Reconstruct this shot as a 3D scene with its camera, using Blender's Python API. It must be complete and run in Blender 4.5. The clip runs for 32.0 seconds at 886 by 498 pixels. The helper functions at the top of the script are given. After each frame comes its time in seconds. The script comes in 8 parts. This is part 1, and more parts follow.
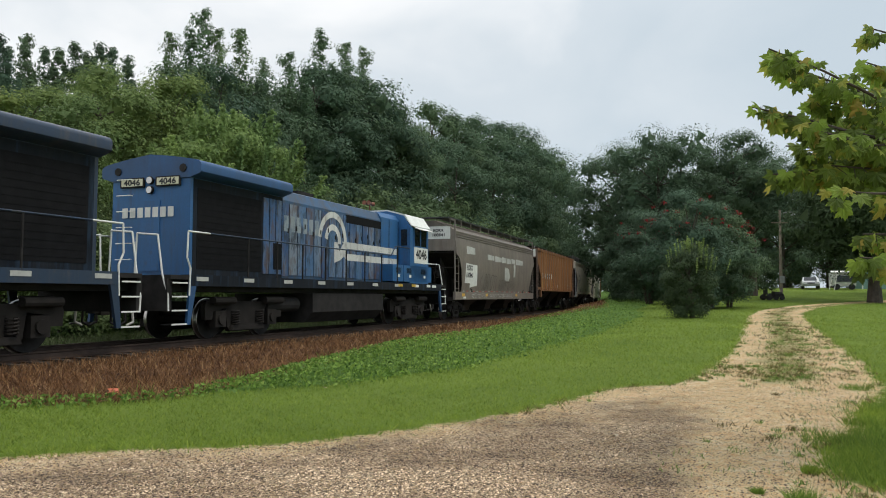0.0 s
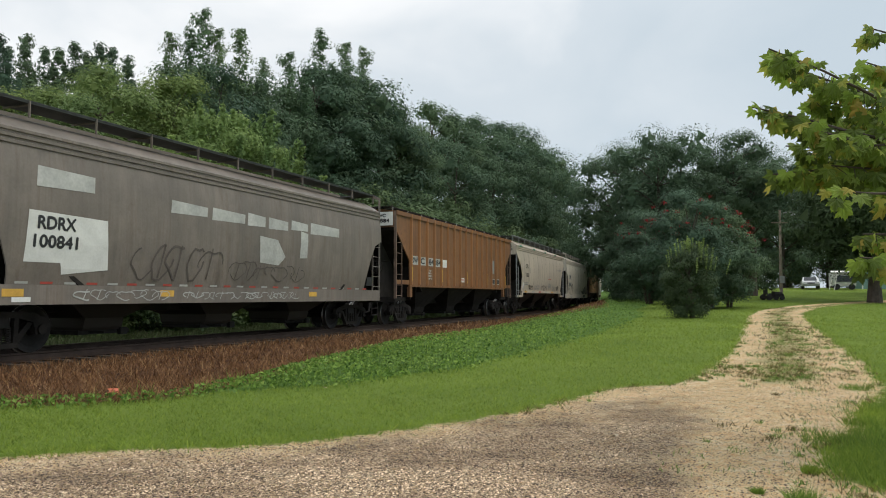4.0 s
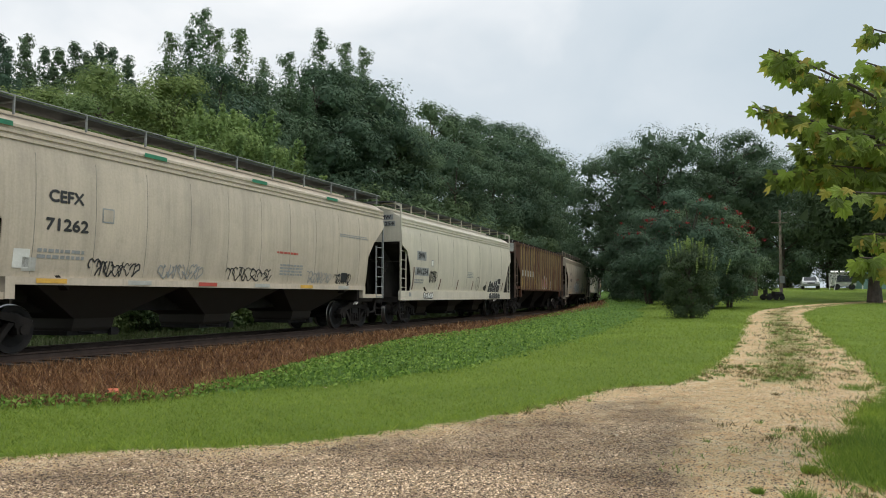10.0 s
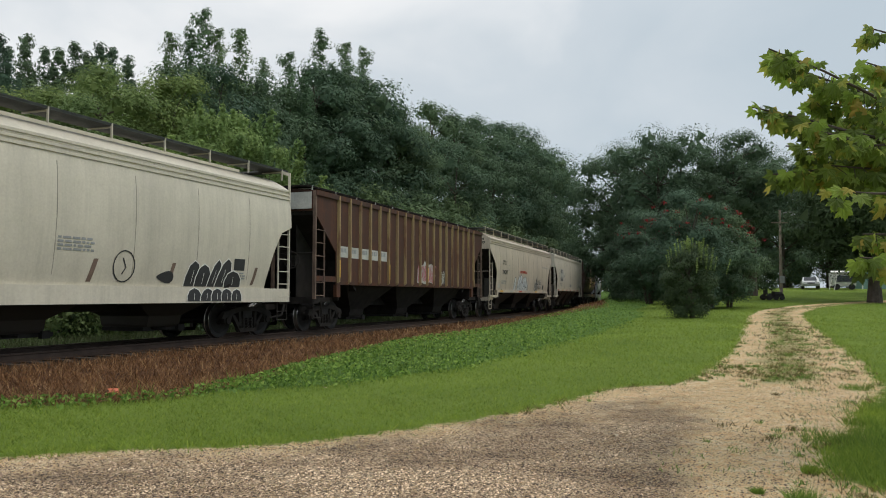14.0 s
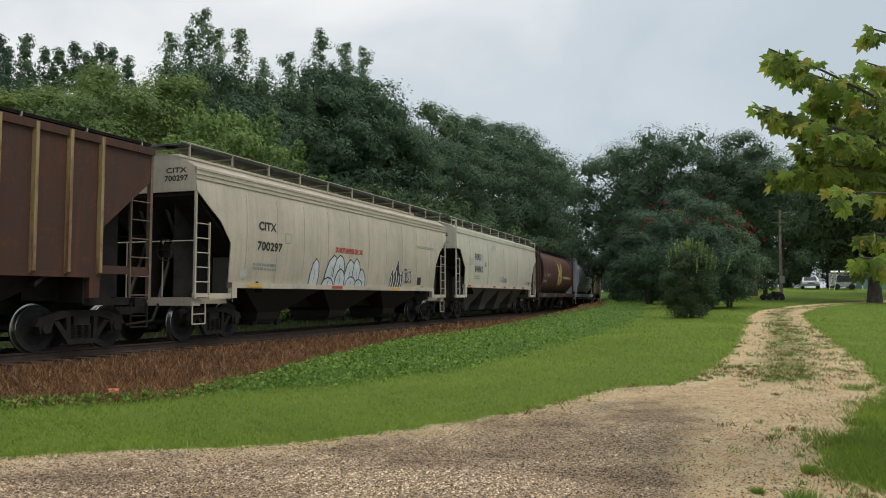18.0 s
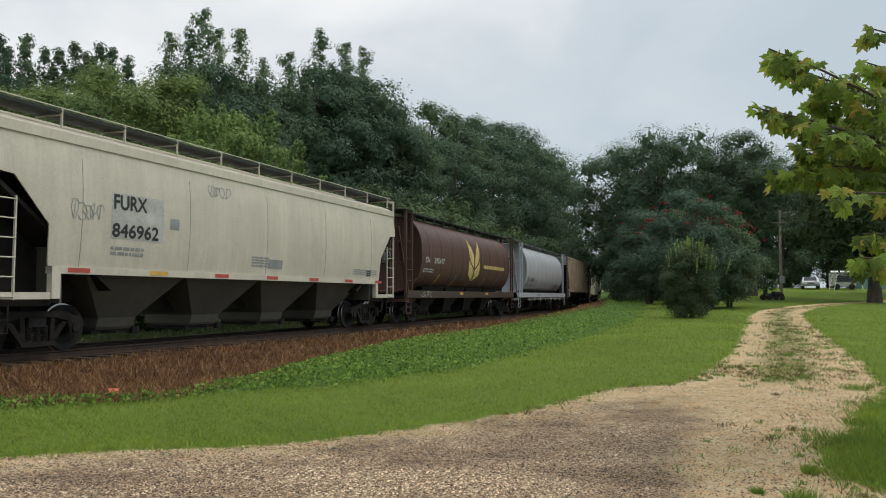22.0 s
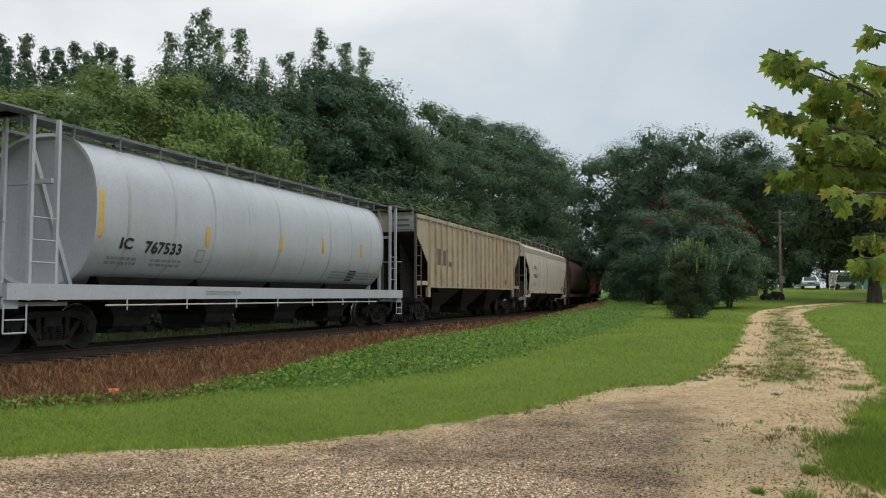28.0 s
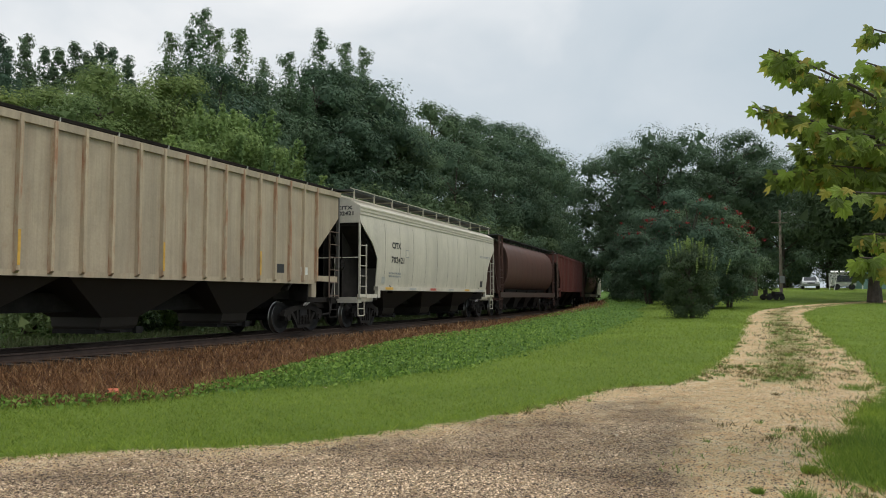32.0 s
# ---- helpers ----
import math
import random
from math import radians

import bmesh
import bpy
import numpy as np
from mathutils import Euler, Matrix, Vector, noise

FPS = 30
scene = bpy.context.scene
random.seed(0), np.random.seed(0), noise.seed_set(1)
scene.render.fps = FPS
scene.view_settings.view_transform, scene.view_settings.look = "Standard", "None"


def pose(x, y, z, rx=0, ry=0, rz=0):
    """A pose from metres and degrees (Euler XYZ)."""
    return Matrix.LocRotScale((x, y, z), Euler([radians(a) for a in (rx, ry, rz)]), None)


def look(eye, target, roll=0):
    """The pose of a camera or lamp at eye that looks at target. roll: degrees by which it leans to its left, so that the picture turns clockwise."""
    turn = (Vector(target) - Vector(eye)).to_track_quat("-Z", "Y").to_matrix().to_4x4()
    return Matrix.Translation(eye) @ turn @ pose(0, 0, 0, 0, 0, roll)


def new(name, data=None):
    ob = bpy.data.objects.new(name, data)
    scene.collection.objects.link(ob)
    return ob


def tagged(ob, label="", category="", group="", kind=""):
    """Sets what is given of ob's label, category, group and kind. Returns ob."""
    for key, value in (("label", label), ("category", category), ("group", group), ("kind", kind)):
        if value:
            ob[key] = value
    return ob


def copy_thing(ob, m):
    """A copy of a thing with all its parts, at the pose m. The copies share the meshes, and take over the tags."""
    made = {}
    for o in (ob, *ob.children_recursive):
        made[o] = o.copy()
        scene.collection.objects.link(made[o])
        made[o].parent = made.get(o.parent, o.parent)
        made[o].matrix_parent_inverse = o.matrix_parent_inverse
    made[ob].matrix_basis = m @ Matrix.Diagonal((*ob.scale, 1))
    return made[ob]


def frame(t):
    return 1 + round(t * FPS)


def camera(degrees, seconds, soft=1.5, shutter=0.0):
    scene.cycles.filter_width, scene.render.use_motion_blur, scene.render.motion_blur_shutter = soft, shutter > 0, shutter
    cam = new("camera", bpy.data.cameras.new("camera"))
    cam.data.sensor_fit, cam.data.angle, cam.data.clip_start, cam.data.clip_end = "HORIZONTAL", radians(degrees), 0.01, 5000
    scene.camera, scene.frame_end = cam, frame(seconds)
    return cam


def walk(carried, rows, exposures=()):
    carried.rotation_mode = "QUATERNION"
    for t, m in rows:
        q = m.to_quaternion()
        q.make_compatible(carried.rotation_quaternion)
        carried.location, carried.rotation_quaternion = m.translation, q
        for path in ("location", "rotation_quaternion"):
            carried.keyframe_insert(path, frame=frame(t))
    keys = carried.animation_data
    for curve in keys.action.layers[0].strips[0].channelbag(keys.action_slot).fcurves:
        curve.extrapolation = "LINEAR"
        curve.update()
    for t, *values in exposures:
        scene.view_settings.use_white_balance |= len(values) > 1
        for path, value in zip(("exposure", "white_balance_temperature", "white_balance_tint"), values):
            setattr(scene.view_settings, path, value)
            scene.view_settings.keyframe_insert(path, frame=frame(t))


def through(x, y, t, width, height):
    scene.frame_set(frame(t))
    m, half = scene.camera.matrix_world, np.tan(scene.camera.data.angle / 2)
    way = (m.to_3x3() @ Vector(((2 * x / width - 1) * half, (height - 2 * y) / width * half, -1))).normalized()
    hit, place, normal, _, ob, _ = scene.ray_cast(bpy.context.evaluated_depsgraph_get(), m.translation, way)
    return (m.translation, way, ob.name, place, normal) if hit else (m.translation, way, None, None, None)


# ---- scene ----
# The camera stands on the gravel and does not move.
cam = camera(59.54, 32.0, 1.0)
STAND = pose(0, 0, 1.6, 93.4958, 0, 0)
walk(cam, [(0, STAND), (32, STAND)], exposures=[(0, 0.13), (10, 0.13), (11, -0.03), (32, 0.0)])

# ---- light: a thinly overcast summer day ----
SUN_TURN, SUN_UP = radians(112), radians(60)
world = bpy.data.worlds.new("world")
scene.world = world
world.use_nodes = True
wn, wl = world.node_tree.nodes, world.node_tree.links
wn.clear()
sky = wn.new("ShaderNodeTexSky")
sky.sky_type, sky.sun_disc = "NISHITA", False
sky.sun_elevation, sky.sun_rotation = SUN_UP, SUN_TURN
sky.air_density, sky.dust_density = 1.0, 2.0
coord = wn.new("ShaderNodeTexCoord")
stretch = wn.new("ShaderNodeMapping")
stretch.inputs["Scale"].default_value = (1.0, 1.0, 1.7)
wl.new(coord.outputs["Generated"], stretch.inputs["Vector"])
cloud = wn.new("ShaderNodeTexNoise")
cloud.inputs["Scale"].default_value, cloud.inputs["Detail"].default_value, cloud.inputs["Roughness"].default_value = 2.6, 5, 0.5
cloud.inputs["Distortion"].default_value = 0.3
wl.new(stretch.outputs["Vector"], cloud.inputs["Vector"])
cover = wn.new("ShaderNodeValToRGB")
cover.color_ramp.elements[0].position, cover.color_ramp.elements[0].color = 0.40, (5.6, 6.45, 7.1, 1)
cover.color_ramp.elements[1].position, cover.color_ramp.elements[1].color = 0.80, (9.8, 9.85, 9.85, 1)
middle_tone = cover.color_ramp.elements.new(0.60)
middle_tone.color = (6.6, 7.25, 7.75, 1)
# thinner, brighter cloud towards the sun's side
lean = wn.new("ShaderNodeVectorMath")
lean.operation = "DOT_PRODUCT"
lean.inputs[1].default_value = (-0.9, 0.25, 0.35)
wl.new(coord.outputs["Generated"], lean.inputs[0])
glow = wn.new("ShaderNodeMath")
glow.operation = "MULTIPLY_ADD"
glow.inputs[1].default_value = 0.38
wl.new(lean.outputs["Value"], glow.inputs[0])
soften = wn.new("ShaderNodeMath")
soften.operation = "MULTIPLY_ADD"
soften.inputs[1].default_value, soften.inputs[2].default_value = 0.8, 0.1
wl.new(cloud.outputs["Fac"], soften.inputs[0])
wl.new(soften.outputs[0], glow.inputs[2])
wl.new(glow.outputs[0], cover.inputs["Fac"])
veil = wn.new("ShaderNodeMixRGB")
veil.inputs["Fac"].default_value = 0.92
wl.new(sky.outputs["Color"], veil.inputs["Color1"])
wl.new(cover.outputs["Color"], veil.inputs["Color2"])
back = wn.new("ShaderNodeBackground")
back.inputs["Strength"].default_value = 0.1
out = wn.new("ShaderNodeOutputWorld")
# an overcast sky is brightest overhead
updown = wn.new("ShaderNodeSeparateXYZ")
wl.new(coord.outputs["Generated"], updown.inputs[0])
zenith = wn.new("ShaderNodeMapRange")
zenith.interpolation_type = "SMOOTHSTEP"
zenith.inputs["From Min"].default_value, zenith.inputs["From Max"].default_value = 0.3, 1.0
zenith.inputs["To Min"].default_value, zenith.inputs["To Max"].default_value = 1.0, 1.95
wl.new(updown.outputs["Z"], zenith.inputs["Value"])
lift = wn.new("ShaderNodeVectorMath")
lift.operation = "SCALE"
wl.new(veil.outputs["Color"], lift.inputs[0])
wl.new(zenith.outputs["Result"], lift.inputs["Scale"])
wl.new(lift.outputs["Vector"], back.inputs["Color"])
wl.new(back.outputs["Background"], out.inputs["Surface"])
sun = new("sun", bpy.data.lights.new("sun", "SUN"))
sun.data.energy, sun.data.angle, sun.data.color = 1.5, radians(30), (1.0, 0.92, 0.80)
sun.matrix_world = look((0, 0, 60), (-60 * math.sin(SUN_TURN) / math.tan(SUN_UP), -60 * math.cos(SUN_TURN) / math.tan(SUN_UP), 0))


# ---- materials ----
def nodes_of(name):
    mat = bpy.data.materials.new(name)
    mat.use_nodes = True
    nt = mat.node_tree
    return mat, nt.nodes, nt.links, nt.nodes["Principled BSDF"]


def noise_node(nd, ln, scale, detail=4, rough=0.55, space="Object", stretch=None):
    c = nd.new("ShaderNodeTexCoord")
    n = nd.new("ShaderNodeTexNoise")
    n.inputs["Scale"].default_value, n.inputs["Detail"].default_value, n.inputs["Roughness"].default_value = scale, detail, rough
    if stretch:
        m = nd.new("ShaderNodeMapping")
        m.inputs["Scale"].default_value = stretch
        ln.new(c.outputs[space], m.inputs["Vector"])
        ln.new(m.outputs["Vector"], n.inputs["Vector"])
    else:
        ln.new(c.outputs[space], n.inputs["Vector"])
    return n


def ramp_node(nd, ln, src, stops):
    r = nd.new("ShaderNodeValToRGB")
    el = r.color_ramp.elements
    while len(el) < len(stops):
        el.new(0.5)
    for e, (p, c) in zip(el, stops):
        e.position = p
        e.color = (c, c, c, 1) if isinstance(c, (int, float)) else (*c, 1)
    ln.new(src, r.inputs["Fac"])
    return r


def mix_node(nd, ln, fac, a, b, blend="MIX"):
    m = nd.new("ShaderNodeMixRGB")
    m.blend_type = blend
    for key, v in (("Fac", fac), ("Color1", a), ("Color2", b)):
        if isinstance(v, (int, float)):
            m.inputs[key].default_value = v if key == "Fac" else (v, v, v, 1)
        elif isinstance(v, tuple):
            m.inputs[key].default_value = (*v, 1)
        else:
            ln.new(v, m.inputs[key])
    return m.outputs["Color"]


def bump_node(nd, ln, height, bsdf, strength=0.3, distance=0.02):
    b = nd.new("ShaderNodeBump")
    b.inputs["Strength"].default_value, b.inputs["Distance"].default_value = strength, distance
    ln.new(height, b.inputs["Height"])
    ln.new(b.outputs["Normal"], bsdf.inputs["Normal"])


def plain(name, colour, rough=0.6, metal=0.0, vary=0.25, scale=6.0, spec=0.5):
    """A surface of one colour with dirt at two scales and fine relief."""
    mat, nd, ln, b = nodes_of(name)
    big = noise_node(nd, ln, scale, 5)
    fine = noise_node(nd, ln, scale * 9, 3)
    dark = tuple(c * (1 - vary) for c in colour)
    light = tuple(min(1, c * (1 + vary * 0.6)) for c in colour)
    c = mix_node(nd, ln, ramp_node(nd, ln, big.outputs["Fac"], [(0.3, 0), (0.7, 1)]).outputs["Color"], dark, light)
    c = mix_node(nd, ln, 0.25, c, fine.outputs["Fac"], "OVERLAY")
    ln.new(c, b.inputs["Base Color"])
    b.inputs["Roughness"].default_value, b.inputs["Metallic"].default_value = rough, metal
    b.inputs["Specular IOR Level"].default_value = spec
    bump_node(nd, ln, fine.outputs["Fac"], b, 0.15, 0.01)
    return mat


def shifted_noise(nd, ln, where, scale, detail, rough, stretch=(1, 1, 1)):
    m = nd.new("ShaderNodeMapping")
    m.inputs["Scale"].default_value = stretch
    ln.new(where, m.inputs["Vector"])
    n = nd.new("ShaderNodeTexNoise")
    n.inputs["Scale"].default_value, n.inputs["Detail"].default_value, n.inputs["Roughness"].default_value = scale, detail, rough
    ln.new(m.outputs["Vector"], n.inputs["Vector"])
    return n.outputs["Fac"]


def car_paint(name, colour, rust=(0.12, 0.05, 0.025), streaks=0.35, grime=0.4, rough=0.55, rust_amount=0.0, spec=0.4, runs=False):
    """Weathered freight-car paint: wide and fine runs, blotches, chipped and running rust; every piece has its own pattern."""
    mat, nd, ln, b = nodes_of(name)
    co, info = nd.new("ShaderNodeTexCoord"), nd.new("ShaderNodeObjectInfo")
    add = nd.new("ShaderNodeVectorMath")
    add.operation = "MULTIPLY_ADD"
    ln.new(info.outputs["Random"], add.inputs[0])
    add.inputs[1].default_value = (37.0, 11.0, 23.0)
    ln.new(co.outputs["Object"], add.inputs[2])
    where = add.outputs["Vector"]
    run = shifted_noise(nd, ln, where, 1.0, 4, 0.6, (1.9, 1.9, 0.22))
    thin = shifted_noise(nd, ln, where, 1.0, 5, 0.7, (9.0, 9.0, 0.3))
    blot = shifted_noise(nd, ln, where, 0.55, 6, 0.6)
    mottle = shifted_noise(nd, ln, where, 2.6, 6, 0.65)
    fine = shifted_noise(nd, ln, where, 22, 3, 0.55)
    flake = shifted_noise(nd, ln, where, 2.0 if runs else 3.0, 8, 0.7, (1.5, 1.5, 0.35) if runs else (1, 1, 1))
    dirt = tuple(0.45 * c + 0.02 for c in colour)
    c = mix_node(nd, ln, ramp_node(nd, ln, run, [(0.42, 0), (0.75, streaks)]).outputs["Color"], colour, dirt)
    c = mix_node(nd, ln, ramp_node(nd, ln, thin, [(0.46, 0), (0.72, streaks * 0.8)]).outputs["Color"], c, dirt)
    c = mix_node(nd, ln, ramp_node(nd, ln, blot, [(0.4, 0), (0.75, grime)]).outputs["Color"], c, dirt)
    c = mix_node(nd, ln, ramp_node(nd, ln, mottle, [(0.48, 0), (0.74, grime * 0.6)]).outputs["Color"], c, dirt)
    c = mix_node(nd, ln, ramp_node(nd, ln, flake, [(0.66 - rust_amount * 0.35, 0), (0.72 - rust_amount * 0.2, min(1, rust_amount * 1.6))]).outputs["Color"], c, rust)
    if rust_amount:
        drip = shifted_noise(nd, ln, where, 1.3, 6, 0.7, (3.2, 3.2, 0.28))
        c = mix_node(nd, ln, ramp_node(nd, ln, drip, [(0.52, 0), (0.66, min(0.8, rust_amount * 1.7))]).outputs["Color"], c, rust)
    c = mix_node(nd, ln, 0.15, c, fine, "OVERLAY")
    ln.new(c, b.inputs["Base Color"])
    b.inputs["Roughness"].default_value, b.inputs["Specular IOR Level"].default_value = rough, spec
    bump_node(nd, ln, blot, b, 0.12, 0.05)
    return mat


def leaf_mat(name, dark, light, tip=None, gloss=0.45, through=0.3, shine=0.12):
    mat, nd, ln, b = nodes_of(name)
    g = nd.new("ShaderNodeNewGeometry")
    o = nd.new("ShaderNodeObjectInfo")
    stops = [(0.0, dark), (0.75, light), (1.0, tip or light)]
    c = ramp_node(nd, ln, g.outputs["Random Per Island"], stops).outputs["Color"]
    tint = ramp_node(nd, ln, o.outputs["Random"], [(0.0, (0.75, 0.8, 0.85)), (1.0, (1.2, 1.12, 0.95))]).outputs["Color"]
    c = mix_node(nd, ln, 1.0, c, tint, "MULTIPLY")
    blotch = noise_node(nd, ln, 0.5, 3)
    c = mix_node(nd, ln, 0.35, c, blotch.outputs["Fac"], "OVERLAY")
    ln.new(c, b.inputs["Base Color"])
    b.inputs["Roughness"].default_value, b.inputs["Specular IOR Level"].default_value = gloss, shine
    tr = nd.new("ShaderNodeBsdfTranslucent")
    ln.new(c, tr.inputs["Color"])
    mx = nd.new("ShaderNodeMixShader")
    mx.inputs["Fac"].default_value = through
    ln.new(b.outputs["BSDF"], mx.inputs[1])
    ln.new(tr.outputs["BSDF"], mx.inputs[2])
    ln.new(mx.outputs["Shader"], nd["Material Output"].inputs["Surface"])
    return mat


# ---- mesh helpers ----
def part(name, bm, material, parent=None, label=""):
    """Links a bmesh (or a ready mesh) as one mesh object under a thing."""
    if isinstance(bm, bpy.types.Mesh):
        me = bm
    else:
        me = bpy.data.meshes.new(name)
        bmesh.ops.recalc_face_normals(bm, faces=bm.faces)
        bm.to_mesh(me)
        bm.free()
    if not me.materials:
        for m in material if isinstance(material, (list, tuple)) else [material]:
            me.materials.append(m)
    ob = new(name, me)
    if parent:
        ob.parent = parent
    if label:
        ob["label"] = label
    return ob


def smooth(ob, angle=35):
    me = ob.data
    me.polygons.foreach_set("use_smooth", [True] * len(me.polygons))
    me.set_sharp_from_angle(angle=radians(angle))
    return ob


def prism(bm, pts, vec):
    """A polygon of 3D points pushed along vec."""
    v = Vector(vec)
    a = [bm.verts.new(p) for p in pts]
    b = [bm.verts.new(Vector(p) + v) for p in pts]
    n = len(pts)
    bm.faces.new(a)
    bm.faces.new(b[::-1])
    for i in range(n):
        bm.faces.new((a[i], b[i], b[(i + 1) % n], a[(i + 1) % n]))


def bx(bm, x0, x1, y0, y1, z0, z1):
    prism(bm, [(x0, y0, z0), (x1, y0, z0), (x1, y1, z0), (x0, y1, z0)], (0, 0, z1 - z0))


def rod(bm, p, q, r, n=6, r2=None):
    p, q = Vector(p), Vector(q)
    d = (q - p).normalized()
    a = d.orthogonal().normalized()
    b = d.cross(a)
    r2 = r if r2 is None else r2
    u = [bm.verts.new(p + (a * math.cos(i * math.tau / n) + b * math.sin(i * math.tau / n)) * r) for i in range(n)]
    w = [bm.verts.new(q + (a * math.cos(i * math.tau / n) + b * math.sin(i * math.tau / n)) * r2) for i in range(n)]
    bm.faces.new(u[::-1])
    bm.faces.new(w)
    for i in range(n):
        bm.faces.new((u[i], u[(i + 1) % n], w[(i + 1) % n], w[i]))


def tube(bm, pts, r, n=6):
    for p, q in zip(pts, pts[1:]):
        rod(bm, p, q, r, n)


def beam(bm, p, q, w, h, up=(0, 0, 1)):
    """A straight bar of section w by h from p to q."""
    p, q = Vector(p), Vector(q)
    d = (q - p).normalized()
    s = d.cross(Vector(up))
    s = s.normalized() if s.length > 1e-4 else Vector((1, 0, 0))
    t = s.cross(d)
    prism(bm, [p + s * w / 2 + t * h / 2, p - s * w / 2 + t * h / 2, p - s * w / 2 - t * h / 2, p + s * w / 2 - t * h / 2], q - p)


def loft(bm, rings, cap=True):
    rows = [[bm.verts.new(p) for p in ring] for ring in rings]
    for a, b in zip(rows, rows[1:]):
        for i in range(len(a) - 1):
            bm.faces.new((a[i], a[i + 1], b[i + 1], b[i]))
    if cap:
        bm.faces.new(rows[0])
        bm.faces.new(rows[-1][::-1])
    return rows


def quads(name, verts, faces, material):
    me = bpy.data.meshes.new(name)
    me.from_pydata(verts.tolist(), [], faces.tolist())
    me.materials.append(material)
    return me


def thing(name, label, category, group="", kind="", at=None):
    ob = tagged(new(name), label, category, group, kind)
    ob.empty_display_size = 0.3
    if at is not None:
        ob.matrix_basis = at
    return ob


# ---- the line of the track: a gentle bend away to the left ----
def track_table():
    s = np.arange(-80, 330.01, 0.5)
    h = radians(22.126) - 0.000997 * s - 5e-6 * s * np.abs(s)
    i0 = int(np.argmin(np.abs(s)))
    x, y = np.cumsum(np.sin(h)) * 0.5, np.cumsum(np.cos(h)) * 0.5
    x, y = x - x[i0] - 12.277 * math.cos(h[i0]), y - y[i0] + 12.277 * math.sin(h[i0])
    return s, x - 1.55 * np.cos(h), y + 1.55 * np.sin(h), h


TS, TX, TY, TH = track_table()
RAIL = 0.515


def track(s):
    return np.interp(s, TS, TX), np.interp(s, TS, TY), np.interp(s, TS, TH)


def car_pose(c, half):
    """The pose of a car whose middle is c metres along the line: x forward, y towards the camera's side, z up from the rail."""
    x0, y0, _ = track(c - half)
    x1, y1, _ = track(c + half)
    a = math.atan2(y0 - y1, x0 - x1)
    return Matrix.Translation(((x0 + x1) / 2, (y0 + y1) / 2, RAIL)) @ Matrix.Rotation(a, 4, "Z")


def sm(t):
    t = np.clip(t, 0, 1)
    return t * t * (3 - 2 * t)


def side_of_track(x, y):
    """Distance from the centre of the track (towards the camera positive) and the place along it."""
    x, y = np.asarray(x, float), np.asarray(y, float)
    k = slice(0, None, 4)
    px, py = TX[k], TY[k]
    flat = np.stack([x.ravel(), y.ravel()], 1)
    q, s = np.empty(len(flat)), np.empty(len(flat))
    for i in range(0, len(flat), 4000):
        f = flat[i:i + 4000]
        d = (f[:, :1] - px) ** 2 + (f[:, 1:] - py) ** 2
        j = d.argmin(1)
        h = TH[k][j]
        q[i:i + 4000] = (f[:, 0] - px[j]) * np.cos(h) - (f[:, 1] - py[j]) * np.sin(h)
        s[i:i + 4000] = TS[k][j]
    return q.reshape(x.shape), s.reshape(x.shape)


def lie(x, y):
    """The lie of the land, without the railway bank."""
    x, y = np.asarray(x, float), np.asarray(y, float)
    a = 0.02 * np.clip(y - 6.0, 0, 90)
    w = sm((x - 2) / 9)
    r = 0.03 * np.clip(y - 62, 0, 30) * sm((x - 10) / 14)
    return np.minimum(a, 0.3) * (1 - w) + a * w + np.minimum(r, 4)


def land(x, y):
    q, _ = side_of_track(x, y)
    g = lie(x, y)
    bank = sm((4.4 - q) / 2.6) * sm((q + 4.5) / 2.2)
    behind = sm((1.0 - q) / 3.0)
    g = g * (1 - behind) + behind * 0.28
    return g * (1 - bank) + bank * (RAIL - 0.21)


def surface(x, y):
    """The land with its small hollows."""
    return land(x, y) + np.exp(-np.hypot(x, y) / 60) * 0.03 * (np.sin(x * 1.3 + y * 0.7) * np.sin(y * 0.9 - x * 0.4))


def land_at(x, y):
    return float(surface(np.array([x]), np.array([y]))[0])


# ---- ground ----
DRIVE_LEFT = [(-16, 6.6), (-4.32, 7.66), (-2.22, 8.04), (-1.15, 8.7), (0.11, 9.45), (0.84, 10.04), (1.75, 11.21), (2.9, 12.68), (3.73, 13.03), (4.68, 14.19),
              (6.56, 17.9), (8.84, 23.16), (11.11, 28.64), (14.85, 37.74), (18.3, 44.9), (23.7, 52.9), (28.1, 58.0), (32.5, 62.3), (37, 64.8), (60, 71)]
DRIVE_RIGHT = [(60, 66), (34.8, 61.0), (30.7, 58.05), (24.0, 49.6), (19.0, 41.0), (15.3, 32.6), (11.5, 23.09), (9.65, 18.59), (8.69, 16.08), (7.01, 12.36),
               (5.81, 10.71), (4.77, 8.76), (3.84, 7.9), (3.49, 6.89), (3.7, 6.2), (4.6, 3), (6, -14), (-16, -14)]
DRIVE_MIDDLE = [(5.7, 13.2), (7.7, 17.6), (10.2, 23.1), (13.3, 30.5), (16.9, 39.4), (21.0, 47.2), (27.0, 54.5), (32.5, 60.5), (60, 68.5)]
BROWN_EDGE = [(-30, -19), (-6.1, 10.68), (-5.4, 11.05), (-4.75, 11.25), (-4.0, 11.6), (-3.5, 12.75), (-2.3, 17.25), (-1.28, 21.05), (0.28, 25.0), (2.73, 33.5), (5.1, 41.5), (7.3, 45.5), (10.4, 50.5), (12.5, 60), (18.5, 90), (22, 110)]
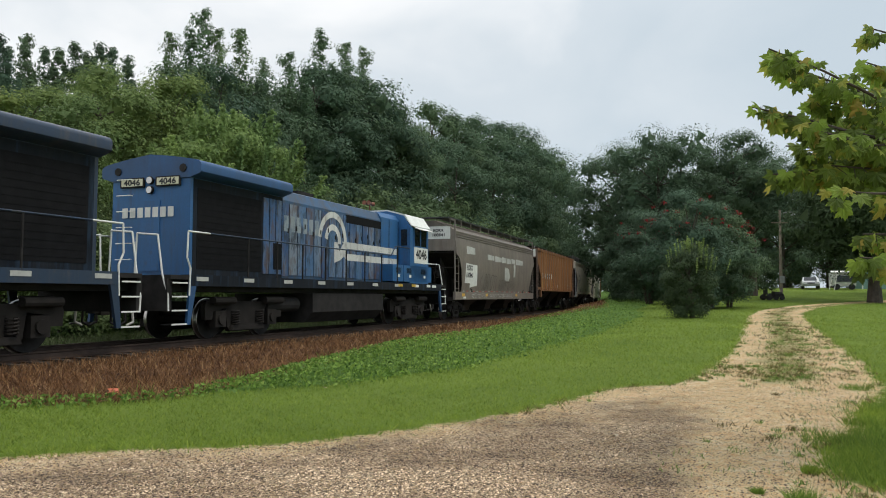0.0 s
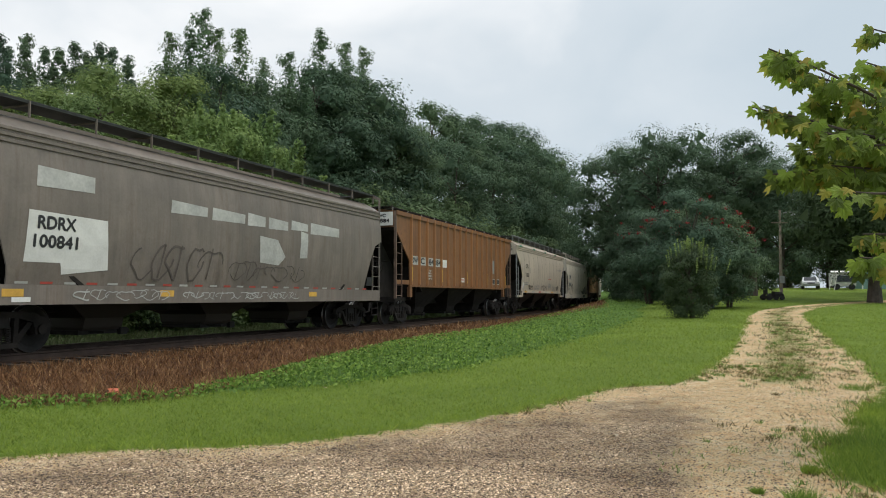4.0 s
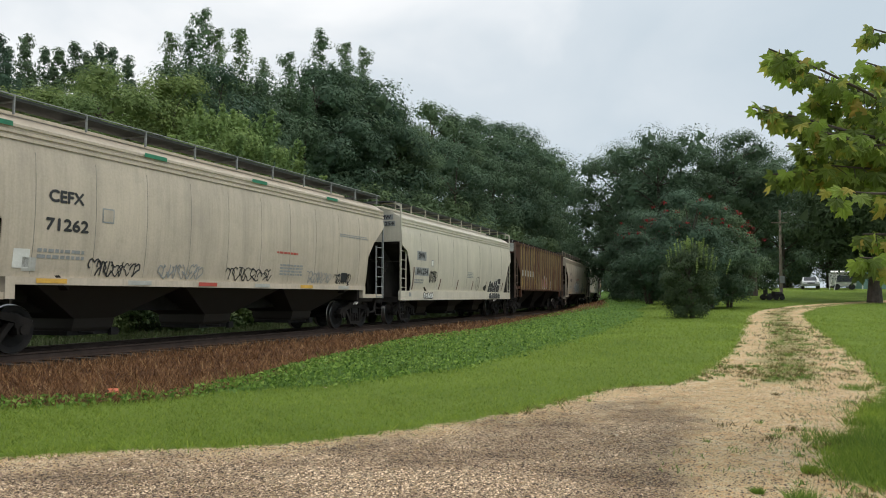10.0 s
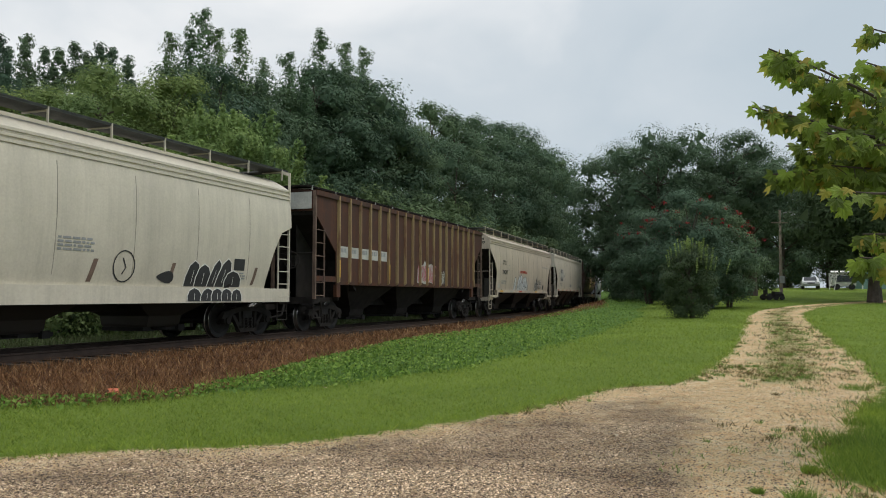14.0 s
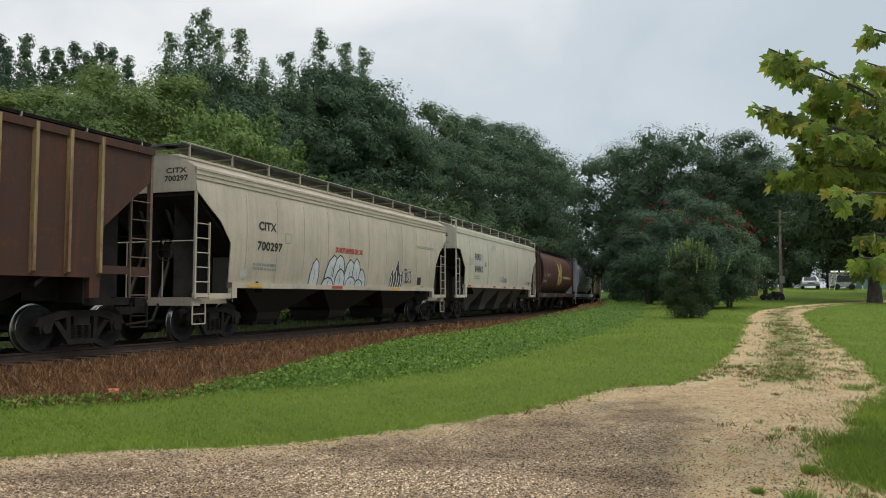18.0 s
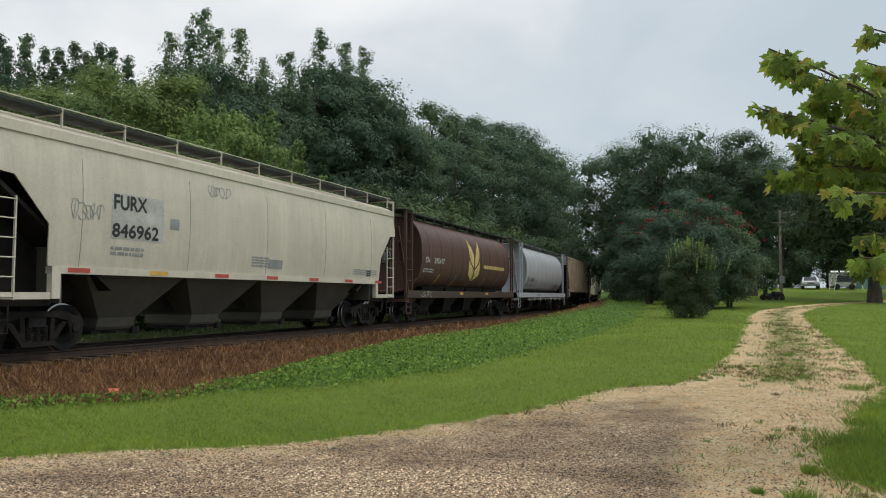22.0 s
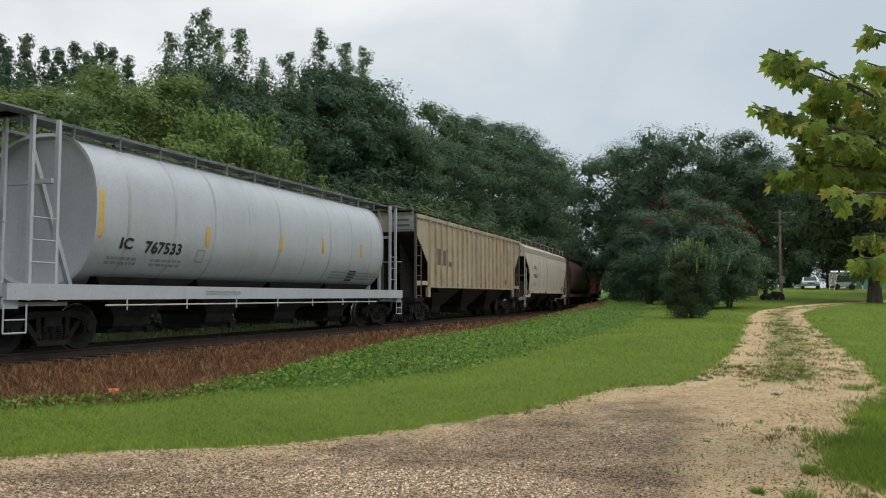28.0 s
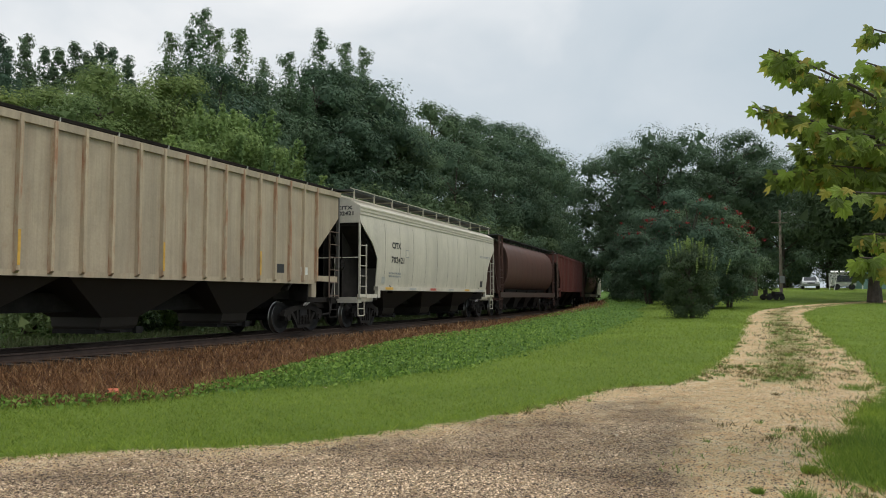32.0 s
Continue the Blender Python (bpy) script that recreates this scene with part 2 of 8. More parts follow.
WEED_EDGE = [(-29.5, -19), (-6.01, 10.62), (-4.07, 11.64), (-1.73, 13.03), (-0.86, 14.19), (0.18, 15.36), (1.48, 17.62), (3.46, 22.06), (7.32, 31.89), (9.8, 38.0), (11.6, 46.6), (15, 56), (20, 76), (27, 110)]


def polyline_side(x, y, line):
    """Distance to a polyline, positive on its right."""
    best, sign = np.full(x.shape, 1e9), np.ones(x.shape)
    for (ax, ay), (bx_, by_) in zip(line, line[1:]):
        dx, dy = bx_ - ax, by_ - ay
        t = np.clip(((x - ax) * dx + (y - ay) * dy) / (dx * dx + dy * dy), 0, 1)
        ex, ey = x - ax - t * dx, y - ay - t * dy
        d = np.hypot(ex, ey)
        side = np.where(ex * dy - ey * dx > 0, 1.0, -1.0)
        sign = np.where(d < best, side, sign)
        best = np.minimum(best, d)
    return best * sign


def polygon_inside(x, y, ring):
    inside = np.zeros(x.shape, bool)
    best = np.full(x.shape, 1e9)
    for (ax, ay), (bx_, by_) in zip(ring, ring[1:] + ring[:1]):
        dx, dy = bx_ - ax, by_ - ay
        t = np.clip(((x - ax) * dx + (y - ay) * dy) / (dx * dx + dy * dy), 0, 1)
        best = np.minimum(best, np.hypot(x - ax - t * dx, y - ay - t * dy))
        cross = (ay > y) != (by_ > y)
        inside ^= cross & (x < dx * (y - ay) / (dy if abs(dy) > 1e-9 else 1e-9) + ax)
    return np.where(inside, best, -best)


def zones(x, y):
    """Signed distances: into the gravel, into the dead strip, into the weed strip, from the drive's grassy middle."""
    gravel = polygon_inside(x, y, DRIVE_LEFT + DRIVE_RIGHT)
    brown = -polyline_side(x, y, BROWN_EDGE)
    weed = np.minimum(-brown, -polyline_side(x, y, WEED_EDGE))
    middle = np.abs(polyline_side(x, y, DRIVE_MIDDLE))
    return gravel, brown, weed, middle


def grid_lines(a, b, fine, far):
    inner = np.arange(a, b + 1e-6, fine)
    grow = fine * 1.35 ** np.arange(1, 60)
    steps = np.cumsum(grow)
    steps = steps[steps < far]
    return np.concatenate([(a - steps)[::-1], inner, b + steps])


def ground_material():
    mat, nd, ln, b = nodes_of("ground")

    def attr(n):
        a = nd.new("ShaderNodeAttribute")
        a.attribute_name = n
        return a.outputs["Fac"]

    def ragged(src, scale, amount, lo, hi):
        """A signed distance with a ragged edge, as a mask."""
        n = noise_node(nd, ln, scale, 5, 0.65)
        m = nd.new("ShaderNodeMath")
        m.operation = "MULTIPLY_ADD"
        ln.new(n.outputs["Fac"], m.inputs[0])
        m.inputs[1].default_value = amount
        ln.new(src, m.inputs[2])
        r = nd.new("ShaderNodeMapRange")
        r.inputs["From Min"].default_value, r.inputs["From Max"].default_value = lo + amount / 2, hi + amount / 2
        ln.new(m.outputs[0], r.inputs["Value"])
        return r.outputs["Result"]

    n1 = noise_node(nd, ln, 0.35, 4)
    n2 = noise_node(nd, ln, 2.2, 5)
    n3 = noise_node(nd, ln, 40, 3)
    lawn = ramp_node(nd, ln, n1.outputs["Fac"], [(0.3, (0.15, 0.23, 0.036)), (0.7, (0.23, 0.32, 0.054))]).outputs["Color"]
    lawn = mix_node(nd, ln, 0.5, lawn, n3.outputs["Fac"], "OVERLAY")
    weeds = ramp_node(nd, ln, n2.outputs["Fac"], [(0.3, (0.08, 0.16, 0.03)), (0.7, (0.15, 0.26, 0.055))]).outputs["Color"]
    dead = ramp_node(nd, ln, n2.outputs["Fac"], [(0.32, (0.045, 0.02, 0.012)), (0.5, (0.13, 0.062, 0.033)), (0.68, (0.25, 0.135, 0.07))]).outputs["Color"]
    dead = mix_node(nd, ln, 0.5, dead, n3.outputs["Fac"], "OVERLAY")
    dead = mix_node(nd, ln, 0.6, dead, n1.outputs["Fac"], "OVERLAY")
    # gravel: two sizes of stone over sandy dirt
    vor = nd.new("ShaderNodeTexVoronoi")
    vor.inputs["Scale"].default_value = 72
    vor2 = nd.new("ShaderNodeTexVoronoi")
    vor2.inputs["Scale"].default_value = 130
    co = nd.new("ShaderNodeTexCoord")
    ln.new(co.outputs["Object"], vor.inputs["Vector"])
    ln.new(co.outputs["Object"], vor2.inputs["Vector"])
    bw = nd.new("ShaderNodeRGBToBW")
    ln.new(vor.outputs["Color"], bw.inputs["Color"])
    stone = ramp_node(nd, ln, bw.outputs["Val"], [(0.25, (0.03, 0.023, 0.018)), (0.45, (0.15, 0.112, 0.08)), (0.62, (0.42, 0.31, 0.215)), (0.8, (0.9, 0.72, 0.52))]).outputs["Color"]
    sand = ramp_node(nd, ln, n2.outputs["Fac"], [(0.25, (0.78, 0.53, 0.27)), (0.75, (0.98, 0.74, 0.44))]).outputs["Color"]
    sand = mix_node(nd, ln, 0.6, sand, vor2.outputs["Distance"], "OVERLAY")
    # shade between the stones, put into the colour towards the cell edges
    gap_shade = ramp_node(nd, ln, vor.outputs["Distance"], [(0.30, 1.0), (0.52, 0.72), (0.75, 0.2)]).outputs["Color"]
    stone = mix_node(nd, ln, 0.85, stone, gap_shade, "MULTIPLY")
    sand = mix_node(nd, ln, 0.3, sand, gap_shade, "MULTIPLY")
    n4 = noise_node(nd, ln, 7, 7, 0.7)
    sand = mix_node(nd, ln, 0.75, sand, ramp_node(nd, ln, n4.outputs["Fac"], [(0.3, 0.3), (0.5, 0.55), (0.7, 0.78)]).outputs["Color"], "OVERLAY")
    sand = mix_node(nd, ln, 0.3, sand, ramp_node(nd, ln, bw.outputs["Val"], [(0.25, (0.45, 0.38, 0.3)), (0.5, (1.0, 1.0, 1.0)), (0.8, (1.25, 1.22, 1.2))]).outputs["Color"], "MULTIPLY")
    patch = ragged(attr("stony"), 0.8, 3.4, -0.3, 0.7)
    cover_ = nd.new("ShaderNodeMath")
    cover_.operation = "MULTIPLY"
    ln.new(patch, cover_.inputs[0])
    mixed = nd.new("ShaderNodeSeparateColor")
    ln.new(vor.outputs["Color"], mixed.inputs["Color"])
    ln.new(ramp_node(nd, ln, mixed.outputs[1], [(0.25, 0.25), (0.5, 1.0)]).outputs["Color"], cover_.inputs[1])
    tar = ramp_node(nd, ln, noise_node(nd, ln, 0.55, 6, 0.62, "Object", (0.7, 1.5, 1.0)).outputs["Fac"], [(0.43, (1.0, 1.0, 1.0)), (0.54, (0.68, 0.65, 0.63)), (0.66, (0.34, 0.32, 0.32))]).outputs["Color"]
    gravel = mix_node(nd, ln, cover_.outputs[0], sand, mix_node(nd, ln, 1.0, stone, tar, "MULTIPLY"))
    c = mix_node(nd, ln, ragged(attr("weed"), 1.4, 0.8, -0.1, 0.1), lawn, weeds)
    c = mix_node(nd, ln, ragged(attr("brown"), 1.6, 0.7, -0.12, 0.12), c, dead)
    ballast = mix_node(nd, ln, 0.6, (0.07, 0.06, 0.055), stone, "MULTIPLY")
    c = mix_node(nd, ln, ragged(attr("ballast"), 2.0, 0.4, -0.1, 0.1), c, ballast)
    c = mix_node(nd, ln, ragged(attr("gravel"), 4.5, 0.7, -0.06, 0.06), c, gravel)
    c = mix_node(nd, ln, ragged(attr("middle"), 2.4, 2.2, -0.25, 0.3), c, mix_node(nd, ln, 0.4, mix_node(nd, ln, 0.35, lawn, dead), sand))
    ln.new(c, b.inputs["Base Color"])
    b.inputs["Roughness"].default_value = 0.95
    b.inputs["Specular IOR Level"].default_value = 0.2
    bump_node(nd, ln, vor.outputs["Distance"], b, 1.0, 0.05)
    return mat


def make_ground():
    gx = grid_lines(-10, 36, 0.27, 3500)
    gy = grid_lines(2, 62, 0.27, 3500)
    X, Y = np.meshgrid(gx, gy)
    Z = surface(X, Y)
    q, _ = side_of_track(X, Y)
    gravel, brown, weed, middle = zones(X, Y)
    nx, ny = len(gx), len(gy)
    i = np.arange(nx * ny).reshape(ny, nx)
    F = np.stack([i[:-1, :-1], i[:-1, 1:], i[1:, 1:], i[1:, :-1]], -1).reshape(-1, 4)
    me = quads("ground", np.stack([X, Y, Z], -1).reshape(-1, 3), F, ground_material())
    stony = np.clip(gravel * 1.1 - 0.35, -1, 1.6) - 1.5 * sm((Y - 10) / 5) - 2.0 * sm((X / np.maximum(Y, 1) - 0.2) / 0.22)
    mid = np.where(gravel > -0.3, 0.55 - middle, -1.0) - 0.5 * sm((14 - Y) / 2) - 0.1
    for key, val in (("gravel", gravel), ("brown", np.where(q < 0, q + 2.3, brown)), ("weed", np.where(q < 0, -2.0 - q, weed)), ("middle", mid), ("stony", stony), ("ballast", 2.0 - np.abs(q))):
        me.attributes.new(key, "FLOAT", "POINT").data.foreach_set("value", np.clip(val, -3, 3).astype(np.float32).ravel())
    me.polygons.foreach_set("use_smooth", [True] * len(me.polygons))
    return tagged(new("ground", me), "mown lawn, dead trackside strip and sandy gravel drive", "ground", kind="structure")


make_ground()

# ---- rails and sleepers ----
M_RAIL = plain("rail_steel", (0.075, 0.052, 0.042), 0.55, 0.6, 0.3, 4)
M_TIE = plain("creosoted_wood", (0.05, 0.042, 0.036), 0.9, 0, 0.4, 3)
track_root = thing("railway_track", "rusty steel rails spiked to dark wooden sleepers", "railway track", kind="structure")


def rail(offset):
    bm = bmesh.new()
    prof = [(-0.07, -0.17), (0.07, -0.17), (0.07, -0.155), (0.012, -0.13), (0.012, -0.045), (0.036, -0.03), (0.036, -0.003), (-0.036, -0.003), (-0.036, -0.03), (-0.012, -0.045), (-0.012, -0.13), (-0.07, -0.155)]
    rings = []
    for s in np.arange(-60, 200, 4.0):
        x, y, h = track(s)
        rings.append([(x + (offset + u) * math.cos(h), y - (offset + u) * math.sin(h), RAIL + w) for u, w in prof + prof[:1]])
    loft(bm, rings, False)
    return part("rail", bm, M_RAIL, track_root)


rail(0.755)
rail(-0.755)


def sleepers():
    bm = bmesh.new()
    bx(bm, -0.11, 0.11, -1.3, 1.3, -0.36, -0.172)
    me = None
    for s in np.arange(2, 130, 0.56):
        x, y, h = track(s)
        if me is None:
            tie = part("sleeper", bm, M_TIE, track_root)
            me = tie.data
        else:
            tie = part("sleeper", me, M_TIE, track_root)
        tie.matrix_basis = Matrix.Translation((x, y, RAIL)) @ Matrix.Rotation(math.pi / 2 - h, 4, "Z")


sleepers()
# ---- trees and shrubs ----
M_BARK = plain("bark", (0.075, 0.06, 0.048), 0.95, 0, 0.4, 3)
M_LEAF = leaf_mat("leaves_oak", (0.090, 0.150, 0.080), (0.120, 0.192, 0.101), (0.142, 0.212, 0.116), 0.6, 0.36)
M_LEAF_DARK = leaf_mat("leaves_dark", (0.072, 0.120, 0.076), (0.098, 0.154, 0.095), (0.117, 0.172, 0.110), 0.6, 0.36)
# dark foliage; for the undergrowth the colour also carries the canopy's shade
M_LEAF_DEEP = leaf_mat("leaves_deep_shaded", (0.036, 0.060, 0.033), (0.050, 0.082, 0.043), (0.066, 0.100, 0.054), 0.55, 0.3)
M_LEAF_PALE = leaf_mat("leaves_pale", (0.155, 0.222, 0.082), (0.198, 0.270, 0.096), (0.228, 0.295, 0.110), 0.6, 0.42)
M_LEAF_FEATHER = leaf_mat("leaves_feathery", (0.17, 0.25, 0.095), (0.24, 0.34, 0.125), (0.29, 0.39, 0.15), 0.6, 0.5)
M_LEAF_VINE = leaf_mat("leaves_vine", (0.092, 0.138, 0.066), (0.127, 0.182, 0.085), (0.152, 0.205, 0.098), 0.6, 0.36)


def leaves(centres, spread, count, size, r, up=0.35, flat=0.75, outward=0.0, shell=False):
    """Leaf blades round clump centres, as vertex and face arrays."""
    n = len(centres) * count
    c = np.repeat(centres, count, 0)
    sp = np.repeat(np.broadcast_to(spread, len(centres)), count)
    d = r.normal(size=(n, 3))
    d /= np.linalg.norm(d, axis=1, keepdims=True)
    rad = 0.3 + 0.7 * r.random(n) ** 0.7 if shell else np.minimum(1.0, np.abs(r.normal(size=n)) * 0.55)
    p = c + d * (rad * sp)[:, None] * np.array([1, 1, flat])
    nrm = d * 0.8 + r.normal(size=(n, 3)) * (0.55 - 0.2 * outward) + np.array([0, 0, up])
    if outward:
        way = c - np.array([0, 0, c[:, 2].mean()])
        nrm += outward * way / (np.linalg.norm(way, axis=1, keepdims=True) + 1e-6)
    nrm /= np.linalg.norm(nrm, axis=1, keepdims=True)
    a = np.cross(nrm, r.normal(size=(n, 3)))
    a /= np.linalg.norm(a, axis=1, keepdims=True)
    b = np.cross(nrm, a)
    s = size * ((0.6 + 0.8 * r.random(n)) * (1.3 - 0.6 * rad))[:, None]
    v = np.stack([p - a * s, p + b * s * 0.55 + nrm * s * 0.15, p + a * s, p - b * s * 0.55 + nrm * s * 0.15], 1).reshape(-1, 3)
    return v, np.arange(n * 4).reshape(-1, 4)


def spread_out(r, n, draw, tries=10):
    """n points drawn so that each keeps away from the earlier ones."""
    out = [draw()]
    while len(out) < n:
        best = max((draw() for _ in range(tries)), key=lambda p: min((p[0] - q[0]) ** 2 + (p[1] - q[1]) ** 2 + (p[2] - q[2]) ** 2 for q in out))
        out.append(best)
    return out


def crown_points(r, n, height, base, radius, shape):
    """Points in an uneven crown; shape: how the radius runs with height."""
    bulge = [(r.random() * math.tau, r.random(), 0.6 + 0.4 * r.random()) for _ in range(7)]

    def draw():
        t, a = r.random(), r.random() * math.tau
        if shape == "round":
            w = math.sqrt(max(0.03, 1 - (2 * t - 0.85) ** 2 / 1.34))
        elif shape == "mound":
            w = math.sqrt(max(0.02, 1 - t * t))
        else:
            w = math.sqrt(max(0.03, 1 - (1.6 * t - 0.62) ** 2))
        lobe = max(math.exp(-((a - la + math.pi) % math.tau - math.pi) ** 2 / 0.35 - ((t - lt) / 0.25) ** 2) * lw for la, lt, lw in bulge)
        q = radius * w * (0.68 + 0.36 * lobe) * (0.25 + 0.75 * r.random() ** 0.4)
        return q * math.cos(a), q * math.sin(a), base + (height - base) * t

    return np.array(spread_out(r, n, draw))


def boughs(r, n, height, base, radius, shape, leaders):
    """Leafy masses of a crown as rows of x, y, z, half width, half height."""
    rows = []
    if shape == "spire":
        for lx, ly, lh, lw in leaders:
            top, a = height * lh, r.random() * 6
            for k in range(n):
                t = (k + 0.5 * r.random()) / n
                w = radius * lw * min(1.0, (1 - t) / 0.14) ** 0.5 * (0.6 + 0.55 * (1 - t)) * (0.85 + 0.3 * r.random()) + 0.04
                a += 2.4 + 0.5 * r.normal()
                rows.append((lx + 0.3 * w * math.cos(a), ly + 0.3 * w * math.sin(a), base + (top - base) * t, 0.74 * w, (top - base) / n * 1.3 + 0.3 * w))
        rows = np.array(rows)
        rows[:, 2] = np.minimum(rows[:, 2], height - 0.8 * rows[:, 4])
        return rows
    big = 0.30 * radius
    p = crown_points(r, n, height - 0.6 * big, base + 0.35 * big, max(radius - 0.75 * big, 0.2), shape)
    w = big * (0.72 + 0.6 * r.random(n))
    return np.column_stack([p, w, w * (0.62 + 0.25 * r.random(n))])


def foliage(rows, clumps, count, size, r, up=0.35, droop=0.0):
    """Leaves set in clumps over the outer and upper faces of leafy masses, with coarse sprays filling their hearts."""
    n = len(rows)
    axis = np.column_stack([rows[:, 0], rows[:, 1], 0.35 * (rows[:, 2] - rows[:, 2].mean())])
    axis /= np.linalg.norm(axis, axis=1, keepdims=True) + 1e-6
    m = np.repeat(rows, clumps, 0)
    d = r.normal(size=(n * clumps, 3))
    d /= np.linalg.norm(d, axis=1, keepdims=True)
    d = d + 0.5 * np.repeat(axis, clumps, 0) + np.array([0, 0, 0.3])
    d /= np.linalg.norm(d, axis=1, keepdims=True)
    reach = 0.6 + 0.36 * r.random(n * clumps)
    c = m[:, :3] + d * reach[:, None] * m[:, [3, 3, 4]]
    wide = 0.1 + m[:, 3] * (0.13 + 0.16 * r.random(n * clumps))
    g = r.normal(size=(n * clumps * count, 3))
    g *= np.minimum(1, 1.4 / np.linalg.norm(g, axis=1, keepdims=True))
    p = np.repeat(c, count, 0) + g * np.repeat(wide, count)[:, None] * np.array([1, 1, 0.62])
    p[:, 2] -= droop * np.repeat(wide, count) * (g[:, 0] ** 2 + g[:, 1] ** 2)
    nrm = 0.85 * np.repeat(d, count, 0) + 0.4 * g + 0.26 * r.normal(size=g.shape) + np.array([0, 0, up])
    s = size * (0.6 + 0.8 * r.random(len(p)))
    # the hearts
    h = np.repeat(rows, 18, 0)
    e = r.normal(size=(len(h), 3))
    e /= np.linalg.norm(e, axis=1, keepdims=True)
    p = np.concatenate([p, h[:, :3] + e * (0.55 * r.random(len(h)) ** 0.5)[:, None] * h[:, [3, 3, 4]]])
    nrm = np.concatenate([nrm, e + 0.5 * r.normal(size=e.shape)])
    s = np.concatenate([s, 0.26 * h[:, 3] * (0.7 + 0.6 * r.random(len(h)))])
    nrm /= np.linalg.norm(nrm, axis=1, keepdims=True)
    a = np.cross(nrm, r.normal(size=nrm.shape))
    a /= np.linalg.norm(a, axis=1, keepdims=True)
    b = np.cross(nrm, a)
    s = s[:, None]
    v = np.stack([p - a * s, p + a * s * 0.6 + b * s * 0.62, p + a * s * 0.6 - b * s * 0.62], 1).reshape(-1, 3)
    return v, np.arange(len(p) * 3).reshape(-1, 3)


def tree(name, label, seed, height, base, radius, masses, clumps, count, size, leaf, shape="broad", category="tree", group="", trunk=0.22, up=0.35, stems=1, leaders=((0, 0, 1, 1),), droop=0.0):
    r = np.random.default_rng(seed)
    root = thing(name, label, category, group)
    rows = boughs(r, masses, height, base, radius, shape, leaders)
    pts = rows[:, :3]
    bm = bmesh.new()
    tops = []
    for k in range(stems):
        lean = Vector((r.normal() * 0.3, r.normal() * 0.3, 0)) * (1.0 if stems == 1 else radius * 0.6)
        prev, pr = Vector((0, 0, -0.3)) + lean * 0.1, trunk * 1.25
        for j in range(1, 7):
            t = j / 6
            nx = Vector((lean.x * t + r.normal() * 0.08, lean.y * t + r.normal() * 0.08, height * 0.8 * t))
            rr = trunk * (1 - 0.85 * t) + 0.015
            rod(bm, prev, nx, pr, 8, rr)
            prev, pr = nx, rr
            tops.append(nx)
    for p in [] if shape == "spire" else pts:
        low = [t for t in tops if t.z < p[2]] or tops[:1]
        s = min(low, key=lambda t: (Vector(p) - t).length)
        m = (s + Vector(p)) / 2 + Vector((0, 0, 0.12 * (Vector(p) - s).length))
        rod(bm, s, m, trunk * 0.22, 5, trunk * 0.15)
        rod(bm, m, Vector(p), trunk * 0.15, 4, 0.01)
    part("trunk", bm, M_BARK, root)
    v, f = foliage(rows, clumps, count, size, r, up, droop)
    part("crown", quads("crown", v, f, leaf), leaf, root)
    return root


def plant_row(root, places):
    """Copies of one tree at (x, y, turn, scale)."""
    for i, (x, y, turn, k) in enumerate(places):
        m = pose(x, y, land_at(x, y) - 0.05, 0, 0, turn)
        ob = root if i == 0 else copy_thing(root, m)
        ob.matrix_basis = m
        wide = k * (0.92 + 0.16 * ((i * 37) % 10) / 10)
        ob.scale = (wide, wide, k)


def by_track(s, q):
    x, y, h = track(s)
    return x + q * math.cos(h), y - q * math.sin(h)


def rows_behind(root, native, rows):
    """Plant at (place along the line, distance behind it, height)."""
    plant_row(root, [(*by_track(s, -q), (s * 47) % 360, h / native) for s, q, h in rows])


FAR = "woodland edge"
oak = tree("tree", "dense dark green broadleaf tree behind the railway", 1, 14, 0.6, 4.6, 40, 20, 28, 0.088, M_LEAF_DARK, "broad", group=FAR)
rows_behind(oak, 14, [(30.0, 11.5, 13.0), (32.9, 12, 14.0), (37.0, 12.5, 14.6), (45.8, 12.5, 17.6), (50.0, 12.5, 18.6), (53.2, 12, 18.8), (40.5, 15, 15.2), (40.6, 13, 14.8), (45.2, 14, 16.2), (48.4, 14, 17.2), (50.1, 12.5, 17.4), (54.5, 13, 18.0), (55.2, 11, 16.8), (56.4, 10, 15.8), (64, 8.5, 15.5), (68.9, 12, 20.6), (69.2, 10, 19.4), (77.1, 10, 20.9), (86, 10, 22.4), (91, 9, 23.2), (97, 8, 23.4), (104, 7.5, 23.6), (112, 6.5, 23.6), (122, 6.5, 24.8), (135, 7, 25.5), (160, -6, 14), (165, -14, 16)])
poplar = tree("tree", "tall pointed green tree behind the railway", 2, 16, 0.8, 1.45, 26, 10, 30, 0.068, M_LEAF, "spire", group=FAR, leaders=((0, 0, 1, 0.8), (0.9, 0.3, 0.74, 0.8), (-0.8, -0.5, 0.68, 0.8)), up=0.2)
rows_behind(poplar, 16, [(29.9, 12, 14.3), (33.7, 13, 16.9), (31.4, 12, 15.0), (34.3, 12.5, 16.0), (35.7, 12, 16.4), (30.5, 10.5, 12.7), (39.7, 13, 15.9), (41.8, 12.5, 16.9), (47.1, 13, 20.1), (50.1, 12.5, 20.1), (53.6, 12.5, 20.8), (46.2, 11.5, 17.2), (42.2, 11.5, 15.6)])
pine = tree("tree", "dark spiky pine behind the railway", 12, 14, 1.5, 1.5, 24, 9, 26, 0.066, M_LEAF_DARK, "spire", group=FAR, leaders=((0, 0, 1, 0.42), (0.8, -0.6, 0.88, 0.4), (-0.9, 0.5, 0.93, 0.4), (0.3, 0.9, 0.84, 0.6)), up=0.0)
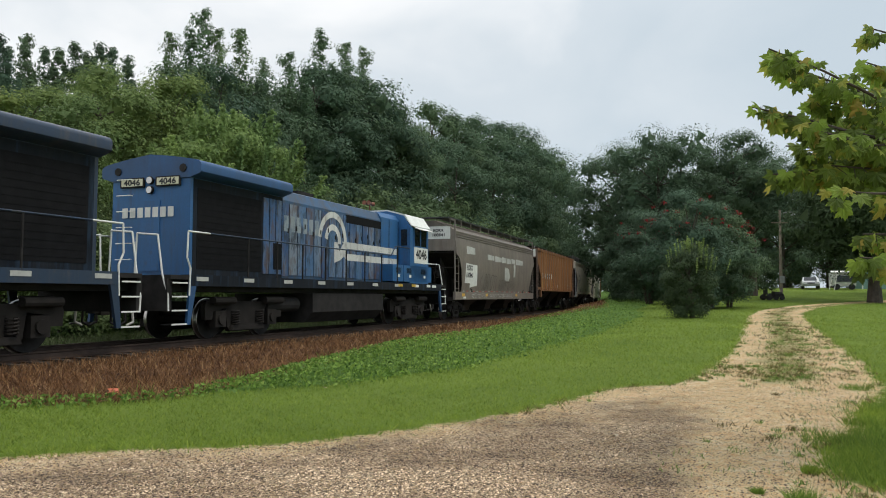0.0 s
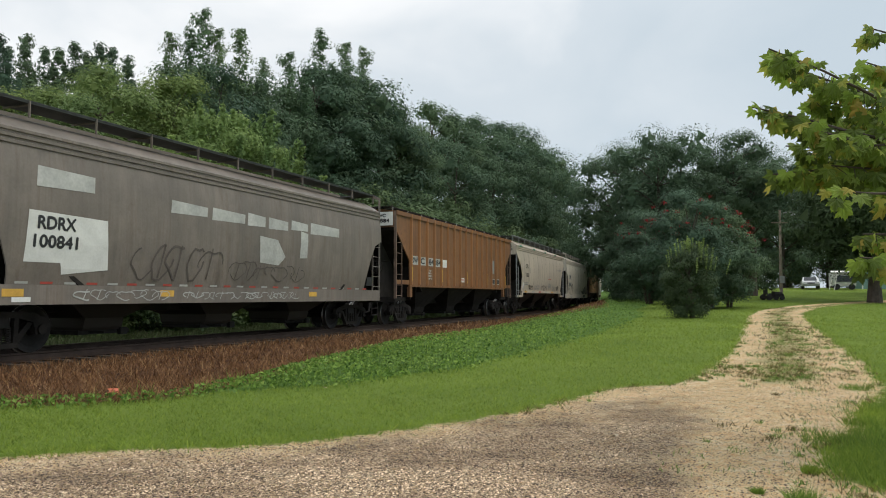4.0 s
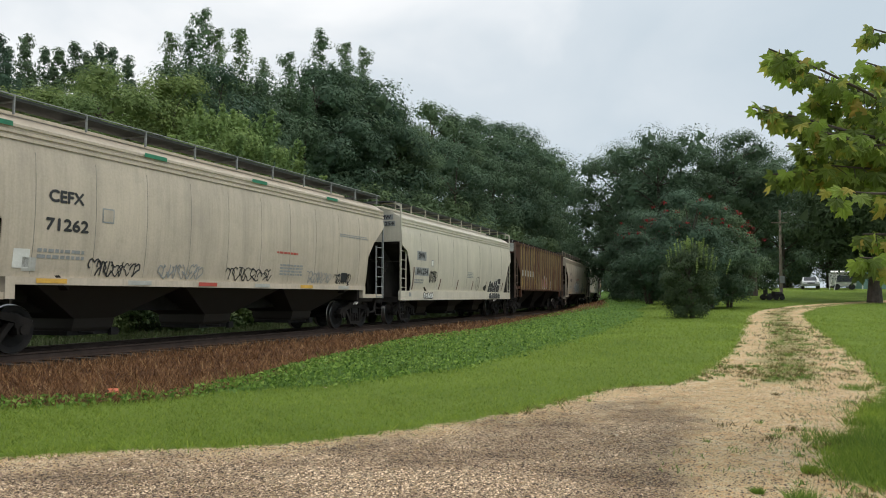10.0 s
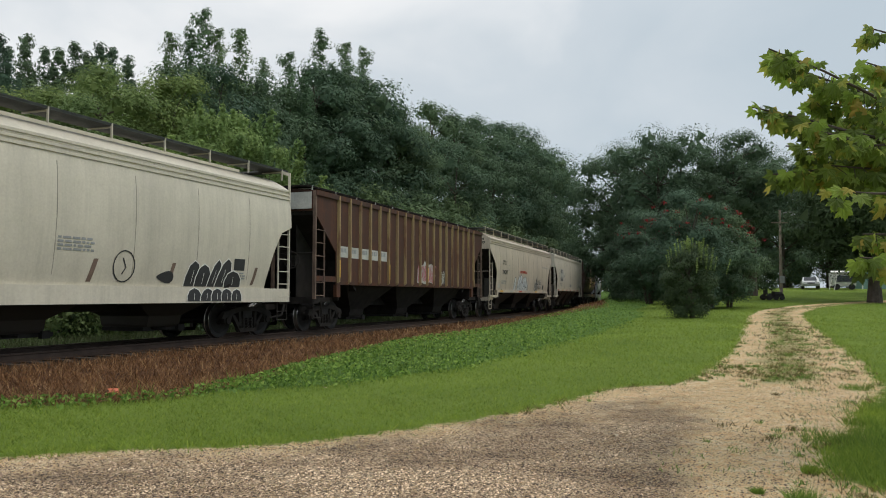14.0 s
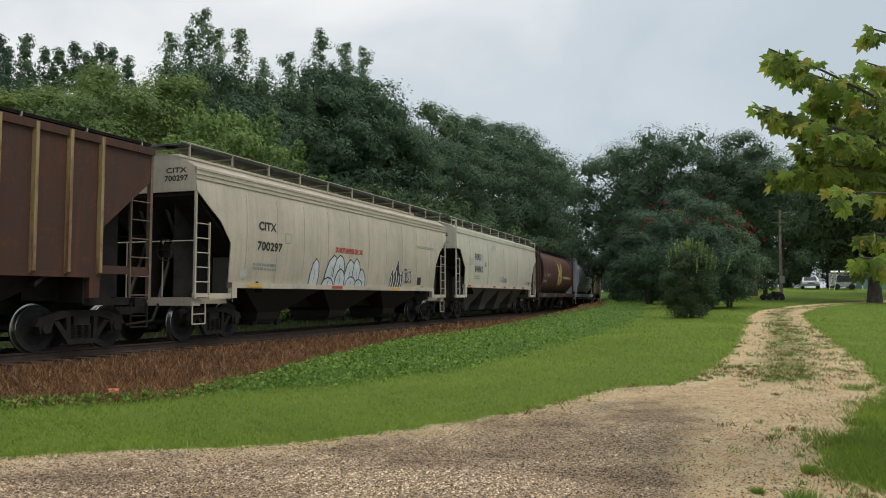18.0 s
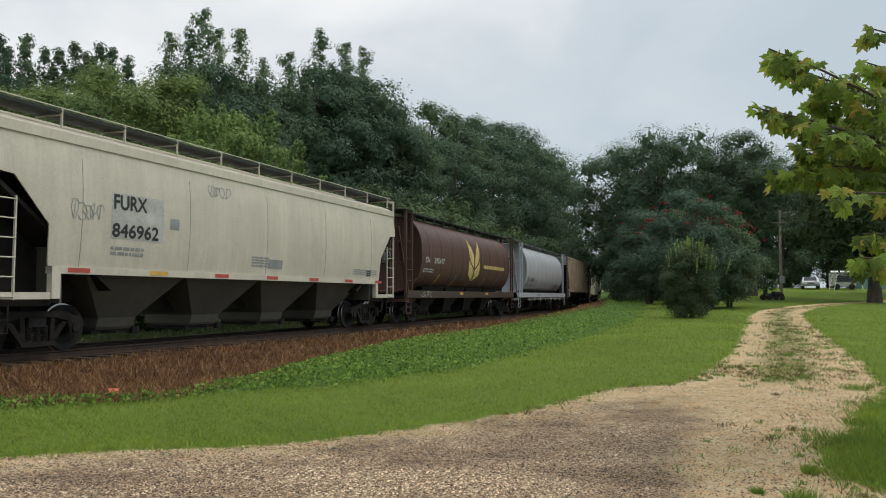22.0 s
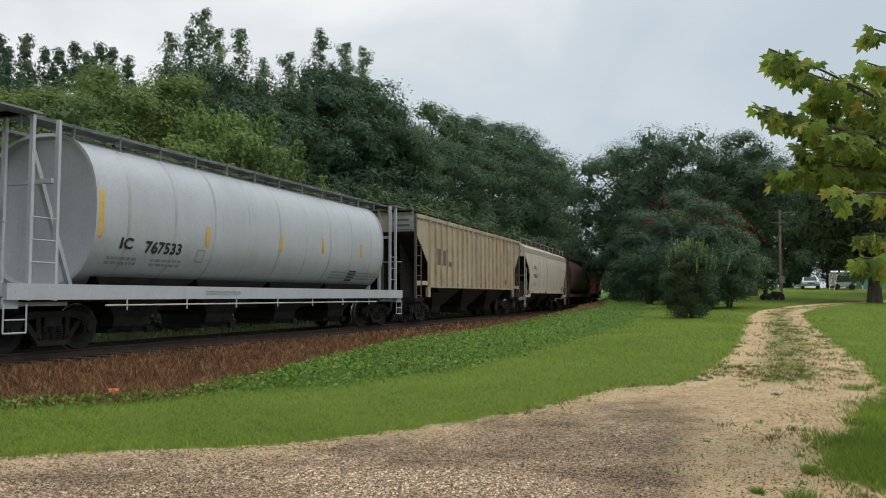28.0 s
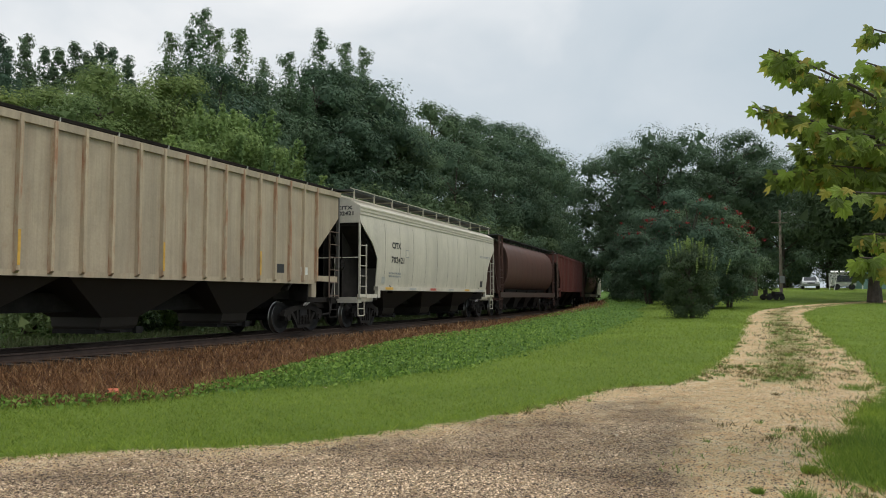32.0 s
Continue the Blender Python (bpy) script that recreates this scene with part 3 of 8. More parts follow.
rows_behind(pine, 14, [(22.9, 15, 12.3), (25.0, 17, 12.6), (26.0, 17, 13.5), (27.9, 18, 13.6), (27.8, 17, 13.4), (28.8, 17, 14.0), (30.7, 18, 14.2), (30.6, 17, 14.5), (32.5, 18, 14.9), (33.7, 18, 14.8)])
willow = tree("tree", "rounded yellow-green tree by the railway", 3, 9.5, 0.3, 3.3, 34, 24, 34, 0.062, M_LEAF_PALE, "round", group=FAR, up=0.5, droop=0.25)
rows_behind(willow, 9.5, [(19.2, 10, 8.7), (20.3, 10, 9.2), (21.4, 9.5, 9.2), (23.5, 10.5, 10.7), (25.2, 11, 11.5), (27.3, 10.5, 11.5), (28.1, 10, 11.8)])
feather = tree("tree", "bright green young tree with upright feathery shoots", 14, 8.0, 0.2, 2.4, 26, 18, 28, 0.07, M_LEAF_FEATHER, "broad", group=FAR, trunk=0.1, up=0.1)
rf = np.random.default_rng(141)
plumes = [(rf.normal() * 1.1, rf.normal() * 1.1, 6.3 + 0.9 * rf.random()) for _ in range(20)]
v, f = leaves(np.array([(x * (1 + 0.05 * k), y * (1 + 0.05 * k), z + 0.16 * k - 0.4 * (x * x + y * y)) for x, y, z in plumes for k in range(9)]), 0.24, 22, 0.085, rf)
part("shoot", quads("shoot", v, f, M_LEAF_FEATHER), M_LEAF_FEATHER, feather, "pale upright feathery shoots")
rows_behind(feather, 8.0, [(26.6, 6.8, 9.1), (28.5, 7, 9.4), (23.7, 6.2, 7.3), (24.7, 6.2, 7.3), (30.4, 6.8, 8.4)])
vine = tree("shrub", "vine-covered green mound of undergrowth behind the railway", 4, 7.0, 0.1, 4.2, 28, 15, 24, 0.09, M_LEAF_VINE, "mound", "shrub", "undergrowth", 0.1, up=0.5, droop=0.3)
rows_behind(vine, 7.0, [(14, 6.5, 4.5), (18.5, 6.2, 4.8), (22, 6.5, 5.6), (27.0, 6.6, 5.8), (33.6, 6.6, 7.2), (37.1, 6.8, 7.9), (40.7, 6.8, 8.4), (44.5, 6.6, 8.8), (49.7, 6.6, 9.2), (55.8, 6.5, 9.6), (61, 7, 9.6), (69, 6.6, 9.8), (79, 7, 10), (91, 6.5, 10.5), (84, -7.5, 5), (91, -7, 5), (98, -7, 5.5), (106, -7, 6), (115, -7.5, 7)])
for x, y, h in ((52, 100, 0.85), (44, 100, 0.8), (60, 98, 0.85), (36, 96, 0.8), (68, 92, 0.8), (38, 172, 1.1)):
    mound = copy_thing(vine, pose(x, y, land_at(x, y), 0, 0, x * 31))
    mound.scale = (h * 1.2, h * 1.2, h)
# added to cover the bright lawn; leaves darkened to stand for tree shade
thicket = tree("shrub", "dense thicket under the trees beyond the lawn, coloured dark for shade", 16, 5.0, 0.05, 2.9, 24, 16, 26, 0.085, M_LEAF_DEEP, "mound", "shrub", "undergrowth", 0.06)
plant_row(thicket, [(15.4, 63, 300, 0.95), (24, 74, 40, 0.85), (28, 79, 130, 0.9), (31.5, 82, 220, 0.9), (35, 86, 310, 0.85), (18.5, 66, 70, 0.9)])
# leaf colour darkened for the shaded foot of the wood
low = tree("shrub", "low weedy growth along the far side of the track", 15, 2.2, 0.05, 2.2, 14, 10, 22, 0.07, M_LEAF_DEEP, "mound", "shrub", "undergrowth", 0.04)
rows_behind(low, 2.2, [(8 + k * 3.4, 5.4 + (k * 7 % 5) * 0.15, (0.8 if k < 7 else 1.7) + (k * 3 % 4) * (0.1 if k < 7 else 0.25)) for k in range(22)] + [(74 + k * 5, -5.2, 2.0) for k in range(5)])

GROVE = "trees beyond the lawn"
park_oak = tree("tree", "large broad oak with a dark dense crown", 5, 14, 1.0, 5.9, 44, 22, 28, 0.094, M_LEAF_DARK, "round", group=GROVE, trunk=0.32)
plant_row(park_oak, [(19.2, 70, 20, 1.1), (22.6, 72, 100, 1.12), (17.5, 78, 60, 1.1), (24.6, 94, 260, 1.28), (36, 98, 10, 1.15), (50, 112, 75, 1.25), (42, 96, 30, 1.2), (49, 98, 300, 1.25), (56, 93, 80, 1.15), (32, 100, 200, 1.1), (40, 190, 230, 1.3), (57, 94, 310, 1.0)])
open_oak = tree("tree", "tall oak with an open crown on spreading limbs", 57, 14, 6.0, 4.8, 24, 22, 36, 0.095, M_LEAF_DARK, "round", group=GROVE, trunk=0.42, up=0.6)
plant_row(open_oak, [(27.2, 71, 40, 1.1), (29.1, 73, 160, 1.0)])
big_oak = tree("tree", "old spreading tree with a thick trunk beyond the drive", 55, 15, 3.0, 8.2, 60, 22, 32, 0.115, M_LEAF_DEEP, "round", group=GROVE, trunk=0.6)
plant_row(big_oak, [(34.0, 61.2, 0, 0.92), (46, 72, 130, 0.95)])
M_BLOSSOM = leaf_mat("blossom", (0.16, 0.02, 0.025), (0.30, 0.045, 0.05), None, 0.6, 0.2)
crape = tree("tree", "many-stemmed green tree with a few red blossoms", 6, 7.5, 0.5, 3.4, 32, 18, 30, 0.078, M_LEAF_DARK, "round", group=GROVE, trunk=0.09, stems=4)
rb = np.random.default_rng(66)
tips = crown_points(rb, 90, 7.5, 3.2, 3.5, "round")
tips = tips[(np.hypot(tips[:, 0], tips[:, 1]) > 1.4) & (tips[:, 2] > 4.6)][:18]
v, f = leaves(tips, 0.3, 22, 0.05, rb)
part("blossom", quads("blossom", v, f, M_BLOSSOM), M_BLOSSOM, crape, "small red flower clusters")
plant_row(crape, [(14.6, 46.5, 0, 1.0), (16.6, 48, 80, 0.92), (18.4, 50, 150, 0.82), (17.6, 56, 220, 1.0), (15.2, 57, 30, 0.95)])
bush = tree("shrub", "dense dark green shrub with pale upright shoots on the lawn", 8, 3.5, 0.1, 1.75, 34, 20, 26, 0.045, M_LEAF_DEEP, "round", "shrub", trunk=0.06, stems=5)
rs = np.random.default_rng(81)
shoots = [(rs.normal() * 0.75, rs.normal() * 0.75, 0.25 * rs.random()) for _ in range(40)]
cl = np.array([(x * (1 + 0.02 * k), y * (1 + 0.02 * k), 3.0 + z + 0.1 * k - 0.42 * (x * x + y * y)) for x, y, z in shoots for k in range(7)])
v, f = leaves(cl, 0.06, 9, 0.045, rs)
part("shoot", quads("shoot", v, f, M_LEAF_FEATHER), M_LEAF_FEATHER, bush, "pale upright shoots")
plant_row(bush, [(11.5, 35.8, 0, 1.0)])


# ---- the sycamore whose boughs hang into view ----
M_SYC = leaf_mat("leaves_sycamore", (0.10, 0.14, 0.03), (0.37, 0.50, 0.08), (0.54, 0.40, 0.09), 0.4, 0.66, 0.35)


def sycamore():
    r = np.random.default_rng(21)
    root = thing("tree", "sycamore with large lobed leaves beside the gravel drive", "tree", at=pose(6.6, 7.4, land_at(6.6, 7.4)))
    base = Vector((6.6, 7.4, land_at(6.6, 7.4)))
    bm = bmesh.new()
    prev = Vector((0, 0, -0.2))
    for k in range(1, 9):
        nx = Vector((0.05 * math.sin(k), 0.06 * math.cos(k * 1.3), k * 1.1))
        rod(bm, prev, nx, 0.24 - 0.022 * (k - 1), 12, 0.24 - 0.022 * k)
        prev = nx
    part("trunk", bm, plain("pale_bark", (0.22, 0.19, 0.15), 0.9, 0, 0.45, 2), root)
    # boughs: where they leave the trunk, where they end
    ends = [((2.65, 6.60, 3.24), 2.4), ((2.79, 6.50, 3.71), 2.2), ((3.08, 6.90, 3.71), 2.4), ((3.15, 6.90, 3.16), 2.5), ((3.09, 7.20, 2.75), 2.8), ((3.33, 7.40, 3.02), 2.8), ((3.35, 7.00, 3.44), 2.6),
            ((3.27, 6.60, 3.00), 2.6), ((3.56, 7.60, 2.78), 2.8), ((3.45, 6.80, 2.76), 2.6), ((3.88, 7.40, 3.33), 2.9), ((3.24, 6.40, 2.47), 2.4), ((3.81, 7.00, 2.95), 2.7), ((3.80, 6.80, 2.62), 2.6),
            ((4.36, 7.90, 3.24), 3.0), ((4.36, 8.20, 3.84), 3.0), ((4.05, 7.20, 4.12), 3.4), ((4.19, 7.60, 3.90), 3.1), ((3.59, 6.60, 2.16), 1.9), ((3.46, 6.40, 1.93), 1.7), ((4.26, 8.20, 3.18), 3.0),
            ((4.53, 8.00, 3.61), 3.0), ((6.2, 9.8, 5.0), 4.2), ((8.6, 8.0, 5.0), 3.8), ((7.6, 5.4, 4.6), 3.6), ((6.0, 5.0, 5.4), 4.2), ((8.2, 9.4, 6.2), 4.8), ((5.4, 6.6, 6.6), 5.2),
            ((7.4, 6.4, 7.6), 6.2)]
    sprigs = []
    for (ex, ey, ez), z0 in ends:
        bm = bmesh.new()
        p0, p3 = Vector((0.0, 0.0, z0)), Vector((ex, ey, ez)) - base
        mid = (p0 + p3) / 2 + Vector((0, 0, 0.06))
        line = []
        for k in range(9):
            t = k / 8
            line.append(p0 * (1 - t) ** 2 + mid * 2 * t * (1 - t) + p3 * t * t + Vector(r.normal(size=3)) * 0.02)
        for k in range(8):
            rod(bm, line[k], line[k + 1], 0.03 * (1 - k / 9) + 0.003, 6, 0.03 * (1 - (k + 1) / 9) + 0.003)
        part("bough", bm, M_BARK, root)
        L = (p3 - p0).length
        for k in range(int((33 if 1.5 < z0 < 3.5 else 14) * L)):
            t = 0.3 + 0.7 * r.random() ** 0.75
            i = min(7, int(t * 8))
            q = line[i].lerp(line[i + 1], t * 8 - i)
            w = (1.05 - t) * 0.5 + 0.09
            d = Vector(np.clip(r.normal(size=3), -1.5, 1.5)) * w * 0.5
            d.z = d.z * 0.6 - 0.05
            sprigs.append((q, q + d))
    # one leaf: five pointed lobes about a folded midrib, in local units
    half_leaf = [(0.0, 1.3), (0.13, 1.0), (0.22, 1.03), (0.34, 0.76), (0.5, 0.66), (0.66, 0.86), (0.76, 0.9), (0.9, 1.2), (1.05, 0.9), (1.16, 0.92), (1.34, 0.68), (1.6, 0.8), (1.85, 0.98), (2.05, 0.74), (2.3, 0.72), (2.7, 0.5)]
    ang = [(-a, l) for a, l in half_leaf[:0:-1]] + half_leaf
    verts, faces = [], []
    for q, e in sprigs:
        size = r.uniform(0.05, 0.098)
        out = (e - q).normalized() * 0.5 + Vector((-0.25, 0, -0.8)) + Vector(r.normal(size=3)) * 0.4
        out.normalize()
        up = Vector((r.normal() * 0.6, -1.0 + r.normal() * 0.5, 0.7))
        side = out.cross(up).normalized()
        nrm = side.cross(out)
        n0 = len(verts)
        verts.append(tuple(e))
        for a, l in ang:
            x, y = l * size * math.cos(a), l * size * math.sin(a)
            verts.append(tuple(e + out * (x + size * 0.2) + side * y + nrm * (abs(y) * 0.16 - 0.3 * (x * x + y * y) / size)))
        n = len(ang)
        for k in range(n - 1):
            faces.append((n0, n0 + 1 + k, n0 + 2 + k))
    me = bpy.data.meshes.new("leaves")
    me.from_pydata(verts, [], faces)
    me.materials.append(M_SYC)
    tagged(part("leaves", me, M_SYC, root), kind="stuff")
    bm = bmesh.new()
    for q, e in sprigs[::3]:
        rod(bm, q, e, 0.004, 4, 0.002)
    tagged(part("twigs", bm, M_BARK, root), kind="stuff")


sycamore()
# ---- the train: speed, running gear, decals ----
SPEED, SLOW = 6.0326, -0.007461
CARS, WHEELS = [], []


def along(s16, t):
    """Where on the line a point is at t seconds that is at s16 after sixteen."""
    u = t - 16
    return s16 - SPEED * u - 0.5 * SLOW * u * u


# grime of the running gear; also painted-in shade beneath the car ends
M_GRIME_SHADE = plain("grimy_shade_steel", (0.021, 0.018, 0.016), 0.85, 0, 0.45, 3, 0.2)
M_BLACK = plain("black_steel", (0.024, 0.022, 0.021), 0.8, 0, 0.45, 3, 0.2)
M_TREAD = plain("polished_steel", (0.5, 0.48, 0.46), 0.28, 1.0, 0.2, 8)
M_WHITE = plain("white_decal", (0.68, 0.68, 0.64), 0.6, 0, 0.12, 3)
M_INK = plain("black_decal", (0.025, 0.025, 0.027), 0.6, 0, 0.2, 4)
M_YELLOW = plain("yellow_decal", (0.62, 0.36, 0.06), 0.55, 0, 0.2, 4)
M_RED = plain("red_decal", (0.42, 0.07, 0.05), 0.55, 0, 0.2, 4)
M_GREEN = plain("green_decal", (0.02, 0.17, 0.09), 0.55, 0, 0.2, 4)
M_GREY = plain("grey_decal", (0.26, 0.27, 0.27), 0.6, 0, 0.2, 4)
M_SILVER = plain("silver_spray", (0.52, 0.54, 0.55), 0.5, 0, 0.2, 2)
M_PALE = plain("faded_decal", (0.42, 0.42, 0.39), 0.6, 0, 0.25, 2)
M_WHEAT = plain("wheat_decal", (0.55, 0.42, 0.16), 0.6, 0, 0.25, 2)
M_SEAM = plain("dirty_seam", (0.27, 0.25, 0.21), 0.8, 0, 0.35, 3)
M_RUNG = plain("rusty_ladder", (0.15, 0.10, 0.075), 0.75, 0.1, 0.4, 3)
M_ROOFWALK = plain("galvanised_grating", (0.06, 0.064, 0.06), 0.6, 0.4, 0.3, 4)

P_GREY = car_paint("paint_dirty_grey", (0.215, 0.182, 0.152), rust=(0.10, 0.06, 0.04), streaks=0.65, grime=0.75, rust_amount=0.18)
P_ORANGE = car_paint("paint_orange", (0.26, 0.115, 0.042), rust=(0.10, 0.045, 0.024), streaks=0.6, grime=0.75, rust_amount=0.35)
P_ORANGE_RIB = car_paint("paint_orange_rib", (0.36, 0.165, 0.062), streaks=0.4, grime=0.4)
P_CREAM = car_paint("paint_cream", (0.53, 0.455, 0.36), streaks=0.45, grime=0.4, rough=0.45)
P_WHITE = car_paint("paint_white", (0.585, 0.537, 0.442), streaks=0.3, grime=0.3, rough=0.45)
P_BROWN = car_paint("paint_brown", (0.078, 0.037, 0.026), rust=(0.115, 0.045, 0.024), streaks=0.6, grime=0.8, rust_amount=0.34, spec=0.15)
P_BROWN_RIB = car_paint("paint_brown_rib", (0.32, 0.225, 0.105), rust=(0.13, 0.052, 0.03), streaks=0.4, grime=0.4, rust_amount=0.48, runs=True)
P_MAROON = car_paint("paint_maroon", (0.108, 0.050, 0.037), rust=(0.19, 0.115, 0.088), streaks=0.65, grime=0.6, rough=0.5, rust_amount=0.16, runs=True)
M_TAG_BLUE = plain("blue_spray", (0.05, 0.085, 0.12), 0.6, 0, 0.2, 3)
P_GHOSTTAG = plain("pale_faded_spray", (0.16, 0.10, 0.08), 0.7, 0, 0.3, 3)
P_SILVER = car_paint("paint_pale_grey", (0.435, 0.448, 0.48), streaks=0.16, grime=0.28, rough=0.42)
P_TAN = car_paint("paint_tan", (0.44, 0.36, 0.255), rust=(0.24, 0.12, 0.065), streaks=0.6, grime=0.45, rust_amount=0.12)
P_TAN_RIB = car_paint("paint_tan_rib", (0.48, 0.385, 0.265), rust=(0.27, 0.088, 0.028), streaks=0.4, grime=0.35, rust_amount=0.42, runs=True)
P_OXIDE = car_paint("paint_red_oxide", (0.16, 0.045, 0.032), streaks=0.5, grime=0.5, rust_amount=0.2)
P_SILLDIRT = car_paint("paint_dirty_brown_sill", (0.06, 0.04, 0.032), streaks=0.5, grime=0.6, rust_amount=0.2)
# bays of the off-white car: underbody dimness is mixed into the colour
P_BAY = car_paint("paint_half_shaded_bay", (0.12, 0.106, 0.088), streaks=0.6, grime=0.7)
P_OLDMARK = car_paint("paint_old_emblem", (0.15, 0.12, 0.10), streaks=0.5, grime=0.5)
# dirt and the shade under the body together in one dark colour
P_DARKBAY = car_paint("paint_dirty_shaded_bay", (0.034, 0.027, 0.021), streaks=0.5, grime=0.6, spec=0.2)
P_SEAM_BROWN = car_paint("brown_seam", (0.065, 0.034, 0.027), streaks=0.5, grime=0.5)
P_SEAM_GREY = car_paint("grey_seam", (0.44, 0.45, 0.46), streaks=0.5, grime=0.5)
# end webs and braces, colour dimmed for the recess's shade; also tan car posts
P_DIM = car_paint("paint_dimmed_end", (0.11, 0.10, 0.088), streaks=0.5, grime=0.6)


def turned(profile, n=20):
    """A solid turned about the y axis from (y, radius) pairs."""
    bm = bmesh.new()
    rings = [[(r * math.cos(i * math.tau / n), y, r * math.sin(i * math.tau / n)) for i in range(n + 1)] for y, r in profile]
    loft(bm, rings, False)
    bmesh.ops.remove_doubles(bm, verts=bm.verts, dist=1e-5)
    return bm


def wheelset_mesh(r):
    """Two wheels on an axle: dark plates, bright treads."""
    bm = bmesh.new()
    for s in (1, -1):
        prof = [(0.90, 0.0), (0.90, 0.11), (0.82, 0.13), (0.80, r * 0.72), (0.835, r * 0.82), (0.835, r * 0.99), (0.83, r), (0.72, r + 0.003), (0.715, r + 0.03), (0.69, r + 0.03), (0.69, r * 0.8), (0.74, r * 0.7), (0.74, 0.12), (0.6, 0.09), (0.0, 0.085)]
        n = 28
        rings = [[(q * math.cos(i * math.tau / n), s * y, q * math.sin(i * math.tau / n)) for i in range(n + 1)] for y, q in prof]
        k = len(bm.faces)
        loft(bm, rings, False)
        bm.faces.ensure_lookup_table()
        for j, f in enumerate(bm.faces[k:]):
            if 5 <= j // n <= 7:
                f.material_index = 1
        # bolts on the bearing cap show the wheel turning
        for a in range(3):
            c, d = 0.07 * math.cos(a * 2.094), 0.07 * math.sin(a * 2.094)
            rod(bm, (c, s * 0.9, d), (c, s * 0.925, d), 0.018, 6)
    bmesh.ops.remove_doubles(bm, verts=bm.verts, dist=1e-5)
    bmesh.ops.recalc_face_normals(bm, faces=bm.faces)
    me = bpy.data.meshes.new("wheelset")
    bm.to_mesh(me)
    bm.free()
    me.materials.append(M_BLACK)
    me.materials.append(M_TREAD)
    me.polygons.foreach_set("use_smooth", [True] * len(me.polygons))
    me.set_sharp_from_angle(angle=radians(40))
    return me


def bm_mesh(name, bm, *mats):
    bmesh.ops.recalc_face_normals(bm, faces=bm.faces)
    me = bpy.data.meshes.new(name)
    bm.to_mesh(me)
    bm.free()
    for m in mats:
        me.materials.append(m)
    return me


def side_frame_mesh():
    """A cast three-piece truck side frame with its window, pedestals and bearing adapters."""
    bm = bmesh.new()
    y, d = 0.97, 0.13
    top = [(-1.12, 0.50), (-1.05, 0.66), (-0.5, 0.80), (0.5, 0.80), (1.05, 0.66), (1.12, 0.50), (0.72, 0.50), (0.70, 0.60), (0.36, 0.68), (-0.36, 0.68), (-0.70, 0.60), (-0.72, 0.50)]
    prism(bm, [(x, y, z) for x, z in top], (0, d, 0))
    for s in (1, -1):
        prism(bm, [(s * x, y + 0.01, z) for x, z in [(0.70, 0.58), (0.58, 0.60), (0.28, 0.24), (0.40, 0.22)]], (0, d - 0.02, 0))
        prism(bm, [(s * x, y + 0.01, z) for x, z in [(0.30, 0.70), (0.40, 0.70), (0.38, 0.22), (0.28, 0.22)]], (0, d - 0.02, 0))
        rod(bm, (s * 0.89, y - 0.02, 0.457), (s * 0.89, y + 0.17, 0.457), 0.10, 10)
        prism(bm, [(s * x, y, z) for x, z in [(0.74, 0.50), (1.04, 0.50), (1.02, 0.36), (0.97, 0.36), (0.97, 0.46), (0.81, 0.46), (0.81, 0.36), (0.76, 0.36)]], (0, d, 0))
    prism(bm, [(x, y, z) for x, z in [(-0.40, 0.22), (0.40, 0.22), (0.36, 0.13), (-0.36, 0.13)]], (0, d, 0))
    return bm_mesh("side_frame", bm, M_GRIME_SHADE)


def springs_mesh():
    bm = bmesh.new()
    turns = [(0.07 * math.cos(a), 1.03 + 0.07 * math.sin(a), 0.235 + 0.042 * a / math.tau) for a in np.arange(0, 7 * math.tau, 0.9)]
    tube(bm, turns, 0.017, 4)
    return bm_mesh("spring", bm, M_GRIME_SHADE)


def bolster_mesh():
    bm = bmesh.new()
    bx(bm, -0.2, 0.2, -1.08, 1.08, 0.5, 0.68)
    bx(bm, -0.7, 0.7, -0.55, 0.55, 0.56, 0.72)
    for x in (-0.42, 0.42):
        bx(bm, x - 0.06, x + 0.06, -0.72, 0.72, 0.36, 0.48)
    return bm_mesh("truck", bm, M_BLACK)


ME_WHEELS = wheelset_mesh(0.457)
ME_FRAME, ME_SPRINGS, ME_BOLSTER = side_frame_mesh(), springs_mesh(), bolster_mesh()


def truck(car, x, base=1.78):
    t = part("truck", ME_BOLSTER, M_BLACK, car)
    t.location = (x, 0, 0)
    for turn in (0, math.pi):
        f = part("side_frame", ME_FRAME, M_GRIME_SHADE, t)
        f.rotation_euler = (0, 0, turn)
    for u in (-0.18, 0.0, 0.18):
        part("spring", ME_SPRINGS, M_GRIME_SHADE, t).location.x = u
    for s in (1, -1):
        w = part("wheelset", ME_WHEELS, M_BLACK, t)
        WHEELS.append((w, s * base / 2, 0.457))


def drape(bm, yside):
    """Lays a flat (x, z) drawing on the side of a car."""
    for z in np.arange(0.9, 4.4, 0.12):
        bmesh.ops.bisect_plane(bm, geom=bm.verts[:] + bm.edges[:] + bm.faces[:], plane_co=(0, 0, z), plane_no=(0, 0, 1))
    for v in bm.verts:
        v.co.y += float(yside(v.co.z))
    return bm


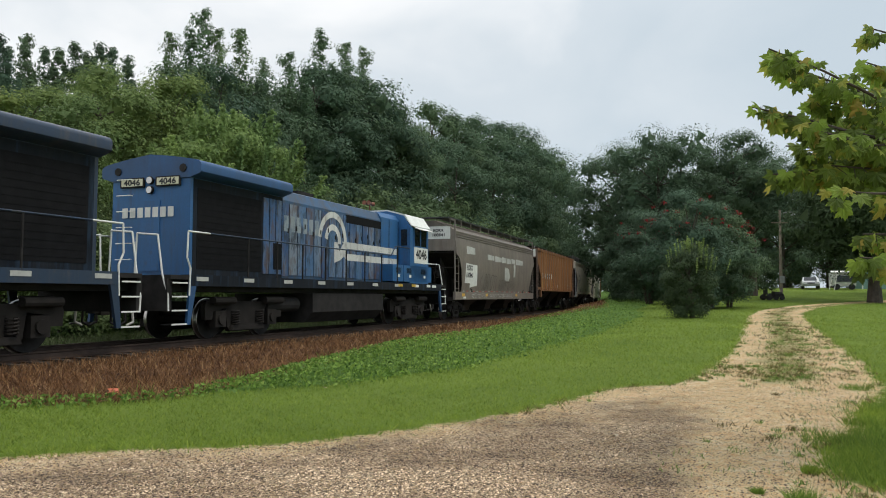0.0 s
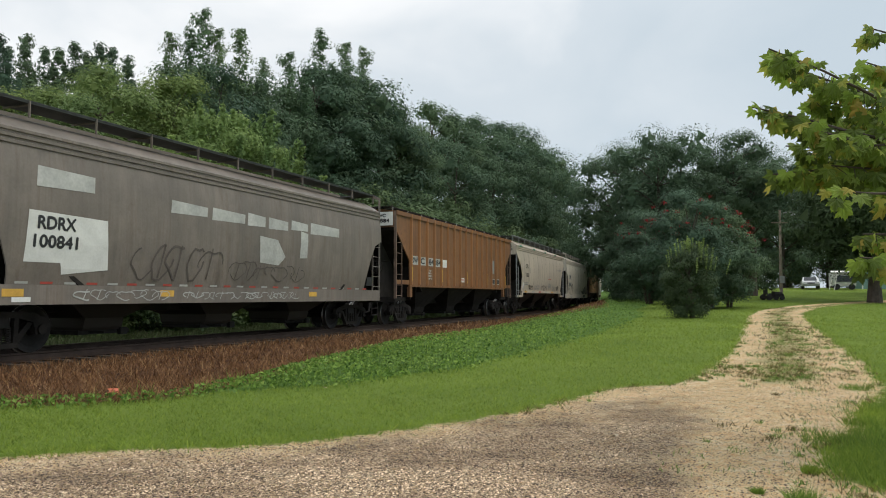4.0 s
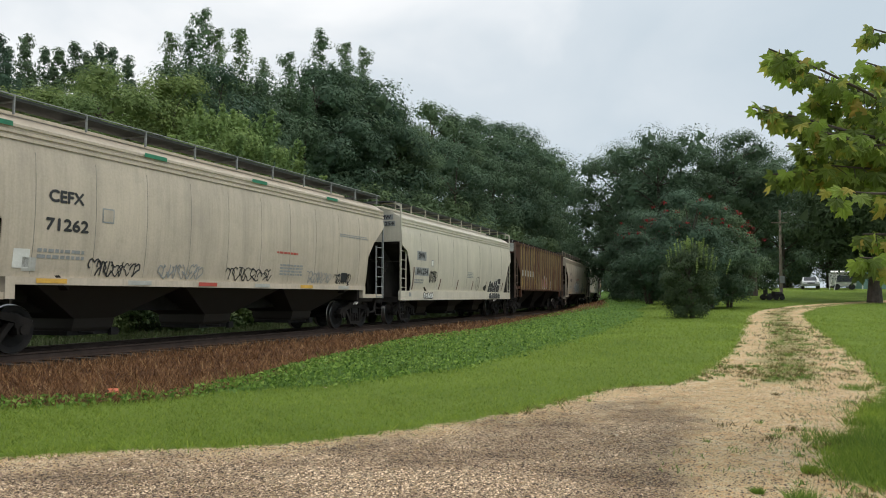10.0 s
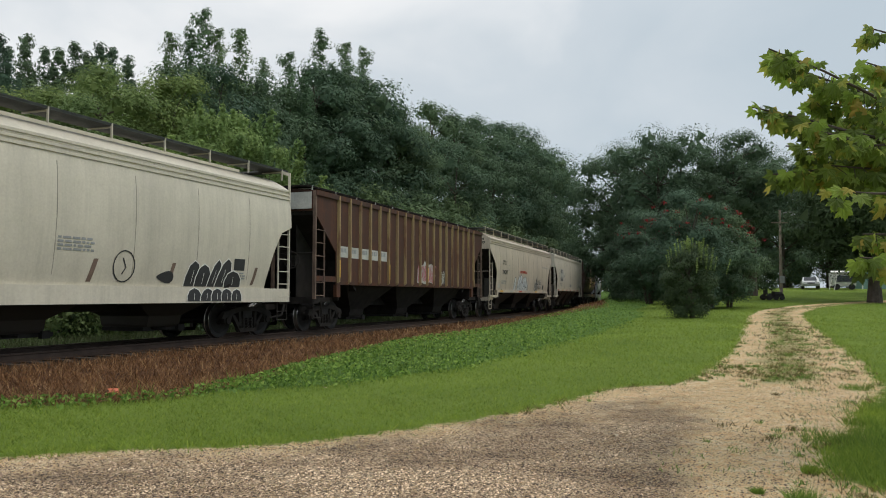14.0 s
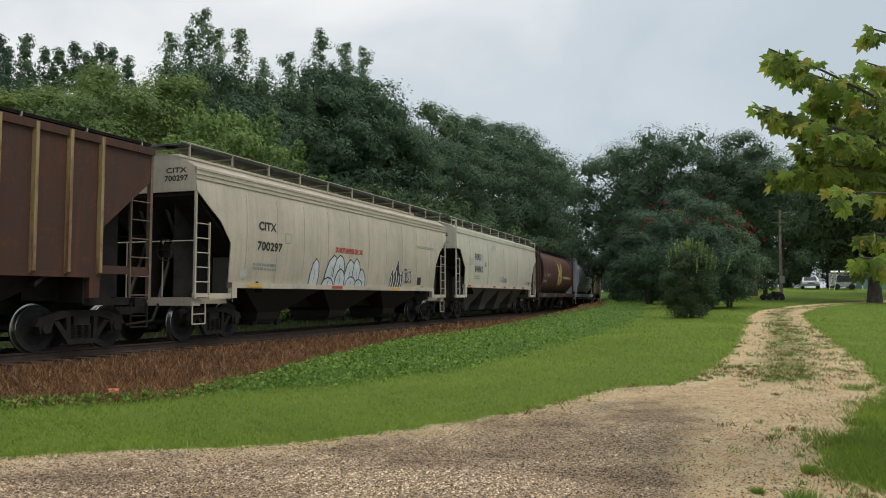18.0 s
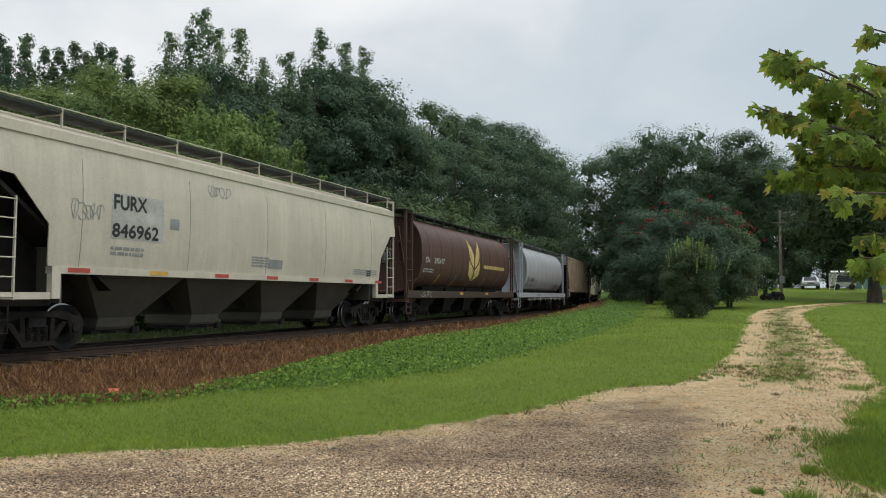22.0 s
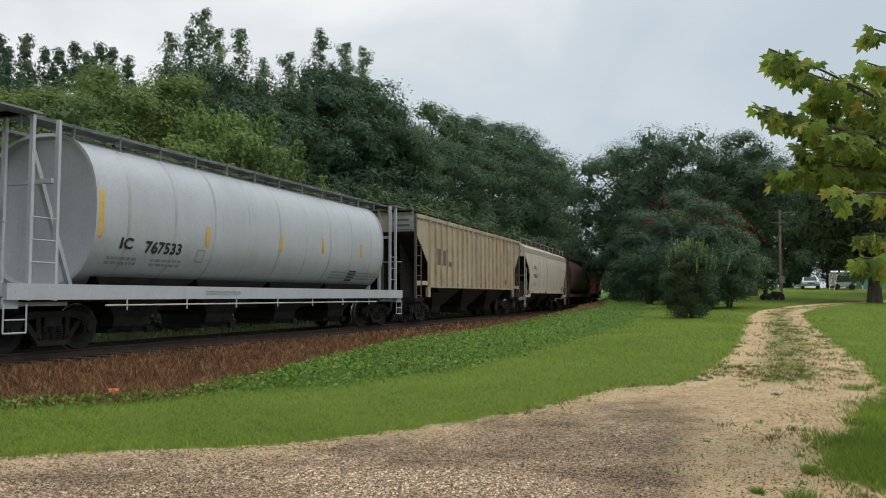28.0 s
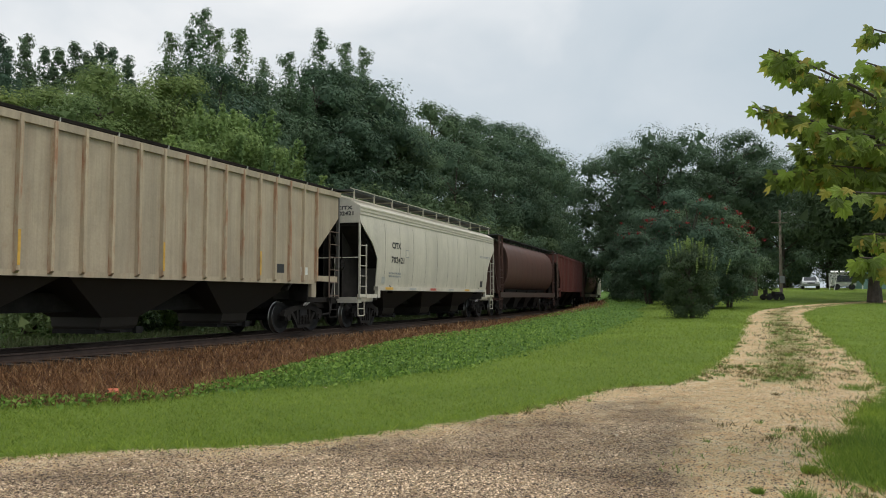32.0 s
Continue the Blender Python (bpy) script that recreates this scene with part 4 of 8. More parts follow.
def decal(car, name, polys, mat, yside, lift=0.006, label=""):
    """polys: outlines as lists of (x, z)."""
    bm = bmesh.new()
    for pts in polys:
        bm.faces.new([bm.verts.new((x, lift, z)) for x, z in pts])
    bmesh.ops.remove_doubles(bm, verts=bm.verts, dist=1e-4)
    drape(bm, yside)
    for f in bm.faces:
        f.normal_update()
        if f.normal.y < 0:
            f.normal_flip()
    me = bpy.data.meshes.new(name)
    bm.to_mesh(me)
    bm.free()
    return part(name, me, mat, car, label)


def patch(car, x0, x1, z0, z1, mat, yside, name="panel", lift=0.005, label=""):
    return decal(car, name, [[(x0, z0), (x1, z0), (x1, z1), (x0, z1)]], mat, yside, lift, label)


FONTS = {}


def glyphs(body):
    """The letters as flat outlines, one mesh, scaled to a unit box."""
    cu = bpy.data.curves.new("text", "FONT")
    cu.body, cu.resolution_u = body, 3
    ob = new("text", cu)
    me = bpy.data.meshes.new_from_object(ob)
    bpy.data.objects.remove(ob)
    bpy.data.curves.remove(cu)
    co = np.array([v.co[:] for v in me.vertices])
    lo, hi = co.min(0), co.max(0)
    co = (co - lo) / np.maximum(hi - lo, 1e-6)
    faces = [list(p.vertices) for p in me.polygons]
    bpy.data.meshes.remove(me)
    return co, faces


def lettering(car, body, x0, x1, z0, z1, mat, yside, lift=0.009, bold=0.013):
    """Lettering on the camera's side, from x0 (its start) to the smaller x1."""
    if body not in FONTS:
        FONTS[body] = glyphs(body)
    co, faces = FONTS[body]
    bm = bmesh.new()
    for k in ((0.0, 0.0),) if not bold else ((-bold, 0), (bold, 0), (0, bold), (0, -bold)):
        vs = [bm.verts.new((x0 + (x1 - x0) * c[0] + k[0], lift + 0.0004 * (k[0] + 2 * k[1]) / max(bold, 1e-6), z0 + (z1 - z0) * c[1] + k[1])) for c in co]
        for f in faces:
            try:
                bm.faces.new([vs[i] for i in f][::-1])
            except ValueError:
                pass
    for v in bm.verts:
        v.co.y += float(yside(v.co.z))
    me = bpy.data.meshes.new("lettering")
    bm.to_mesh(me)
    bm.free()
    return part("lettering", me, mat, car)


def end_lettering(car, body, x, y0, y1, z0, z1, mat):
    """Lettering on the end that faces forward, read from in front: from y0 to the larger y1."""
    if body not in FONTS:
        FONTS[body] = glyphs(body)
    co, faces = FONTS[body]
    me = bpy.data.meshes.new("lettering")
    vs, fs, b = [], [], 0.009
    for i, (u, w) in enumerate(((-b, 0), (b, 0), (0, b), (0, -b))):
        fs += [[j + len(vs) for j in f] for f in faces]
        vs += [(x + 0.0004 * i, y0 + (y1 - y0) * c[0] + u, z0 + (z1 - z0) * c[1] + w) for c in co]
    me.from_pydata(vs, [], fs)
    return part("lettering", me, mat, car)


def end_patch(car, x, y0, y1, z0, z1, mat, name="panel"):
    bm = bmesh.new()
    bx(bm, x - 0.01, x, y0, y1, z0, z1)
    return part(name, bm, mat, car)


def small_print(car, x0, x1, z0, z1, rows, mat, yside, seed=1):
    """Lines of print too small to read, as bars."""
    r = random.Random(seed)
    polys, h = [], (z1 - z0) / (rows * 1.7)
    for k in range(rows):
        z, x = z1 - k * h * 1.7, x0
        while x > x1 + 0.05:
            w = min(r.uniform(0.06, 0.22), x - x1)
            polys.append([(x, z), (x - w, z), (x - w, z - h), (x, z - h)])
            x -= w + 0.035
    decal(car, "lettering", polys, mat, yside, 0.007)


def stroke(pts, w):
    """A ribbon along a line of (x, z) points as quads."""
    out = []
    n = len(pts)
    off = []
    for i in range(n):
        a, b = pts[max(0, i - 1)], pts[min(n - 1, i + 1)]
        dx, dz = b[0] - a[0], b[1] - a[1]
        l = math.hypot(dx, dz) or 1e-6
        off.append((-dz / l * w / 2, dx / l * w / 2))
    for i in range(n - 1):
        (ax, az), (bx_, bz) = pts[i], pts[i + 1]
        (ox, oz), (px, pz) = off[i], off[i + 1]
        out.append([(ax + ox, az + oz), (bx_ + px, bz + pz), (bx_ - px, bz - pz), (ax - ox, az - oz)])
    return out


def scrawl(car, x0, x1, z0, z1, mat, yside, seed, w=0.035, turns=6, lift=0.010, wild=1.0):
    """A spray-painted scribble of looping strokes."""
    r = random.Random(seed)
    polys = []
    step = (x1 - x0) / turns
    for k in range(turns):
        cx, hz = x0 + (k + 0.5) * step, (z1 - z0)
        cz = z0 + hz * r.uniform(0.38, 0.6)
        rx, rz, ph, lean = abs(step) * r.uniform(0.4, 0.75), hz * r.uniform(0.3, 0.5), r.uniform(0, 6.3), r.uniform(-0.3, 0.5)
        span = r.uniform(3.2, 6.2)
        pts = []
        for i in range(15):
            a = ph + span * i / 14
            z = min(z1, max(z0, cz + rz * math.sin(a) * (1 + 0.25 * wild * math.sin(3 * a))))
            pts.append((cx + rx * math.cos(a) * (1 + 0.2 * wild * math.cos(2 * a)) - lean * (z - cz), z))
        polys += stroke(pts, w * r.uniform(0.7, 1.3))
        if r.random() < 0.6:
            polys += stroke([(cx - step * 0.2, z0 + 0.05 * hz), (cx + step * 0.1, z1 - 0.1 * hz)], w)
    decal(car, "graffiti", polys, mat, yside, lift, "spray-painted scribble")


def bubble_letters(car, x0, x1, z0, z1, n, fill, line, yside, seed, w=0.05):
    """Rounded spray-painted letter shapes with an outline."""
    r = random.Random(seed)
    step = (x1 - x0) / n
    polys, rim = [], []
    for k in range(n):
        cx = x0 + (k + 0.5) * step
        top, low, lean = z1 - (z1 - z0) * r.uniform(0, 0.3), z0, r.uniform(-0.15, 0.25)
        ring = []
        for i in range(18):
            a = i * math.tau / 18
            q = 1 + 0.13 * math.sin(3 * a + k)
            zz = (top + low) / 2 + (top - low) / 2 * math.sin(a) * min(q, 1.0)
            ring.append((cx + abs(step) * 0.58 * math.cos(a) * q - lean * (zz - low), zz))
        polys.append(ring)
        rim += stroke(ring + ring[:1], w)
        rim += stroke([(cx + step * 0.1, low + 0.1 * (top - low)), (cx - step * 0.05 - lean * 0.4 * (top - low), low + 0.55 * (top - low))], w)
    for i, ring in enumerate(polys):
        decal(car, "graffiti", [ring], fill, yside, 0.010 + 0.0015 * (i % 3), "spray-painted letter shape")
    decal(car, "graffiti", rim, line, yside, 0.0155, "spray-painted outline")


def arch_letters(car, rows, fill, line, yside, w=0.045):
    """Overlapping spray-painted arches: (middle, half width, foot, height, lean)."""
    for i, (cx, hw, z0, h, lean) in enumerate(rows):
        ring = [(cx + hw * u + lean * v, z0 + h * v) for u, v in ((1, 0), (1.02, 0.4), (0.72, 0.8), (0.1, 1.0), (-0.55, 0.86), (-0.95, 0.5), (-1, 0.0))]
        decal(car, "graffiti", [ring], fill, yside, 0.010 + 0.002 * i, "spray-painted letter shape")
        decal(car, "graffiti", stroke(ring, w) + stroke([(cx, z0 + 0.12 * h), (cx + lean * 0.5, z0 + 0.6 * h)], w * 0.5), line, yside, 0.0112 + 0.002 * i, "spray-painted outline")


# ---- parts that all the hopper cars share ----
def ladder(car, xa, xb, y, z0, z1, za, mat, rungs=5, name="ladder"):
    """Two stiles and rungs on the side: the stile at xa reaches za, the one at xb reaches z1."""
    bm = bmesh.new()
    beam(bm, (xa, y, z0), (xa, y, za), 0.062, 0.045, (1, 0, 0))
    beam(bm, (xb, y, z0), (xb, y, z1), 0.045, 0.03, (1, 0, 0))
    for k in range(rungs):
        z = z0 + 0.06 + (z1 - z0 - 0.12) * k / (rungs - 1)
        rod(bm, (xa, y + 0.02, z), (xb, y + 0.02, z), 0.014, 6)
    return part(name, bm, mat, car)


def end_gear(car, half, e, mat, inset, stirrup=True):
    """Coupler, end sill, hand rail, brake gear at the end e (+1 forward, -1 back)."""
    X = half - inset
    bm = bmesh.new()
    bx(bm, *sorted((e * (X - 0.35), e * X)), -1.42, 1.42, 0.86, 1.06)
    for y in (-1.2, 1.2):
        bx(bm, *sorted((e * (X - 1.6), e * (X - 0.35))), y - 0.06, y + 0.06, 0.9, 1.05)
    part("end_sill", bm, mat, car)
    bm = bmesh.new()
    bx(bm, *sorted((e * (X - 0.1), e * (half - 0.18))), -0.09, 0.09, 0.68, 0.86)
    prism(bm, [(e * (half - 0.3), -0.15, 0.66), (e * (half - 0.02), -0.16, 0.66), (e * (half + 0.03), 0.05, 0.66), (e * (half - 0.12), 0.14, 0.66), (e * (half - 0.32), 0.12, 0.66)], (0, 0, 0.28))
    part("coupler", bm, M_GRIME_SHADE, car)
    bm = bmesh.new()
    tube(bm, [(e * (X - 0.02), 0.45, 0.9), (e * (X + 0.25), 0.5, 0.5), (e * (half - 0.05), 0.2, 0.42)], 0.035, 8)
    part("air_hose", bm, M_BLACK, car)
    bm = bmesh.new()
    rod(bm, (e * (X - 0.02), -1.45, 2.42), (e * (X - 0.02), 1.45, 2.42), 0.016, 6)
    for y in (-0.55, 0.55):
        rod(bm, (e * (X - 0.02), y, 1.05), (e * (X - 0.02), y, 2.42), 0.016, 6)
    part("hand_rail", bm, mat, car)
    if stirrup:
        for y in (1.45, -1.45):
            bm = bmesh.new()
            x0, x1 = e * (X - 0.02), e * (X - 0.5)
            tube(bm, [(x0, y, 0.95), (x0, y, 0.42), (x1, y, 0.42), (x1, y, 0.95)], 0.018, 6)
            rod(bm, (x0, y, 0.66), (x1, y, 0.66), 0.014, 6)
            part("step", bm, mat, car)
    bm = bmesh.new()
    bx(bm, *sorted((e * (X - 1.75), e * (X - 0.2))), -0.25, 0.25, 0.62, 0.95)
    part("draft_sill", bm, M_BLACK, car)


def brake_wheel(car, half, inset, mat, y=0.75, z=2.2):
    bm = bmesh.new()
    n, x = 16, half - inset + 0.12
    ring = [(x, y + 0.26 * math.cos(i * math.tau / n), z + 0.26 * math.sin(i * math.tau / n)) for i in range(n + 1)]
    tube(bm, ring, 0.017, 6)
    for i in range(0, n, 4):
        rod(bm, (x, y, z), ring[i], 0.012, 5)
    bx(bm, x - 0.14, x - 0.02, y - 0.12, y + 0.12, z - 0.18, z + 0.14)
    part("brake_wheel", bm, mat, car)


def hoppers(car, half, mat, n=3, top=1.5, y=1.35):
    """Discharge bays under the body with their gates."""
    span = (half - 3.0) * 2 / n
    for k in range(n):
        cx = -(half - 3.0) + span * (k + 0.5)
        bm = bmesh.new()
        a, b = span * 0.5 - 0.03, 0.55
        rings = []
        for z, hx, hy in ((top, a, y), (0.62, b, 0.75), (0.42, b, 0.7), (0.36, b * 0.96, 0.66)):
            rings.append([(cx - hx, -hy, z), (cx + hx, -hy, z), (cx + hx, hy, z), (cx - hx, hy, z), (cx - hx, -hy, z)])
        loft(bm, rings, False)
        bm.faces.new([bm.verts.new(p) for p in rings[-1][:4]])
        part("hopper_bay", bm, mat, car)
        bm = bmesh.new()
        bx(bm, cx - 0.85, cx + 0.6, -0.62, 0.62, 0.27, 0.36)
        rod(bm, (cx + 0.3, 0.6, 0.33), (cx + 0.3, 1.05, 0.33), 0.03, 8)
        bx(bm, cx - 0.7, cx - 0.5, 0.62, 0.72, 0.24, 0.4)
        part("outlet_gate", bm, M_BLACK, car)
    bm = bmesh.new()
    bx(bm, -(half - 2.4), half - 2.4, -0.32, 0.32, 0.75, 1.15)
    part("centre_sill", bm, M_BLACK, car)


def roof_walk(car, half, inset, y, z, mat, posts=10, rail=0.0, wide=0.42, end=True, grate=M_ROOFWALK):
    """Grating along both edges of the roof on brackets, with cross walks at the ends; rail: height of the edge rail."""
    X = half - inset
    for s in (1, -1):
        bm = bmesh.new()
        bx(bm, -X, X, s * y - wide / 2, s * y + wide / 2, z, z + 0.035)
        for k in range(4):
            yy = s * y - wide / 2 + wide * k / 3
            bx(bm, -X, X, yy - 0.012, yy + 0.012, z + 0.035, z + 0.055)
        part("running_board", bm, grate, car)
        bm = bmesh.new()
        yo = s * (y + wide / 2)
        beam(bm, (0, yo, z - 0.27), (0, yo, z + 0.05 + rail), 0.05, 0.02, (1, 0, 0))
        beam(bm, (0, yo, z - 0.03), (0, s * (y - wide / 2), z - 0.03), 0.03, 0.03)
        me = bm_mesh("bracket", bm, mat)
        for k in range(posts):
            part("bracket", me, None, car).location.x = -X + 0.3 + (2 * X - 0.6) * k / (posts - 1)
        if rail:
            bm = bmesh.new()
            rod(bm, (-X, yo, z + 0.05 + rail), (X, yo, z + 0.05 + rail), 0.014, 6)
            part("edge_rail", bm, mat, car)
    if end:
        for e in (1, -1):
            bm = bmesh.new()
            bx(bm, *sorted((e * (X - 0.42), e * X)), -y, y, z, z + 0.05)
            part("cross_walk", bm, grate, car)


def hatches(car, half, z, mat):
    bm = bmesh.new()
    bx(bm, -(half - 1.6), half - 1.6, -0.33, 0.33, z - 0.06, z + 0.06)
    part("hatch_coaming", bm, mat, car)


def end_web(car, e, X, top):
    """Near-black plates added under the slope sheet, standing in for the recess's shade."""
    for y in (0.72, 0.0, -0.7, -1.36):
        bm = bmesh.new()
        prism(bm, [(e * (X - 0.2), y, 1.0), (e * (X - 2.6), y, 1.0), (e * (X - 2.6), y, 1.4), (e * (X - 0.2), y, top - 0.3)], (0, 0.02, 0))
        # blocks the view of the greenery behind, so the recess stays dark
        part("shade_plate", bm, M_GRIME_SHADE, car)


# ---- ribbed hopper ----
def ribbed_car(c0, c1, label, paint, rib_paint=None, ribs=17, number=None, top=4.34, edge=M_PALE, post=M_RUNG, bay=M_GRIME_SHADE):
    c, half = (c0 + c1) / 2, (c1 - c0) / 2
    car = thing("hopper_car", label, "freight car", "train")
    inset = 0.66
    X = half - inset
    flat = lambda z: 1.50
    for s in (1, -1):
        bm = bmesh.new()
        out = []
        for e in (1, -1):
            o = [(X, top), (X, 3.62), (X - 0.12, 3.55), (X - 1.38, 2.48), (X - 1.42, 1.56)]
            out += [(e * x, z) for x, z in (o if e == 1 else o[::-1])]
        prism(bm, [(x, s * 1.46, z) for x, z in out], (0, s * 0.04, 0))
        part("side_sheet", bm, paint, car)
        bm = bmesh.new()
        bx(bm, -X, X, *sorted((s * 1.50, s * 1.56)), top - 0.14, top + 0.02)
        part("top_chord", bm, paint, car)
        bm = bmesh.new()
        bx(bm, -X + 1.42, X - 1.42, *sorted((s * 1.44, s * 1.505)), 1.46, 1.575)
        part("side_sill", bm, paint, car)
    shape = bmesh.new()
    prism(shape, [(-0.055, 1.50, 1.5), (0.055, 1.50, 1.5), (0.035, 1.585, 1.56), (-0.035, 1.585, 1.56)], (0, 0, top - 1.5 - 0.06))
    me = bm_mesh("rib", shape, rib_paint or paint)
    for k in range(ribs):
        x = -(X - 1.48) + 2 * (X - 1.48) * k / (ribs - 1)
        r = part("rib", me, None, car)
        r.location.x = x
        r = part("rib", me, None, car)
        r.location.x, r.rotation_euler.z = -x, math.pi
    bm = bmesh.new()
    loft(bm, [[(x, -1.5, top), (x, -0.9, top + 0.08), (x, 0, top + 0.12), (x, 0.9, top + 0.08), (x, 1.5, top), (x, 1.5, top - 0.05), (x, -1.5, top - 0.05), (x, -1.5, top)] for x in (-X, X)])
    part("roof", bm, paint, car)
    for e in (1, -1):
        bm = bmesh.new()
        bx(bm, *sorted((e * (X - 0.04), e * X)), -1.46, 1.46, 3.72, top)
        part("end_sheet", bm, paint, car)
        bm = bmesh.new()
        prism(bm, [(e * (X - 0.06), -1.44, 3.72), (e * (X - 2.9), -1.44, 1.35), (e * (X - 2.9), -1.44, 1.25), (e * (X - 0.06), -1.44, 3.6)], (0, 2.88, 0))
        # near-black colour stands for the shaded underside, besides its grime
        part("slope_sheet", bm, M_GRIME_SHADE, car)
        bm = bmesh.new()
        bx(bm, *sorted((e * (X - 1.75), e * (X - 1.7))), -1.4, 1.4, 0.95, 2.25)
        part("bolster_web", bm, M_GRIME_SHADE, car)
        for y, h in ((-1.47, top), (1.47, top), (-0.75, 3.75), (0.0, 3.75)):
            bm = bmesh.new()
            beam(bm, (e * (X - 0.03), y, 1.0), (e * (X - 0.03), y, h), 0.10, 0.07, (1, 0, 0))
            part("end_post", bm, post, car)
        end_web(car, e, X, 3.6)
        for y in (1.49, -1.49):
            ladder(car, e * (X - 0.04), e * (X - 0.6), y, 1.05, 3.2, 1.1, M_RUNG, 6)
        for s in (1, -1):
            bm = bmesh.new()
            bx(bm, *sorted((e * (X - 1.68), e * (X - 1.42))), *sorted((s * 1.38, s * 1.5)), 1.06, 1.46)
            part("bolster_end", bm, paint, car)
            bm = bmesh.new()
            bx(bm, *sorted((e * (X - 1.42), e * (X - 0.05))), *sorted((s * 1.42, s * 1.48)), 1.55, 1.72)
            part("side_strap", bm, paint, car)
        end_gear(car, half, e, M_GRIME_SHADE, inset)
        truck(car, e * (half - 2.1))
    hoppers(car, half, bay)
    roof_walk(car, half, 0.5, 1.05, top + 0.12, edge, 12, 0.0, 0.5, True, M_GRIME_SHADE)
    hatches(car, half, top + 0.16, M_GRIME_SHADE)
    brake_wheel(car, half, inset, M_GRIME_SHADE)
    CARS.append((car, c, half - 2.1))
    return car, c, half, flat


# ---- round-sided hopper ----
def curved_side(top):
    zs = [0.8, 1.3, 1.6, 2.1, 2.7, 3.2, 3.6, top - 0.28, top]
    ys = [1.40, 1.44, 1.50, 1.555, 1.585, 1.575, 1.55, 1.50, 1.49]
    return lambda z: np.interp(z, zs, ys)


def round_car(c0, c1, label, paint, cut, panel, sill=(1.30, 1.44), deep=False, top=4.26, crest=4.55, walk_z=4.6, seams=10, slope=None, rail=0.14, lip=3, inset=0.8, ladder_mat=None, tall_post=False, bays=3):
    """cut: (distance in from the end, height) of the lower side edge; panel: lower edge of the end panel."""
    c, half = (c0 + c1) / 2, (c1 - c0) / 2
    car = thing("hopper_car", label, "freight car", "train")
    X = half - inset
    yside = curved_side(top)
    xs = sorted({*(d for d, _ in cut)})
    xs = [0.0] + [d for d in xs if d > 0] + [cut[-1][0] + 0.02]
    low = lambda d: float(np.interp(d, [p[0] for p in cut] + [cut[-1][0] + 0.01], [p[1] for p in cut] + [sill[1]]))
    stations = [(X - d, low(d)) for d in xs] + [(x, sill[1]) for x in np.linspace(X - xs[-1] - 0.5, -(X - xs[-1] - 0.5), 12)] + [(-(X - d), low(d)) for d in reversed(xs)]
    for s in (1, -1):
        bm = bmesh.new()
        rings = []
        for x, z0 in stations:
            rings.append([(x, s * float(yside(z)), z) for z in np.linspace(z0, top, 14)])
        loft(bm, rings, False)
        bmesh.ops.recalc_face_normals(bm, faces=bm.faces)
        bmesh.ops.solidify(bm, geom=bm.faces[:], thickness=0.03)
        smooth(part("side_sheet", bm, paint, car), 50)
        for k in range(lip):
            bm = bmesh.new()
            z = top - 0.30 + k * 0.115 if lip > 1 else top - 0.2
            h = 0.085 if lip > 1 else 0.22
            y0 = float(yside(z)) - 0.02
            prism(bm, [(-X, s * y0, z), (-X, s * (y0 + 0.05), z + 0.015), (-X, s * (y0 + 0.05), z + h - 0.015), (-X, s * y0, z + h)], (2 * X, 0, 0))
            part("top_moulding", bm, paint, car)
        bm = bmesh.new()
        if deep:
            prism(bm, [(-X - 0.02, s * 1.42, 0.93), (X + 0.02, s * 1.42, 0.93), (X + 0.02, s * 1.42, 1.30), (-X - 0.02, s * 1.42, 1.30)], (0, s * 0.1, 0))
        else:
            a = cut[-1][0] + 0.1
            bx(bm, -X + a, X - a, *sorted((s * 1.36, s * 1.53)), *sill)
            for e in (1, -1):
                bx(bm, *sorted((e * (X - a), e * (X - a - 0.2))), *sorted((s * 1.4, s * 1.535)), 1.04, sill[1])
                bx(bm, *sorted((e * (X - 0.05), e * (X - a))), *sorted((s * 1.4, s * 1.5)), 1.03, 1.16)
        part("side_sill", bm, paint, car)
    # weld seams down the sides
    me = None
    for k in range(seams):
        x = -(X - 2.0) + 2 * (X - 2.0) * k / max(1, seams - 1)
        if me is None:
            bm = bmesh.new()
            loft(bm, [[(-0.016, float(yside(z)) - 0.004, z), (0.0, float(yside(z)) + 0.006, z), (0.016, float(yside(z)) - 0.004, z)] for z in np.linspace(1.5, top - 0.45, 12)], False)
            me = bm_mesh("seam", bm, M_SEAM)
        part("seam", me, None, car).location.x = x
    bm = bmesh.new()
    arc = [(y, top + (crest - top) * (1 - abs(y / 1.5) ** 2.4)) for y in np.linspace(-1.5, 1.5, 21)]
    loft(bm, [[(x, y, z) for y, z in arc] + [(x, 1.5, top - 0.1), (x, -1.5, top - 0.1), (x, arc[0][0], arc[0][1])] for x in (-X + 0.05, X - 0.05)])
    smooth(part("roof", bm, paint, car), 40)
    for e in (1, -1):
        bm = bmesh.new()
        pts = [(-1.5, panel), (1.5, panel), (1.49, top)] + [(y, z - 0.01) for y, z in arc[::-1]] + [(-1.49, top)]
        prism(bm, [(e * X, y, z) for y, z in pts], (-e * 0.05, 0, 0))
        part("end_panel", bm, paint, car)
        bm = bmesh.new()
        prism(bm, [(e * (X - 0.06), -1.46, panel), (e * (X - 2.9), -1.42, 1.3), (e * (X - 2.9), -1.42, 1.2), (e * (X - 0.06), -1.46, panel - 0.1)], (0, 2.9, 0))
        # coloured near-black on pale cars too, for the shade below the end
        part("slope_sheet", bm, M_GRIME_SHADE, car)
        bm = bmesh.new()
        bx(bm, *sorted((e * (X - 1.75), e * (X - 1.7))), -1.36, 1.36, 0.95, 2.1)
        part("bolster_web", bm, slope or M_GRIME_SHADE, car)
